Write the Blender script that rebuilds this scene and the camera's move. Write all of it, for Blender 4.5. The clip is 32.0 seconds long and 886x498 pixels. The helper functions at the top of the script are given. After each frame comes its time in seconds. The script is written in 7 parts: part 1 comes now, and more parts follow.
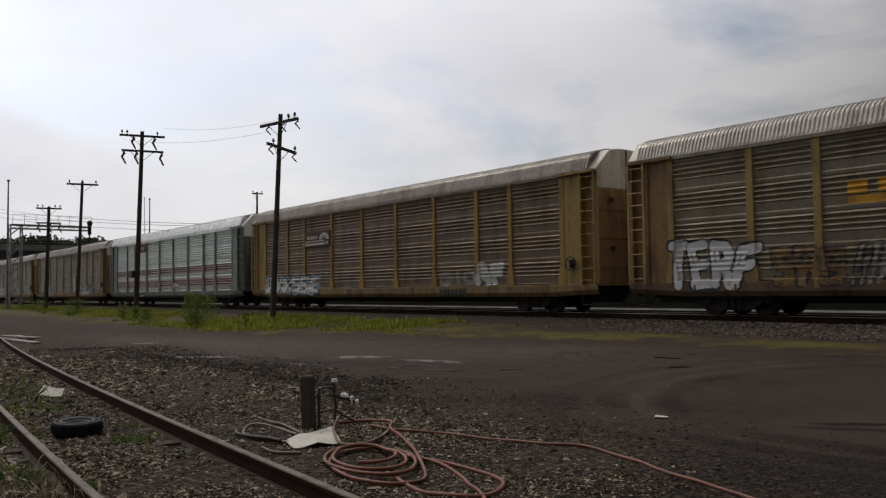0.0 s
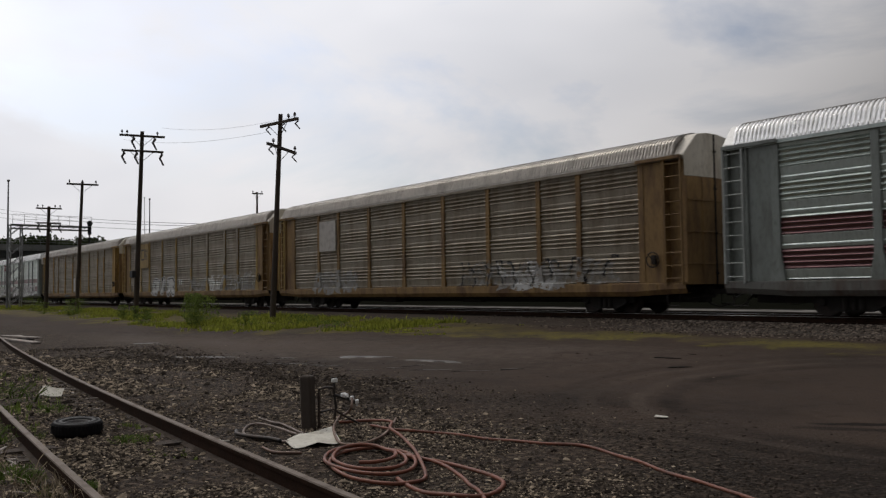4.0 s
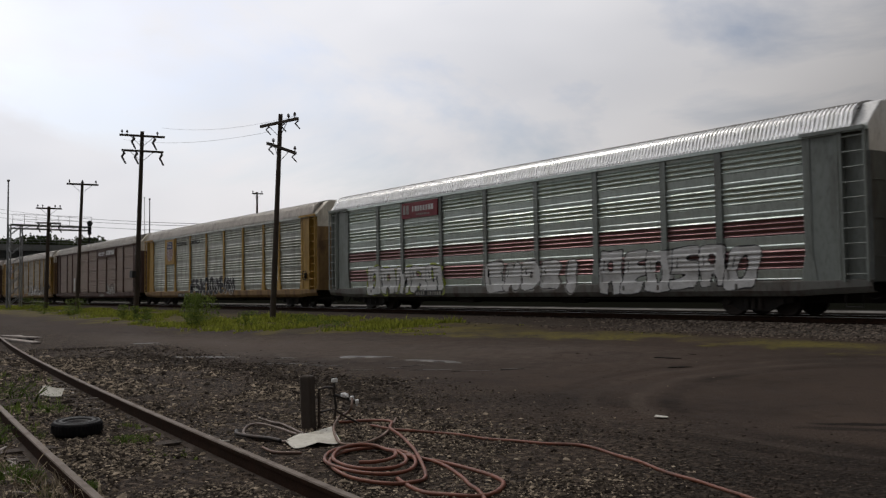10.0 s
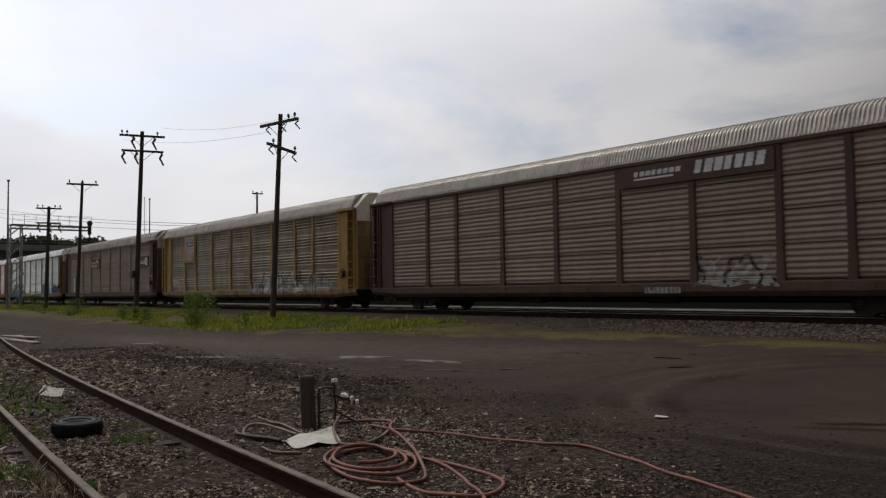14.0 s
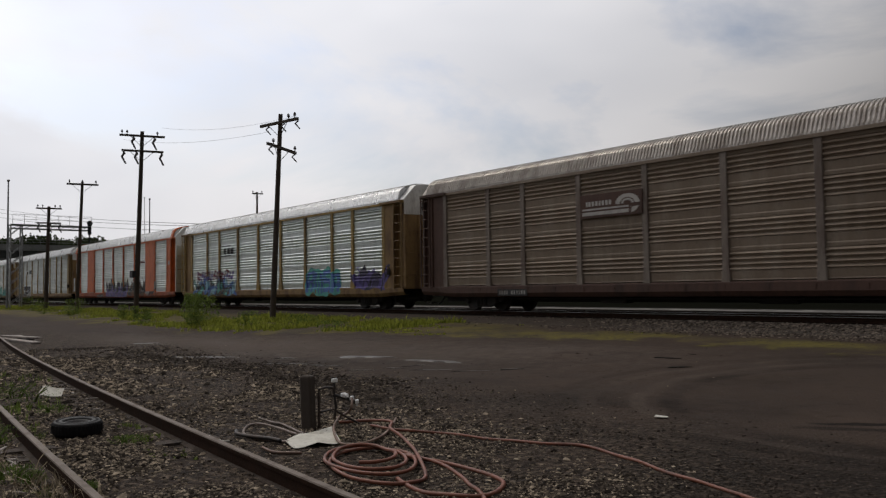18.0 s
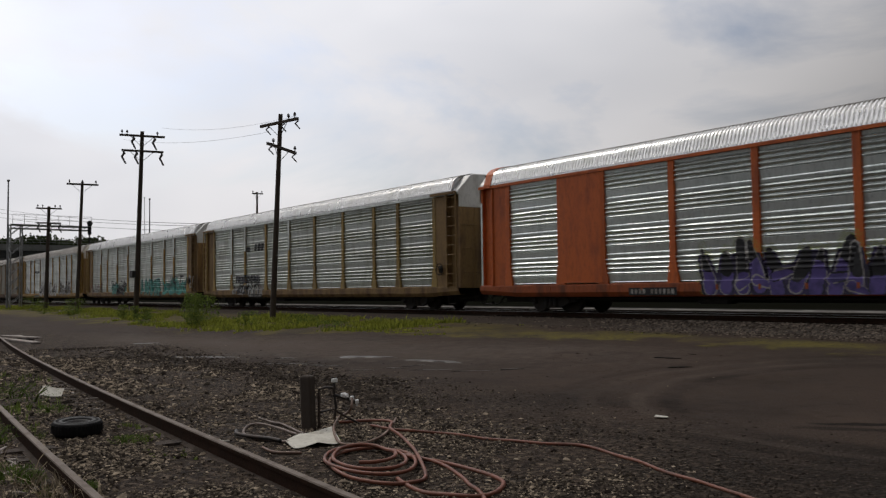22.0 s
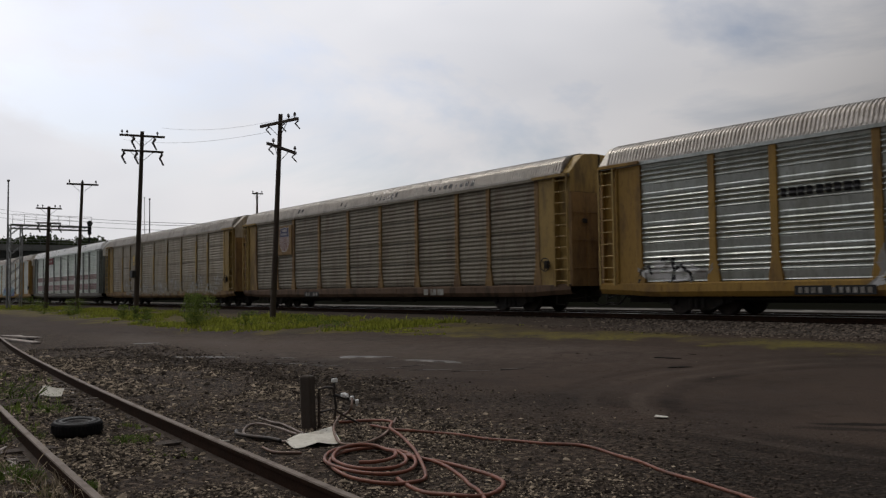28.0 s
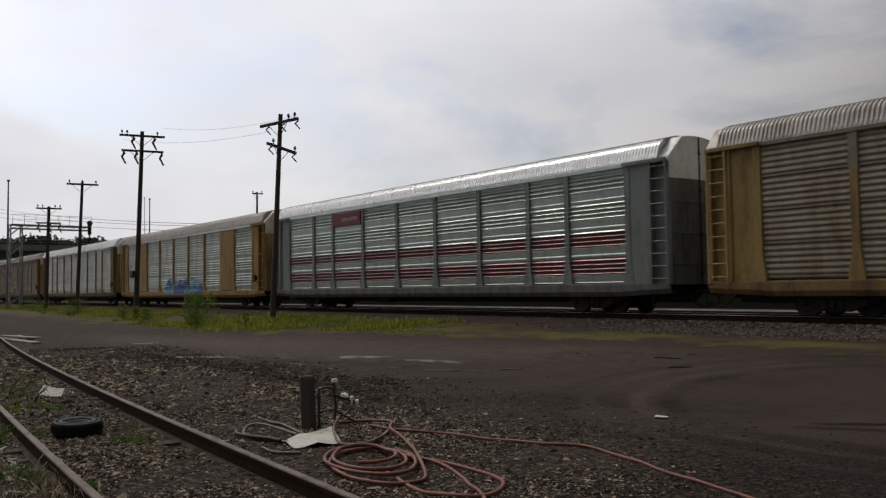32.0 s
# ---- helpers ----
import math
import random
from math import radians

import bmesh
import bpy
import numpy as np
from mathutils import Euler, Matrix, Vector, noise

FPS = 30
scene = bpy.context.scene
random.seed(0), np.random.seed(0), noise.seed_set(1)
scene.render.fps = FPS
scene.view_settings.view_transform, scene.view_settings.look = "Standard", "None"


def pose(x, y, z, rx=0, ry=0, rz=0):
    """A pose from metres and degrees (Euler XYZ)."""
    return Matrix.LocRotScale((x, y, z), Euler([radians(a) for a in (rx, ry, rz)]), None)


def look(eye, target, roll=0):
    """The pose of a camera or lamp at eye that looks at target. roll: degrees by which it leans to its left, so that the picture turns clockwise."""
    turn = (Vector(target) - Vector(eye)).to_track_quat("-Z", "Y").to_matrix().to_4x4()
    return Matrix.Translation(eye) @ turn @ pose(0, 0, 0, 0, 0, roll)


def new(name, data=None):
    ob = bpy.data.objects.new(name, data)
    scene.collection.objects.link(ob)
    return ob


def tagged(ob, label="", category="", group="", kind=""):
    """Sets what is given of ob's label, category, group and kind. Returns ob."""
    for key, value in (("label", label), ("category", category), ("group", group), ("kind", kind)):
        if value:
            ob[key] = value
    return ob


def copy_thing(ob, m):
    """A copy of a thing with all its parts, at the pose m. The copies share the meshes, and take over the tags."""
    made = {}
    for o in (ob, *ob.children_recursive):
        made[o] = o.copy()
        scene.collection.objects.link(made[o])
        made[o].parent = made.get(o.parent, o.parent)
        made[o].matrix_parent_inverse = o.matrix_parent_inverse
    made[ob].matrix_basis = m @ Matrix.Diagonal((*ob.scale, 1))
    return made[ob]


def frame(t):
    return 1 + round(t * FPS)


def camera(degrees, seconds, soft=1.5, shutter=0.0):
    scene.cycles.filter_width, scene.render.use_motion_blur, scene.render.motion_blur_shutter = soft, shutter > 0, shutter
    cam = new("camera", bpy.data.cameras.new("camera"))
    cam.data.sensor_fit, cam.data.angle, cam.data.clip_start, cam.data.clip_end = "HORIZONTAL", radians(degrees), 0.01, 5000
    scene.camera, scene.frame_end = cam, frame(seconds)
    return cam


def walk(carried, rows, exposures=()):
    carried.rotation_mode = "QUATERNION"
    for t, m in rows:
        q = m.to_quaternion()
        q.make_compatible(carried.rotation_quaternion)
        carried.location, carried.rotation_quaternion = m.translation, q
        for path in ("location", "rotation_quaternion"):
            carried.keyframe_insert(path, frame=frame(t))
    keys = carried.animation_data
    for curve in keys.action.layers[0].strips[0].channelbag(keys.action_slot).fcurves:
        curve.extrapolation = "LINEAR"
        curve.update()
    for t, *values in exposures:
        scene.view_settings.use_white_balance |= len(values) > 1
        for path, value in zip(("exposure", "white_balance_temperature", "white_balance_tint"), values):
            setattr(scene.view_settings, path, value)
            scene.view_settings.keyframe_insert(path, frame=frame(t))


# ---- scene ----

CLIP = 32.0
cam = camera(56.55, CLIP, soft=1.3, shutter=0.12)
EYE = Vector((0.0, 0.0, 0.885))
YAW, PITCH = radians(-51.91), radians(2.83)
AIM = EYE + Vector((math.sin(YAW) * math.cos(PITCH), math.cos(YAW) * math.cos(PITCH), math.sin(PITCH)))
walk(cam, [(0.0, look(EYE, AIM, -0.75)), (CLIP, look(EYE, AIM, -0.75))],
     [(0.0, 0.0, 6500, 11.5), (17.0, 0.0, 6500, 11.5), (23.0, -0.03, 6500, 11.5), (29.0, -0.05, 6500, 11.5), (CLIP, -0.05, 6500, 11.5)])

# ---- world and light ----
SUN_EL, SUN_AZ = radians(50), radians(-92)          # azimuth from +y, clockwise seen from above
world = bpy.data.worlds.new("overcast_sky")
scene.world = world
world.use_nodes = True
wn, wl = world.node_tree.nodes, world.node_tree.links
wn.clear()


def node(tree_nodes, kind, **sets):
    n = tree_nodes.new(kind)
    for key, value in sets.items():
        n.inputs[key.replace("_", " ")].default_value = value
    return n


w_out = wn.new("ShaderNodeOutputWorld")
w_bg = wn.new("ShaderNodeBackground")
w_bg.inputs["Strength"].default_value = 0.1
w_sky = wn.new("ShaderNodeTexSky")
w_sky.sky_type = "NISHITA"
w_sky.sun_disc = False
w_sky.sun_elevation, w_sky.sun_rotation = SUN_EL, SUN_AZ
w_sky.air_density, w_sky.dust_density = 1.0, 2.5
w_co = wn.new("ShaderNodeTexCoord")
w_map = wn.new("ShaderNodeMapping")
w_map.inputs["Scale"].default_value = (1.0, 1.0, 2.6)
w_map.inputs["Location"].default_value = (0.35, 0.1, 0.2)
wl.new(w_co.outputs["Generated"], w_map.inputs["Vector"])
w_n1 = node(wn, "ShaderNodeTexNoise", Scale=2.6, Detail=8.0, Roughness=0.55, Distortion=0.35)
w_n2 = node(wn, "ShaderNodeTexNoise", Scale=1.1, Detail=4.0, Roughness=0.5, Distortion=0.2)
wl.new(w_map.outputs["Vector"], w_n1.inputs["Vector"])
wl.new(w_map.outputs["Vector"], w_n2.inputs["Vector"])
w_r1 = wn.new("ShaderNodeValToRGB")                 # how closed the clouds are
w_r1.color_ramp.elements[0].position, w_r1.color_ramp.elements[0].color = 0.36, (0.35, 0.35, 0.35, 1)
w_r1.color_ramp.elements[1].position, w_r1.color_ramp.elements[1].color = 0.50, (1, 1, 1, 1)
wl.new(w_n1.outputs["Fac"], w_r1.inputs["Fac"])
w_r2 = wn.new("ShaderNodeValToRGB")                 # thick and thin cloud
w_r2.color_ramp.elements[0].position, w_r2.color_ramp.elements[0].color = 0.36, (6.3, 6.4, 6.7, 1)
w_r2.color_ramp.elements[1].position, w_r2.color_ramp.elements[1].color = 0.64, (9.1, 8.95, 8.9, 1)
wl.new(w_n2.outputs["Fac"], w_r2.inputs["Fac"])
# the veil is thinnest round the hidden sun
w_dot = wn.new("ShaderNodeVectorMath")
w_dot.operation = "DOT_PRODUCT"
w_dot.inputs[1].default_value = (math.sin(radians(-85)) * math.cos(radians(50)), math.cos(radians(-85)) * math.cos(radians(50)), math.sin(radians(50)))
wl.new(w_co.outputs["Generated"], w_dot.inputs[0])
w_glow = wn.new("ShaderNodeMapRange")
w_glow.inputs["From Min"].default_value, w_glow.inputs["From Max"].default_value = 0.39, 0.806
w_glow.inputs["To Min"].default_value, w_glow.inputs["To Max"].default_value = 0.22, 1.35
wl.new(w_dot.outputs["Value"], w_glow.inputs["Value"])
w_mix = wn.new("ShaderNodeMix")
w_mix.data_type = "RGBA"
wl.new(w_r1.outputs["Color"], w_mix.inputs[0])
wl.new(w_sky.outputs["Color"], w_mix.inputs[6])
wl.new(w_r2.outputs["Color"], w_mix.inputs[7])
w_mul = wn.new("ShaderNodeVectorMath")
w_mul.operation = "SCALE"
wl.new(w_mix.outputs[2], w_mul.inputs[0])
wl.new(w_glow.outputs["Result"], w_mul.inputs["Scale"])
wl.new(w_mul.outputs["Vector"], w_bg.inputs["Color"])
wl.new(w_bg.outputs["Background"], w_out.inputs["Surface"])

sun = new("sun", bpy.data.lights.new("sun", "SUN"))
sun.data.energy, sun.data.angle, sun.data.color = 0.9, radians(14), (1.0, 0.95, 0.87)
sun_dir = Vector((math.sin(SUN_AZ) * math.cos(SUN_EL), math.cos(SUN_AZ) * math.cos(SUN_EL), math.sin(SUN_EL)))
sun.matrix_world = look(sun_dir * 50, (0, 0, 0))


# ---- materials ----
def surface(name, base, second=None, third=None, rough=0.8, metal=0.0, scale=3.0, fine=40.0, bump=0.2, bump_scale=60.0,
            stretch=(1, 1, 1), amount=0.5, per_object=0.08, fine_amount=0.35, spec=0.35):
    """A worn surface: base colour, large stains of a second colour, fine specks of a third."""
    m = bpy.data.materials.new(name)
    m.use_nodes = True
    n, l = m.node_tree.nodes, m.node_tree.links
    bs = n["Principled BSDF"]
    bs.inputs["Metallic"].default_value = metal
    bs.inputs["Specular IOR Level"].default_value = spec
    co = n.new("ShaderNodeTexCoord")
    info = n.new("ShaderNodeObjectInfo")
    mp = n.new("ShaderNodeMapping")
    mp.inputs["Scale"].default_value = stretch
    l.new(co.outputs["Object"], mp.inputs["Vector"])
    off = n.new("ShaderNodeVectorMath")
    off.operation = "MULTIPLY_ADD"
    off.inputs[1].default_value = (37.0, 21.0, 13.0)
    l.new(info.outputs["Random"], off.inputs[0])
    l.new(mp.outputs["Vector"], off.inputs[2])
    big = node(n, "ShaderNodeTexNoise", Scale=scale, Detail=5.0, Roughness=0.62)
    small = node(n, "ShaderNodeTexNoise", Scale=fine, Detail=3.0, Roughness=0.6)
    l.new(off.outputs["Vector"], big.inputs["Vector"])
    l.new(off.outputs["Vector"], small.inputs["Vector"])
    r1 = n.new("ShaderNodeMapRange")
    r1.inputs["From Min"].default_value, r1.inputs["From Max"].default_value = 0.62 - 0.3 * amount, 0.82 - 0.3 * amount
    l.new(big.outputs["Fac"], r1.inputs["Value"])
    mix1 = n.new("ShaderNodeMix")
    mix1.data_type = "RGBA"
    mix1.inputs[6].default_value, mix1.inputs[7].default_value = (*base, 1), (*(second or [c * 0.6 for c in base]), 1)
    l.new(r1.outputs["Result"], mix1.inputs[0])
    r2 = n.new("ShaderNodeMapRange")
    r2.inputs["From Min"].default_value, r2.inputs["From Max"].default_value = 0.5, 0.72
    r2.inputs["To Max"].default_value = fine_amount
    l.new(small.outputs["Fac"], r2.inputs["Value"])
    mix2 = n.new("ShaderNodeMix")
    mix2.data_type = "RGBA"
    mix2.inputs[7].default_value = (*(third or [c * 0.45 for c in base]), 1)
    l.new(r2.outputs["Result"], mix2.inputs[0])
    l.new(mix1.outputs[2], mix2.inputs[6])
    hsv = n.new("ShaderNodeHueSaturation")
    v = n.new("ShaderNodeMapRange")
    v.inputs["To Min"].default_value, v.inputs["To Max"].default_value = 1 - per_object, 1 + per_object
    l.new(info.outputs["Random"], v.inputs["Value"])
    l.new(v.outputs["Result"], hsv.inputs["Value"])
    l.new(mix2.outputs[2], hsv.inputs["Color"])
    l.new(hsv.outputs["Color"], bs.inputs["Base Color"])
    rr = n.new("ShaderNodeMapRange")
    rr.inputs["To Min"].default_value, rr.inputs["To Max"].default_value = max(0.05, rough - 0.12), min(1.0, rough + 0.12)
    l.new(big.outputs["Fac"], rr.inputs["Value"])
    l.new(rr.outputs["Result"], bs.inputs["Roughness"])
    if bump:
        bn = node(n, "ShaderNodeTexNoise", Scale=bump_scale, Detail=4.0)
        l.new(off.outputs["Vector"], bn.inputs["Vector"])
        b = n.new("ShaderNodeBump")
        b.inputs["Strength"].default_value, b.inputs["Distance"].default_value = bump, 0.02
        l.new(bn.outputs["Fac"], b.inputs["Height"])
        l.new(b.outputs["Normal"], bs.inputs["Normal"])
    return m


def car_paint(name, base, dirt, amount=0.5, rough=0.6, metal=0.0, spec=0.3, stripes=None):
    """Sheet metal of a rail wagon: rain streaks, road film, and, where given, painted stripes by height."""
    m = surface(name, base, dirt, [c * 0.5 for c in dirt], rough, metal, 0.9, 9.0, 0.12, 30.0, (2.2, 2.2, 0.55), amount, 0.07, 0.45, spec)
    if stripes:
        colour, bands = stripes
        n, l = m.node_tree.nodes, m.node_tree.links
        hsv = next(x for x in n if x.type == "HUE_SAT")
        co = next(x for x in n if x.type == "TEX_COORD")
        sep = n.new("ShaderNodeSeparateXYZ")
        l.new(co.outputs["Object"], sep.inputs[0])
        total = None
        for lo, hi in bands:
            c = n.new("ShaderNodeMath")
            c.operation = "COMPARE"
            c.inputs[1].default_value, c.inputs[2].default_value = (lo + hi) / 2, (hi - lo) / 2
            l.new(sep.outputs["Z"], c.inputs[0])
            if total:
                a = n.new("ShaderNodeMath")
                a.operation = "MAXIMUM"
                l.new(total, a.inputs[0])
                l.new(c.outputs[0], a.inputs[1])
                total = a.outputs[0]
            else:
                total = c.outputs[0]
        src = hsv.inputs["Color"].links[0].from_socket
        mx = n.new("ShaderNodeMix")
        mx.data_type = "RGBA"
        mx.inputs[7].default_value = (*colour, 1)
        f = n.new("ShaderNodeMath")
        f.operation = "MULTIPLY"
        f.inputs[1].default_value = 0.85
        l.new(total, f.inputs[0])
        l.new(f.outputs[0], mx.inputs[0])
        l.new(src, mx.inputs[6])
        l.new(mx.outputs[2], hsv.inputs["Color"])
    return m


MAROON_BANDS = [(1.335, 1.905), (2.295, 2.765)]
M = {
    "silver": car_paint("galvanised_sheet", (0.52, 0.55, 0.52), (0.36, 0.37, 0.33), 0.45, 0.36, 0.85, 0.5),
    "silver_light": car_paint("bright_galvanised_sheet", (0.70, 0.75, 0.73), (0.55, 0.60, 0.58), 0.4, 0.34, 0.9, 0.5),
    "silver_stripe": car_paint("striped_galvanised_sheet", (0.575, 0.64, 0.595), (0.44, 0.49, 0.45), 0.4, 0.34, 0.9, 0.5, ((0.16, 0.046, 0.054), MAROON_BANDS)),
    "green_grey": car_paint("weathered_grey_sheet", (0.262, 0.228, 0.168), (0.195, 0.150, 0.098), 0.55, 0.46, 0.5),
    "moss_grey": car_paint("grimy_grey_brown_sheet", (0.190, 0.168, 0.126), (0.145, 0.118, 0.084), 0.55, 0.5, 0.3),
    "green_clean": car_paint("grey_green_sheet", (0.445, 0.462, 0.42), (0.30, 0.30, 0.258), 0.5, 0.37, 0.85),
    "tan_grey": car_paint("dusty_grey_sheet", (0.285, 0.25, 0.195), (0.20, 0.16, 0.115), 0.55, 0.48, 0.3),
    "brown": car_paint("faded_brown_sheet", (0.215, 0.158, 0.112), (0.145, 0.105, 0.078), 0.5, 0.48, 0.3),
    "oxide": car_paint("oxide_brown_sheet", (0.23, 0.16, 0.122), (0.25, 0.195, 0.155), 0.5, 0.5, 0.25),
    "dark_brown": car_paint("dark_brown_sheet", (0.225, 0.170, 0.122), (0.275, 0.222, 0.168), 0.55, 0.55, 0.12),
    "post_taupe": car_paint("faded_taupe_paint", (0.225, 0.188, 0.155), (0.13, 0.095, 0.076), 0.55, 0.6),
    "yellow": car_paint("railway_yellow_paint", (0.36, 0.215, 0.05), (0.20, 0.12, 0.045), 0.5, 0.6),
    "yellow_clean": car_paint("fresh_yellow_paint", (0.42, 0.255, 0.055), (0.28, 0.17, 0.05), 0.4, 0.55),
    "olive_yellow": car_paint("aged_yellow_paint", (0.35, 0.235, 0.075), (0.17, 0.115, 0.05), 0.5, 0.6),
    "rust_yellow": car_paint("rusty_yellow_paint", (0.25, 0.155, 0.06), (0.13, 0.075, 0.04), 0.55, 0.65),
    "grey_paint": car_paint("grey_steel_paint", (0.235, 0.258, 0.238), (0.16, 0.168, 0.152), 0.45, 0.5, 0.2),
    "oxide_paint": car_paint("oxide_paint", (0.09, 0.048, 0.035), (0.065, 0.039, 0.03), 0.5, 0.65),
    "orange": car_paint("orange_paint", (0.56, 0.13, 0.03), (0.33, 0.08, 0.03), 0.4, 0.5),
    "orange_grime": car_paint("grimy_orange_paint", (0.36, 0.088, 0.027), (0.15, 0.05, 0.025), 0.5, 0.6),
    "roof_silver": car_paint("roof_galvanised", (0.88, 0.88, 0.87), (0.76, 0.76, 0.73), 0.35, 0.30, 0.75, 0.5),
    "roof_cream": car_paint("roof_weathered", (0.54, 0.505, 0.46), (0.40, 0.365, 0.33), 0.45, 0.42, 0.45),
    "roof_brown": car_paint("roof_sooty", (0.47, 0.43, 0.39), (0.31, 0.27, 0.235), 0.55, 0.42, 0.45),
    "ladder_yellow": car_paint("pale_yellow_ladder_paint", (0.46, 0.33, 0.12), (0.27, 0.18, 0.07), 0.4, 0.6),
    "ladder_grey": car_paint("pale_grey_ladder_paint", (0.36, 0.38, 0.36), (0.22, 0.24, 0.22), 0.4, 0.55, 0.2),
    "cap_silver": car_paint("smooth_roof_hood", (0.70, 0.70, 0.68), (0.52, 0.51, 0.48), 0.4, 0.5, 0.2),
    "cap_dusty": car_paint("dusty_roof_hood", (0.62, 0.58, 0.50), (0.42, 0.37, 0.30), 0.45, 0.6, 0.1),
    "cap_brown": car_paint("sooty_roof_hood", (0.40, 0.36, 0.31), (0.22, 0.19, 0.16), 0.5, 0.6, 0.1),
    # upper roof is coloured darker, painting in its dimmer sky reflection
    "roof_top": car_paint("dim_reflection_roof_top", (0.40, 0.385, 0.36), (0.28, 0.26, 0.235), 0.5, 0.6, 0.15),
    "sill_grey": car_paint("grimy_grey_sill", (0.165, 0.165, 0.15), (0.11, 0.085, 0.07), 0.55, 0.6, 0.1),
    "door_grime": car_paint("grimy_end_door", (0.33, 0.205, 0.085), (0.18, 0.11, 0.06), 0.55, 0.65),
    # grey doors are darker than the wagon's grey_paint
    "door_grey": car_paint("dark_grey_door", (0.15, 0.165, 0.155), (0.09, 0.09, 0.08), 0.5, 0.65),
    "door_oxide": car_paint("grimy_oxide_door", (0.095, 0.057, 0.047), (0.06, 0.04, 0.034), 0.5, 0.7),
    "sill_dark": car_paint("sill_grime", (0.13, 0.08, 0.05), (0.06, 0.04, 0.028), 0.5, 0.75),
    "under": surface("underframe_grime", (0.022, 0.019, 0.017), (0.04, 0.032, 0.026), rough=0.85, scale=2.0),
    "wheel": surface("wheel_steel", (0.045, 0.035, 0.03), (0.02, 0.018, 0.016), rough=0.6, metal=0.5, scale=4.0),
    "p_white": surface("white_spray_paint", (0.62, 0.62, 0.61), (0.45, 0.44, 0.42), rough=0.6, scale=2.0, fine=14, amount=0.45),
    "p_cream": surface("aged_white_sign_paint", (0.50, 0.47, 0.43), (0.36, 0.33, 0.30), rough=0.6, scale=3.0),
    "p_dull": surface("dull_white_stencil", (0.36, 0.35, 0.32), (0.20, 0.18, 0.15), rough=0.7, scale=4.0, fine=30, amount=0.7),
    "p_violet": surface("dark_violet_spray_paint", (0.05, 0.038, 0.10), (0.02, 0.018, 0.03), rough=0.6, scale=1.5, amount=0.7),
    "p_black": surface("black_spray_paint", (0.018, 0.018, 0.02), (0.04, 0.04, 0.04), rough=0.6, scale=2.0),
    "p_grey": surface("grey_spray_paint", (0.34, 0.33, 0.31), (0.24, 0.22, 0.20), rough=0.65, scale=2.0, amount=0.6),
    "p_teal": surface("teal_spray_paint", (0.085, 0.34, 0.29), (0.05, 0.19, 0.17), rough=0.6, scale=2.0),
    "p_blue": surface("blue_spray_paint", (0.08, 0.16, 0.42), (0.05, 0.09, 0.26), rough=0.6, scale=2.0),
    "p_sky": surface("pale_blue_spray_paint", (0.22, 0.42, 0.52), (0.16, 0.30, 0.40), rough=0.6, scale=2.0),
    "p_purple": surface("purple_spray_paint", (0.11, 0.08, 0.26), (0.05, 0.04, 0.13), rough=0.6, scale=2.0),
    "p_lime": surface("lime_spray_paint", (0.36, 0.42, 0.07), (0.24, 0.28, 0.06), rough=0.6, scale=2.0),
    "p_red": surface("red_sign_paint", (0.17, 0.03, 0.04), (0.12, 0.028, 0.032), rough=0.55, scale=2.0),
    "p_maroon": surface("maroon_sign_paint", (0.22, 0.03, 0.04), (0.15, 0.03, 0.035), rough=0.55, scale=2.0),
    "p_navy": surface("navy_sign_paint", (0.028, 0.036, 0.12), (0.02, 0.026, 0.08), rough=0.55, scale=2.0),
    "p_orange": surface("orange_sign_paint", (0.62, 0.32, 0.03), (0.45, 0.22, 0.03), rough=0.55, scale=2.0),
    "p_yellow": surface("yellow_sign_paint", (0.55, 0.38, 0.06), (0.42, 0.28, 0.05), rough=0.55, scale=2.0),
}


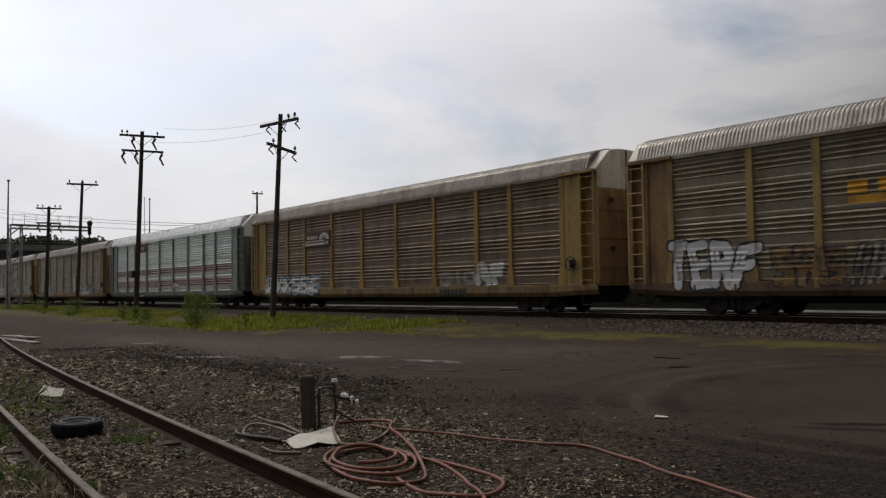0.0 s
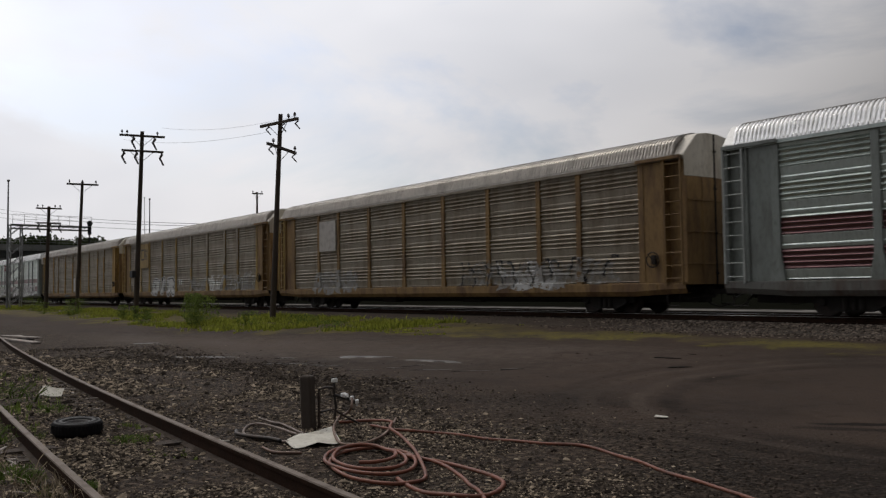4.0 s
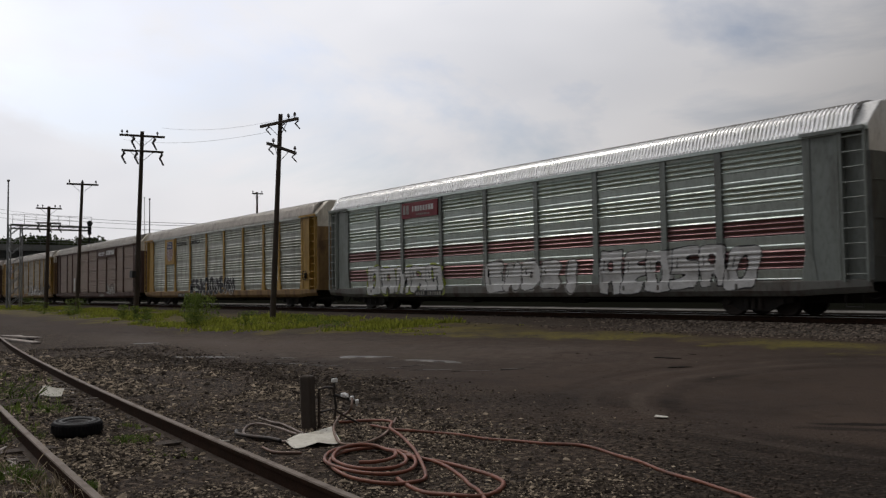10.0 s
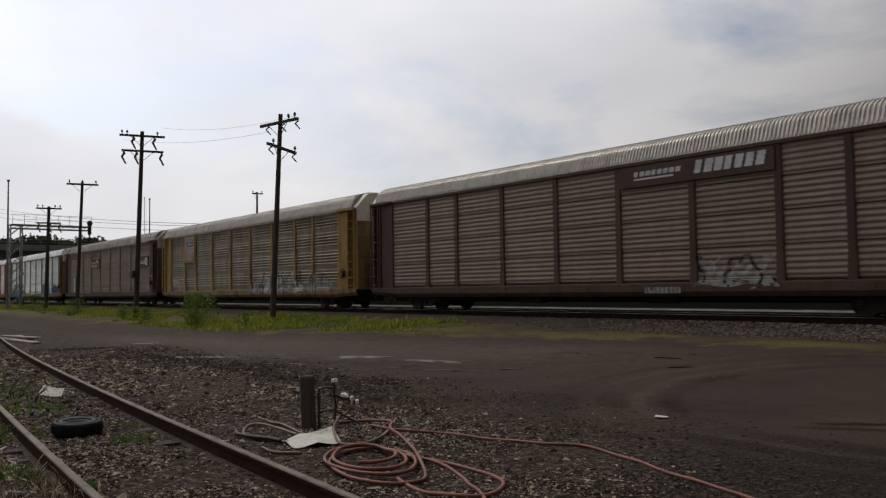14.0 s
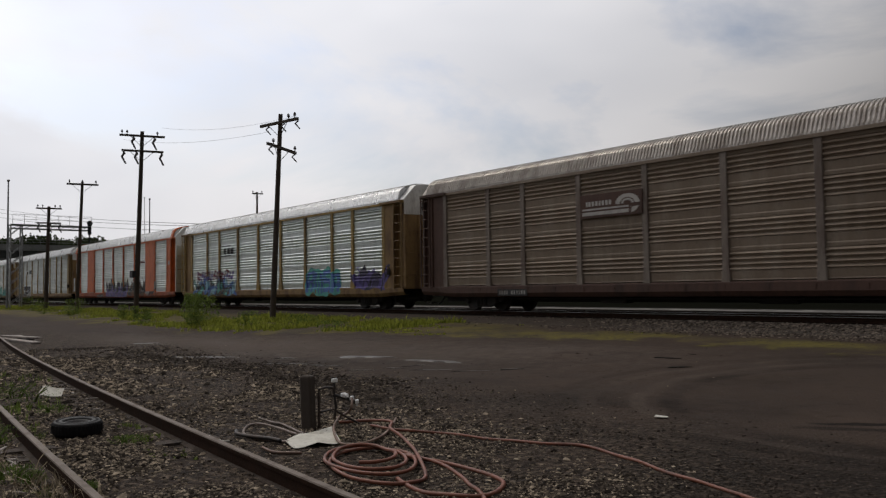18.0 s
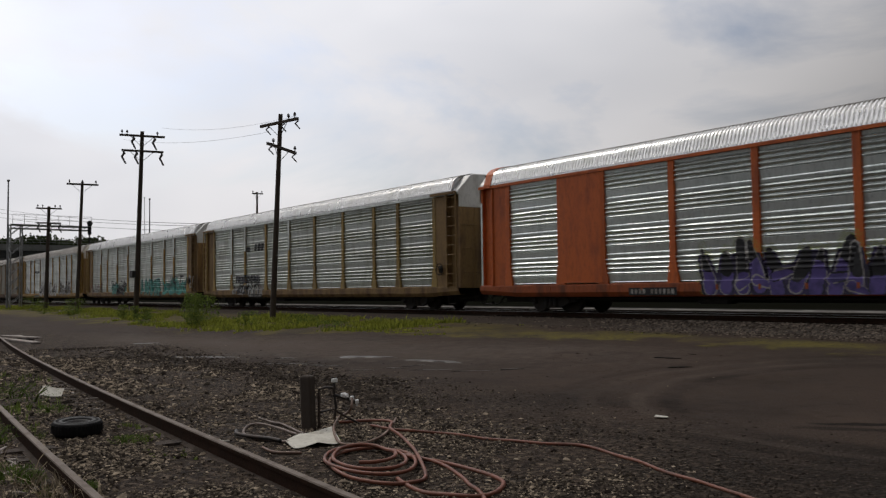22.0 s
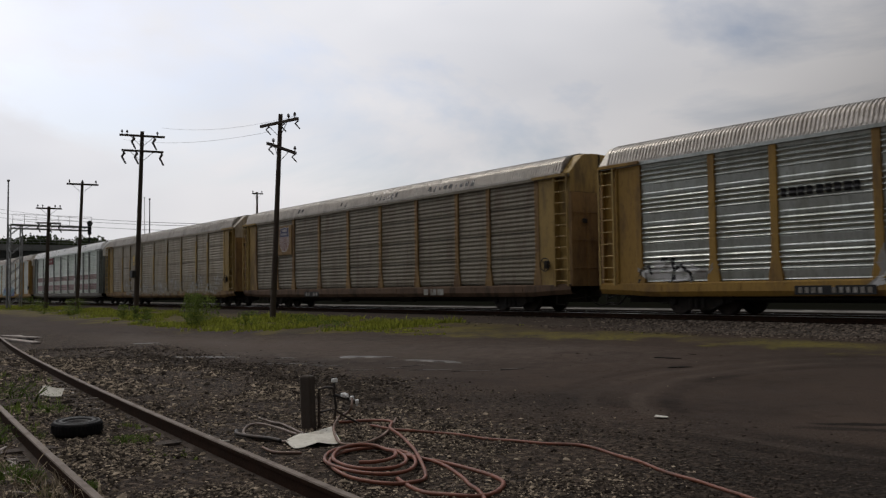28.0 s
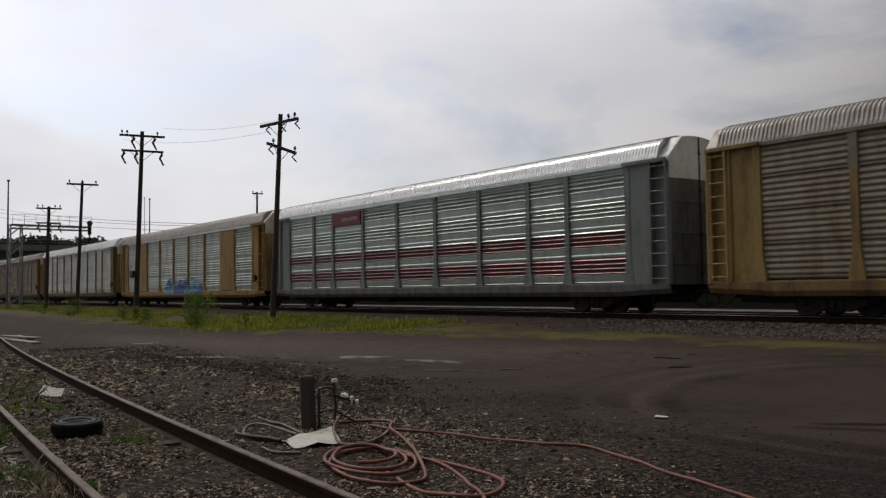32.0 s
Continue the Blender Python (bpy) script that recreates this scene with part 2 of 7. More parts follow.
# ---- mesh helpers ----
class Shape:
    """Gathers vertices and faces of one mesh."""

    def __init__(self):
        self.v, self.f, self.k = [], [], []

    def quad_grid(self, rows, close_u=False, close_v=False, k=0):
        """A sheet through rows of points."""
        base, nu, nv = len(self.v), len(rows), len(rows[0])
        for r in rows:
            self.v.extend(tuple(q) for q in r)
        for i in range(nu if close_u else nu - 1):
            for j in range(nv if close_v else nv - 1):
                a, b = i % nu, (i + 1) % nu
                c, d = j % nv, (j + 1) % nv
                self.f.append((base + a * nv + c, base + a * nv + d, base + b * nv + d, base + b * nv + c))
                self.k.append(k)
        return self

    def box(self, c, s, m=None, cut=0.0, k=0):
        """A box at c of full size s; cut: the width of its chamfered upright and long edges."""
        hx, hy, hz = (q / 2 for q in s)
        cut = min(cut, hx * 0.9, hy * 0.9, hz * 0.9)
        ring = [(-hx + cut, -hy), (hx - cut, -hy), (hx, -hy + cut), (hx, hy - cut), (hx - cut, hy), (-hx + cut, hy), (-hx, hy - cut), (-hx, -hy + cut)] \
            if cut else [(-hx, -hy), (hx, -hy), (hx, hy), (-hx, hy)]
        levels = [(-hz, 1 - cut / max(hx, hy)), (-hz + cut, 1), (hz - cut, 1), (hz, 1 - cut / max(hx, hy))] if cut else [(-hz, 1), (hz, 1)]
        base, nr = len(self.v), len(ring)
        for z, g in levels:
            for x, y in ring:
                q = Vector((x * (g if cut else 1), y * (g if cut else 1), z))
                if m is not None:
                    q = m @ q
                self.v.append((q.x + c[0], q.y + c[1], q.z + c[2]))
        for i in range(len(levels) - 1):
            for j in range(nr):
                a, b = base + i * nr + j, base + i * nr + (j + 1) % nr
                self.f.append((a, b, b + nr, a + nr))
                self.k.append(k)
        self.f.append(tuple(base + nr - 1 - j for j in range(nr)))
        top = base + (len(levels) - 1) * nr
        self.f.append(tuple(top + j for j in range(nr)))
        self.k += [k, k]
        return self

    def tube(self, pts, r, n=8, caps=True, k=0, closed=False):
        """A round bar along points; r is one radius or one for each point."""
        pts = [Vector(q) for q in pts]
        rs = r if isinstance(r, (list, tuple)) else [r] * len(pts)
        rows = []
        for i, q in enumerate(pts):
            a = pts[i - 1] if (i or closed) else q
            b = pts[(i + 1) % len(pts)] if (i < len(pts) - 1 or closed) else q
            t = (b - a).normalized()
            u = t.cross(Vector((0, 0, 1)) if abs(t.z) < 0.9 else Vector((1, 0, 0))).normalized()
            w = t.cross(u)
            rows.append([q + (u * math.cos(2 * math.pi * j / n) + w * math.sin(2 * math.pi * j / n)) * rs[i] for j in range(n)])
        base = len(self.v)
        self.quad_grid(rows, close_u=closed, close_v=True, k=k)
        if caps and not closed:
            self.f.append(tuple(base + j for j in range(n)))
            e = base + (len(rows) - 1) * n
            self.f.append(tuple(e + n - 1 - j for j in range(n)))
            self.k += [k, k]
        return self

    def lathe(self, profile, n=24, axis="y", c=(0, 0, 0), k=0):
        """A body turned from (radius, height) pairs round an axis."""
        rows = []
        for r, h in profile:
            row = []
            for j in range(n):
                a = 2 * math.pi * j / n
                p, q = r * math.cos(a), r * math.sin(a)
                row.append({"y": (c[0] + p, c[1] + h, c[2] + q), "z": (c[0] + p, c[1] + q, c[2] + h), "x": (c[0] + h, c[1] + p, c[2] + q)}[axis])
            rows.append(row)
        return self.quad_grid(rows, close_v=True, k=k)

    def mesh(self, name, smooth=False):
        me = bpy.data.meshes.new(name)
        me.from_pydata(self.v, [], self.f)
        if any(self.k):
            me.polygons.foreach_set("material_index", self.k)
        if smooth:
            me.polygons.foreach_set("use_smooth", [True] * len(me.polygons))
        bm = bmesh.new()
        bm.from_mesh(me)
        bmesh.ops.recalc_face_normals(bm, faces=bm.faces)
        bm.to_mesh(me)
        bm.free()
        me.update()
        return me


def part(name, shape, material, parent=None, label="", smooth=False):
    """Links a shape, or a mesh that others share, as ONE mesh object under a thing or part."""
    me = shape.mesh(name, smooth) if isinstance(shape, Shape) else shape
    mats = material if isinstance(material, (list, tuple)) else [material]
    while len(me.materials) < len(mats):
        me.materials.append(None)
    ob = new(name, me)
    for slot, m in zip(ob.material_slots, mats):
        slot.link = "OBJECT"
        slot.material = m
    if parent is not None:
        ob.parent = parent
    if label:
        tagged(ob, label)
    return ob


# ---- the main line ----
TRACK_Y = 23.09          # centre of the track that carries the train
PITCH_CAR = 28.6         # length over couplers


def train_shift(t):
    u = t - 16
    return 225.503 + 15.3057 * u + 0.00313 * u * u - 0.00005 * u ** 3


# ---- autorack wagons ----
HALF = 13.62
BULGE = 0.11
POSTS = [-11.95, -9.2, -7.2, -4.35, -1.45, 1.45, 4.35, 7.2, 9.2, 11.95]
Z_LO, Z_HI = 1.06, 4.88
TIER = (Z_HI - Z_LO) / 4
# the sheet's section over one tier: how far below its top, and how far it stands out
RIB_KNOTS = [(0.0, 0.0), (0.02, 0.004), (0.110, -0.008)]
for _i in range(4):
    _c = 0.165 + 0.152 * _i
    RIB_KNOTS += [(_c - 0.046, -0.032), (_c - 0.008, 0.010), (_c + 0.022, 0.036), (_c + 0.036, 0.036), (_c + 0.048, -0.010)]
RIB_KNOTS += [(0.70, 0.004), (0.93, -0.017), (TIER, 0.0)]
FINE_KNOTS = [(0.0, 0.0)]
for _i in range(5):
    _c = 0.095 + 0.168 * _i
    FINE_KNOTS += [(_c - 0.06, -0.003), (_c + 0.004, 0.015), (_c + 0.034, 0.015), (_c + 0.08, -0.003)]
FINE_KNOTS += [(0.900, 0.0), (0.904, 0.018), (0.912, 0.018), (0.915, -0.07), (0.947, -0.07), (0.95, 0.0), (TIER, 0.0)]


def rib_depth(z, fine=False):
    """How far the side sheet stands out at height z: ribs and a flat in each of four tiers; the fine kind has even ribs and open seams."""
    u = (Z_HI - np.asarray(z, float)) % TIER
    us, ds = zip(*(FINE_KNOTS if fine else RIB_KNOTS))
    return np.interp(u, us, ds)


def knot_heights(knots):
    return sorted({round(Z_HI - t * TIER - u, 4) for t in range(4) for u, _ in knots} | {Z_LO})


RIB_Z, FINE_Z = knot_heights(RIB_KNOTS), knot_heights(FINE_KNOTS)
FINE_CARS = set()
SHEET_Y, POST_Y = 1.43, 1.49


def side_y(x, z, fine=False):
    """The outer face of a wagon's side at x, z."""
    y = SHEET_Y + np.maximum.reduce([rib_depth(z + d, fine) for d in (-0.016, -0.008, 0.0, 0.008, 0.016)] + [np.full(np.shape(z), -0.01)])
    for p in POSTS:
        w = 0.13 + np.clip((1.75 - z) / 0.6, 0, 1) * 0.12
        y = np.where(np.abs(x - p) < w, np.maximum(y, POST_Y), y)
    y = np.where(z < Z_LO, 1.505, y)
    y = np.where(z > Z_HI, 1.53, y)
    return np.where(np.abs(x) > 12.0, np.maximum(y, 1.475), y)


def sheet_shape(w, fine=False):
    s = Shape()
    s.quad_grid([[(x, -(SHEET_Y + float(rib_depth(z, fine))), z) for z in (FINE_Z if fine else RIB_Z)] for x in (-w / 2, w / 2)])
    s.quad_grid([[(x, -(SHEET_Y - 0.08), z) for z in (Z_LO, Z_HI)] for x in (-w / 2, w / 2)])
    return s


def post_shape(flare):
    s = Shape()
    prof = [(0.95, 0.12 + flare), (1.15, 0.12 + flare), (1.75, 0.115), (4.9, 0.115)]
    front = [[(sg * (w - c), -y, z) for z, w in prof] for sg, c, y in ((-1, 0, 1.40), (-1, 0, POST_Y - 0.01), (-1, 0.015, POST_Y), (1, 0.015, POST_Y), (1, 0, POST_Y - 0.01), (1, 0, 1.40))]
    s.quad_grid(front)
    return s


def roof_shape():
    """Corrugated sheet bent over the wagon, with rounded shoulders."""
    s = Shape()
    cross = [(-1.53, 4.97), (-1.50, 5.04), (-1.33, 5.40), (-1.24, 5.50), (-1.10, 5.60), (-0.85, 5.69), (-0.45, 5.765), (0, 5.785)]
    cross += [(-y, z) for y, z in reversed(cross[:-1])]
    rows = []
    n = 206
    for i in range(n):
        for du, d in ((0.0, 0.0), (0.30, 0.0), (0.40, 0.085), (0.74, 0.085), (0.90, 0.0)):
            x = -13.25 + (i + du) * 26.5 / n
            row = []
            for j, (y, z) in enumerate(cross):
                k = 0 if j in (0, len(cross) - 1) else 0.45 if j in (1, len(cross) - 2) else 1
                tilt = 0.9 if abs(y) > 1.2 else 0.5 if abs(y) > 0.8 else 0.1
                row.append((x, y + (-1 if y < 0 else 1) * d * k * tilt, z + d * k * (1 - 0.6 * tilt)))
            rows.append(row)
    s.quad_grid(rows)
    # upper faces take the second colour, with the dim reflection painted in
    m = len(cross) - 1
    s.k = [1 if min(abs(cross[f % m][0]), abs(cross[f % m + 1][0])) < 0.86 and max(abs(cross[f % m][0]), abs(cross[f % m + 1][0])) < 1.2 else 0 for f in range(len(s.f))]
    inner = [[(x, y * 0.97, z - 0.06) for y, z in cross] for x in (-13.25, 13.25)]
    s.quad_grid(inner)
    for x in (-13.2, 13.2):
        s.quad_grid([[(x, y * 0.985, z - 0.01) for y, z in cross], [(x, y * 0.985, 4.95) for y, z in cross]])
    return s


def end_x(y):
    """The bowed line of the wagon's end."""
    return HALF + BULGE * (1 - min(1.0, abs(y) / 1.45) ** 2)


def cap_shape(sg):
    """The bowed end of the roof above the doors, with canted shoulders."""
    s = Shape()
    cross = [(-1.25, 4.35), (-1.25, 4.95), (-1.46, 4.97), (-1.44, 5.06), (-0.88, 5.66), (-0.76, 5.73), (-0.35, 5.78), (0, 5.79), (0.35, 5.78), (0.76, 5.73), (0.88, 5.66), (1.44, 5.06), (1.46, 4.97), (1.25, 4.95), (1.25, 4.35)]
    rows = [[(sg * (HALF - 0.5), y, z) for y, z in cross], [(sg * (end_x(y) - 0.03), y, z) for y, z in cross]]
    rows += [[(sg * end_x(y), y * 0.99, 4.35 + (z - 4.35) * t) for y, z in cross] for t in (0.985, 0.5, 0.0)]
    s.quad_grid(rows)
    return s


def ladder_shape(sg):
    s = Shape()
    y = -1.56
    for x in (12.93, 13.55):
        s.box((sg * x, y, 2.95), (0.07, 0.05, 4.0), cut=0.012)
    for i in range(10):
        z = 1.15 + i * 0.40
        s.tube([(sg * 12.93, y, z), (sg * 13.55, y, z)], 0.019, 6)
    for z in (1.5, 3.0, 4.5):
        for x in (12.93, 13.55):
            s.box((sg * x, -1.51, z), (0.04, 0.07, 0.05))
    return s


def end_panel_shape(sg):
    """The smooth side plate beside an end door, folded round the corner."""
    s = Shape()
    rows = [[(sg * x, -y, z) for z in (0.98, 1.04, 4.83, 4.9)] for x, y in ((12.03, 1.40), (12.07, 1.47), (12.78, 1.475), (12.80, 1.445), (12.89, 1.445), (12.91, 1.27), (13.48, 1.27), (13.5, 1.40), (HALF - 0.02, 1.40), (HALF, 1.36), (HALF, 1.30))]
    s.quad_grid(rows)
    s.box((sg * 12.82, -1.50, 2.95), (0.09, 0.07, 3.9), cut=0.02)
    return s


def door_shape(sg, side):
    """One leaf of the bowed end doors."""
    s = Shape()
    ys = [0.012, 0.05, 0.35, 0.62, 0.66, 0.74, 0.78, 1.05, 1.30, 1.40]
    rows = [[(sg * (end_x(0.0) - 0.12), side * 0.012, z) for z in (0.95, 1.0, 4.3, 4.34)]]
    rows += [[(sg * (end_x(y) - (0.03 if 0.63 < y < 0.77 else 0.0)), side * y, z) for z in (0.95, 1.0, 4.3, 4.34)] for y in ys]
    rows.append([(sg * (HALF - 0.1), side * 1.41, z) for z in (0.95, 1.0, 4.3, 4.34)])
    s.quad_grid(rows)
    return s


def seam_shape(sg):
    """The dark upright joint and lock bar between the two end doors."""
    s = Shape().box((sg * (HALF + BULGE + 0.008), 0, 3.35), (0.03, 0.07, 4.8), cut=0.006)
    for z in (1.3, 2.6, 4.0, 5.2):
        s.box((sg * (HALF + BULGE + 0.02), 0, z), (0.04, 0.16, 0.07), cut=0.01)
    return s


def roof_arch_shape(sg):
    """A painted hoop over the end of the roof."""
    cross = [(-1.57, 4.9), (-1.56, 5.02), (-1.42, 5.44), (-1.32, 5.57), (-1.15, 5.68), (-0.87, 5.78), (-0.45, 5.85), (0, 5.87)]
    cross += [(-y, z) for y, z in reversed(cross[:-1])]
    return Shape().quad_grid([[(sg * x, y * f, z - (1 - f) * 2) for y, z in cross] for x, f in ((12.86, 0.96), (12.86, 1.0), (13.24, 1.0), (13.28, 0.96))])


def door_bar_shape(sg, side):
    return Shape().tube([(sg * (end_x(y) + 0.015), side * y, 0.0) for y in (0.1, 0.5, 0.9, 1.3)], 0.016, 6)


def sill_shape():
    s = Shape()
    prof = [(1.20, 0.60), (1.32, 0.575), (1.40, 0.58), (1.43, 0.62), (1.505, 0.735), (1.505, 0.97), (1.50, 1.0), (1.40, 1.03), (1.30, 1.03)]
    s.quad_grid([[(x, -y, z + lift * (z < 0.8)) for y, z in prof] for x, lift in ((-HALF, 0.1), (-12.4, 0.05), (-11.6, 0.0), (11.6, 0.0), (12.4, 0.05), (HALF, 0.1))])
    for x in np.linspace(-12.5, 12.5, 19):
        s.box((float(x), -1.512, 0.86), (0.08, 0.016, 0.16))
    return s


def eave_shape():
    s = Shape()
    s.box((0, -1.485, 4.93), (2 * HALF, 0.09, 0.11), cut=0.015)
    return s


def side_frame_shape():
    s = Shape()
    s.quad_grid([[(x, y, z) for z in zz] for y in (-0.07, 0.07) for x, zz in ()] or [[(-1.2, -0.07, 0.40), (-1.2, -0.07, 0.56)], [(-0.9, -0.07, 0.36), (-0.9, -0.07, 0.62)], [(-0.45, -0.07, 0.16), (-0.45, -0.07, 0.66)], [(0.45, -0.07, 0.16), (0.45, -0.07, 0.66)], [(0.9, -0.07, 0.36), (0.9, -0.07, 0.62)], [(1.2, -0.07, 0.40), (1.2, -0.07, 0.56)]])
    s.quad_grid([[(x, 0.07, a), (x, 0.07, b)] for x, a, b in ((-1.2, 0.40, 0.56), (-0.9, 0.36, 0.62), (-0.45, 0.16, 0.66), (0.45, 0.16, 0.66), (0.9, 0.36, 0.62), (1.2, 0.40, 0.56))])
    edge = [(-1.2, 0.40), (-0.9, 0.36), (-0.45, 0.16), (0.45, 0.16), (0.9, 0.36), (1.2, 0.40), (1.2, 0.56), (0.9, 0.62), (0.45, 0.66), (-0.45, 0.66), (-0.9, 0.62), (-1.2, 0.56)]
    s.quad_grid([[(x, y, z) for x, z in edge] for y in (-0.07, 0.07)], close_v=True)
    for x in (-0.85, 0.85):
        s.lathe([(0.0, -0.17), (0.10, -0.17), (0.12, -0.14), (0.12, -0.05)], 12, "y", (x, 0, 0.42))
    for x in (-0.22, 0.0, 0.22):
        s.tube([(x, -0.09, 0.22), (x, -0.09, 0.52)], 0.08, 8)
    return s


def wheelset_shape():
    s = Shape()
    for sg in (-1, 1):
        prof = [(0.06, 0.08), (0.30, 0.03), (0.38, 0.06), (0.42, 0.06), (0.42, -0.05), (0.445, -0.07), (0.445, -0.09), (0.37, -0.09), (0.30, -0.05), (0.06, -0.08)]
        s.lathe([(r, sg * (0.75 + h)) for r, h in prof], 28, "y", (0, 0, 0.42))
    s.tube([(0, -1.05, 0.42), (0, 1.05, 0.42)], 0.075, 10)
    return s


def coupler_shape(sg):
    s = Shape()
    s.box((sg * 13.85, 0, 0.72), (0.8, 0.14, 0.16), cut=0.02)
    s.box((sg * 14.17, 0.03, 0.72), (0.22, 0.30, 0.26), cut=0.05)
    s.box((sg * 13.45, 0, 0.72), (0.12, 0.5, 0.4), cut=0.03)
    s.tube([(sg * 13.4, -0.35, 0.62), (sg * 13.7, -0.33, 0.34), (sg * 14.0, -0.28, 0.24), (sg * 14.29, -0.2, 0.33)], 0.03, 6)
    s.tube([(sg * 13.42, -1.3, 0.55), (sg * 13.5, -1.25, 0.5), (sg * 13.9, -0.25, 0.62)], 0.018, 6)
    return s


def underframe_shape():
    s = Shape()
    s.box((0, 0, 0.62), (26.6, 0.7, 0.5), cut=0.03)
    for x in np.linspace(-12.9, 12.9, 15):
        s.box((float(x), 0, 0.86), (0.16, 2.7, 0.2))
    s.box((-3.2, -0.85, 0.55), (1.1, 0.5, 0.42), cut=0.05)
    s.tube([(2.2, -0.9, 0.55), (3.4, -0.9, 0.55)], 0.2, 12)
    s.tube([(-9, -1.15, 0.5), (9, -1.15, 0.5)], 0.025, 6)
    s.box((0, 0, 0.985), (26.7, 2.8, 0.05))
    return s


def step_shape(sg):
    s = Shape()
    y = -1.47
    s.tube([(sg * 12.9, y, 0.62), (sg * 12.9, y, 0.30), (sg * 13.35, y, 0.30), (sg * 13.35, y, 0.62)], 0.022, 6)
    return s


def brake_wheel_shape():
    s = Shape()
    pts = [(12.45 + 0.24 * math.cos(a), -1.60, 1.75 + 0.24 * math.sin(a)) for a in np.linspace(0, 2 * math.pi, 17)[:-1]]
    s.tube(pts, 0.02, 6, closed=True)
    for a in (0.3, 2.4, 4.5):
        s.tube([(12.45, -1.58, 1.75), (12.45 + 0.23 * math.cos(a), -1.60, 1.75 + 0.23 * math.sin(a))], 0.016, 5)
    s.box((12.45, -1.53, 1.75), (0.2, 0.1, 0.3), cut=0.03)
    return s


CAR_MESH = {"roof": roof_shape().mesh("roof"), "sill": sill_shape().mesh("sill"), "eave": eave_shape().mesh("eave_rail"),
            "post": post_shape(0.10).mesh("post"), "post_slim": post_shape(0.02).mesh("post"), "under": underframe_shape().mesh("underframe"),
            "frame": side_frame_shape().mesh("side_frame"), "wheelset": wheelset_shape().mesh("wheelset", True), "brake": brake_wheel_shape().mesh("brake_wheel")}
for _w in (2.75, 2.0, 2.85, 2.9):
    CAR_MESH["sheet", _w] = sheet_shape(_w - 0.02).mesh("side_sheet")
    CAR_MESH["fine", _w] = sheet_shape(_w - 0.02, True).mesh("side_sheet")
for _s in (-1, 1):
    CAR_MESH["cap", _s] = cap_shape(_s).mesh("roof_end")
    CAR_MESH["ladder", _s] = ladder_shape(_s).mesh("ladder")
    CAR_MESH["end", _s] = end_panel_shape(_s).mesh("end_plate")
    CAR_MESH["coupler", _s] = coupler_shape(_s).mesh("coupler")
    CAR_MESH["step", _s] = step_shape(_s).mesh("stirrup_step")
    CAR_MESH["seam", _s] = seam_shape(_s).mesh("door_seam")
    CAR_MESH["arch", _s] = roof_arch_shape(_s).mesh("roof_arch")
    for _d in (-1, 1):
        CAR_MESH["latch", _s, _d] = Shape().box((_s * (end_x(0.75) + 0.0), _d * 0.75, 0), (0.05, 0.42, 0.15), Matrix.Rotation(-_s * _d * 0.28, 3, "Z"), 0.01).mesh("door_latch")
        CAR_MESH["door", _s, _d] = door_shape(_s, _d).mesh("end_door")
        CAR_MESH["door_bar", _s, _d] = door_bar_shape(_s, _d).mesh("door_bar")
    CAR_MESH["bracket", _s] = Shape().box((_s * 12.7, -1.565, 4.95), (1.75, 0.09, 0.10), cut=0.012).mesh("eave_bracket")
LADDER_PAINT = {"rust_yellow": "ladder_yellow", "olive_yellow": "ladder_yellow", "yellow": "ladder_yellow", "grey_paint": "ladder_grey"}
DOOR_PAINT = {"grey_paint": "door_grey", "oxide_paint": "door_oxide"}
PLAIN_SHEET = {}
for _w in (2.75, 2.0, 2.85, 2.9):
    PLAIN_SHEET[_w] = Shape().box((0, -1.475, (Z_LO + Z_HI) / 2), (_w - 0.02, 0.05, Z_HI - Z_LO), cut=0.012).mesh("plain_sheet")


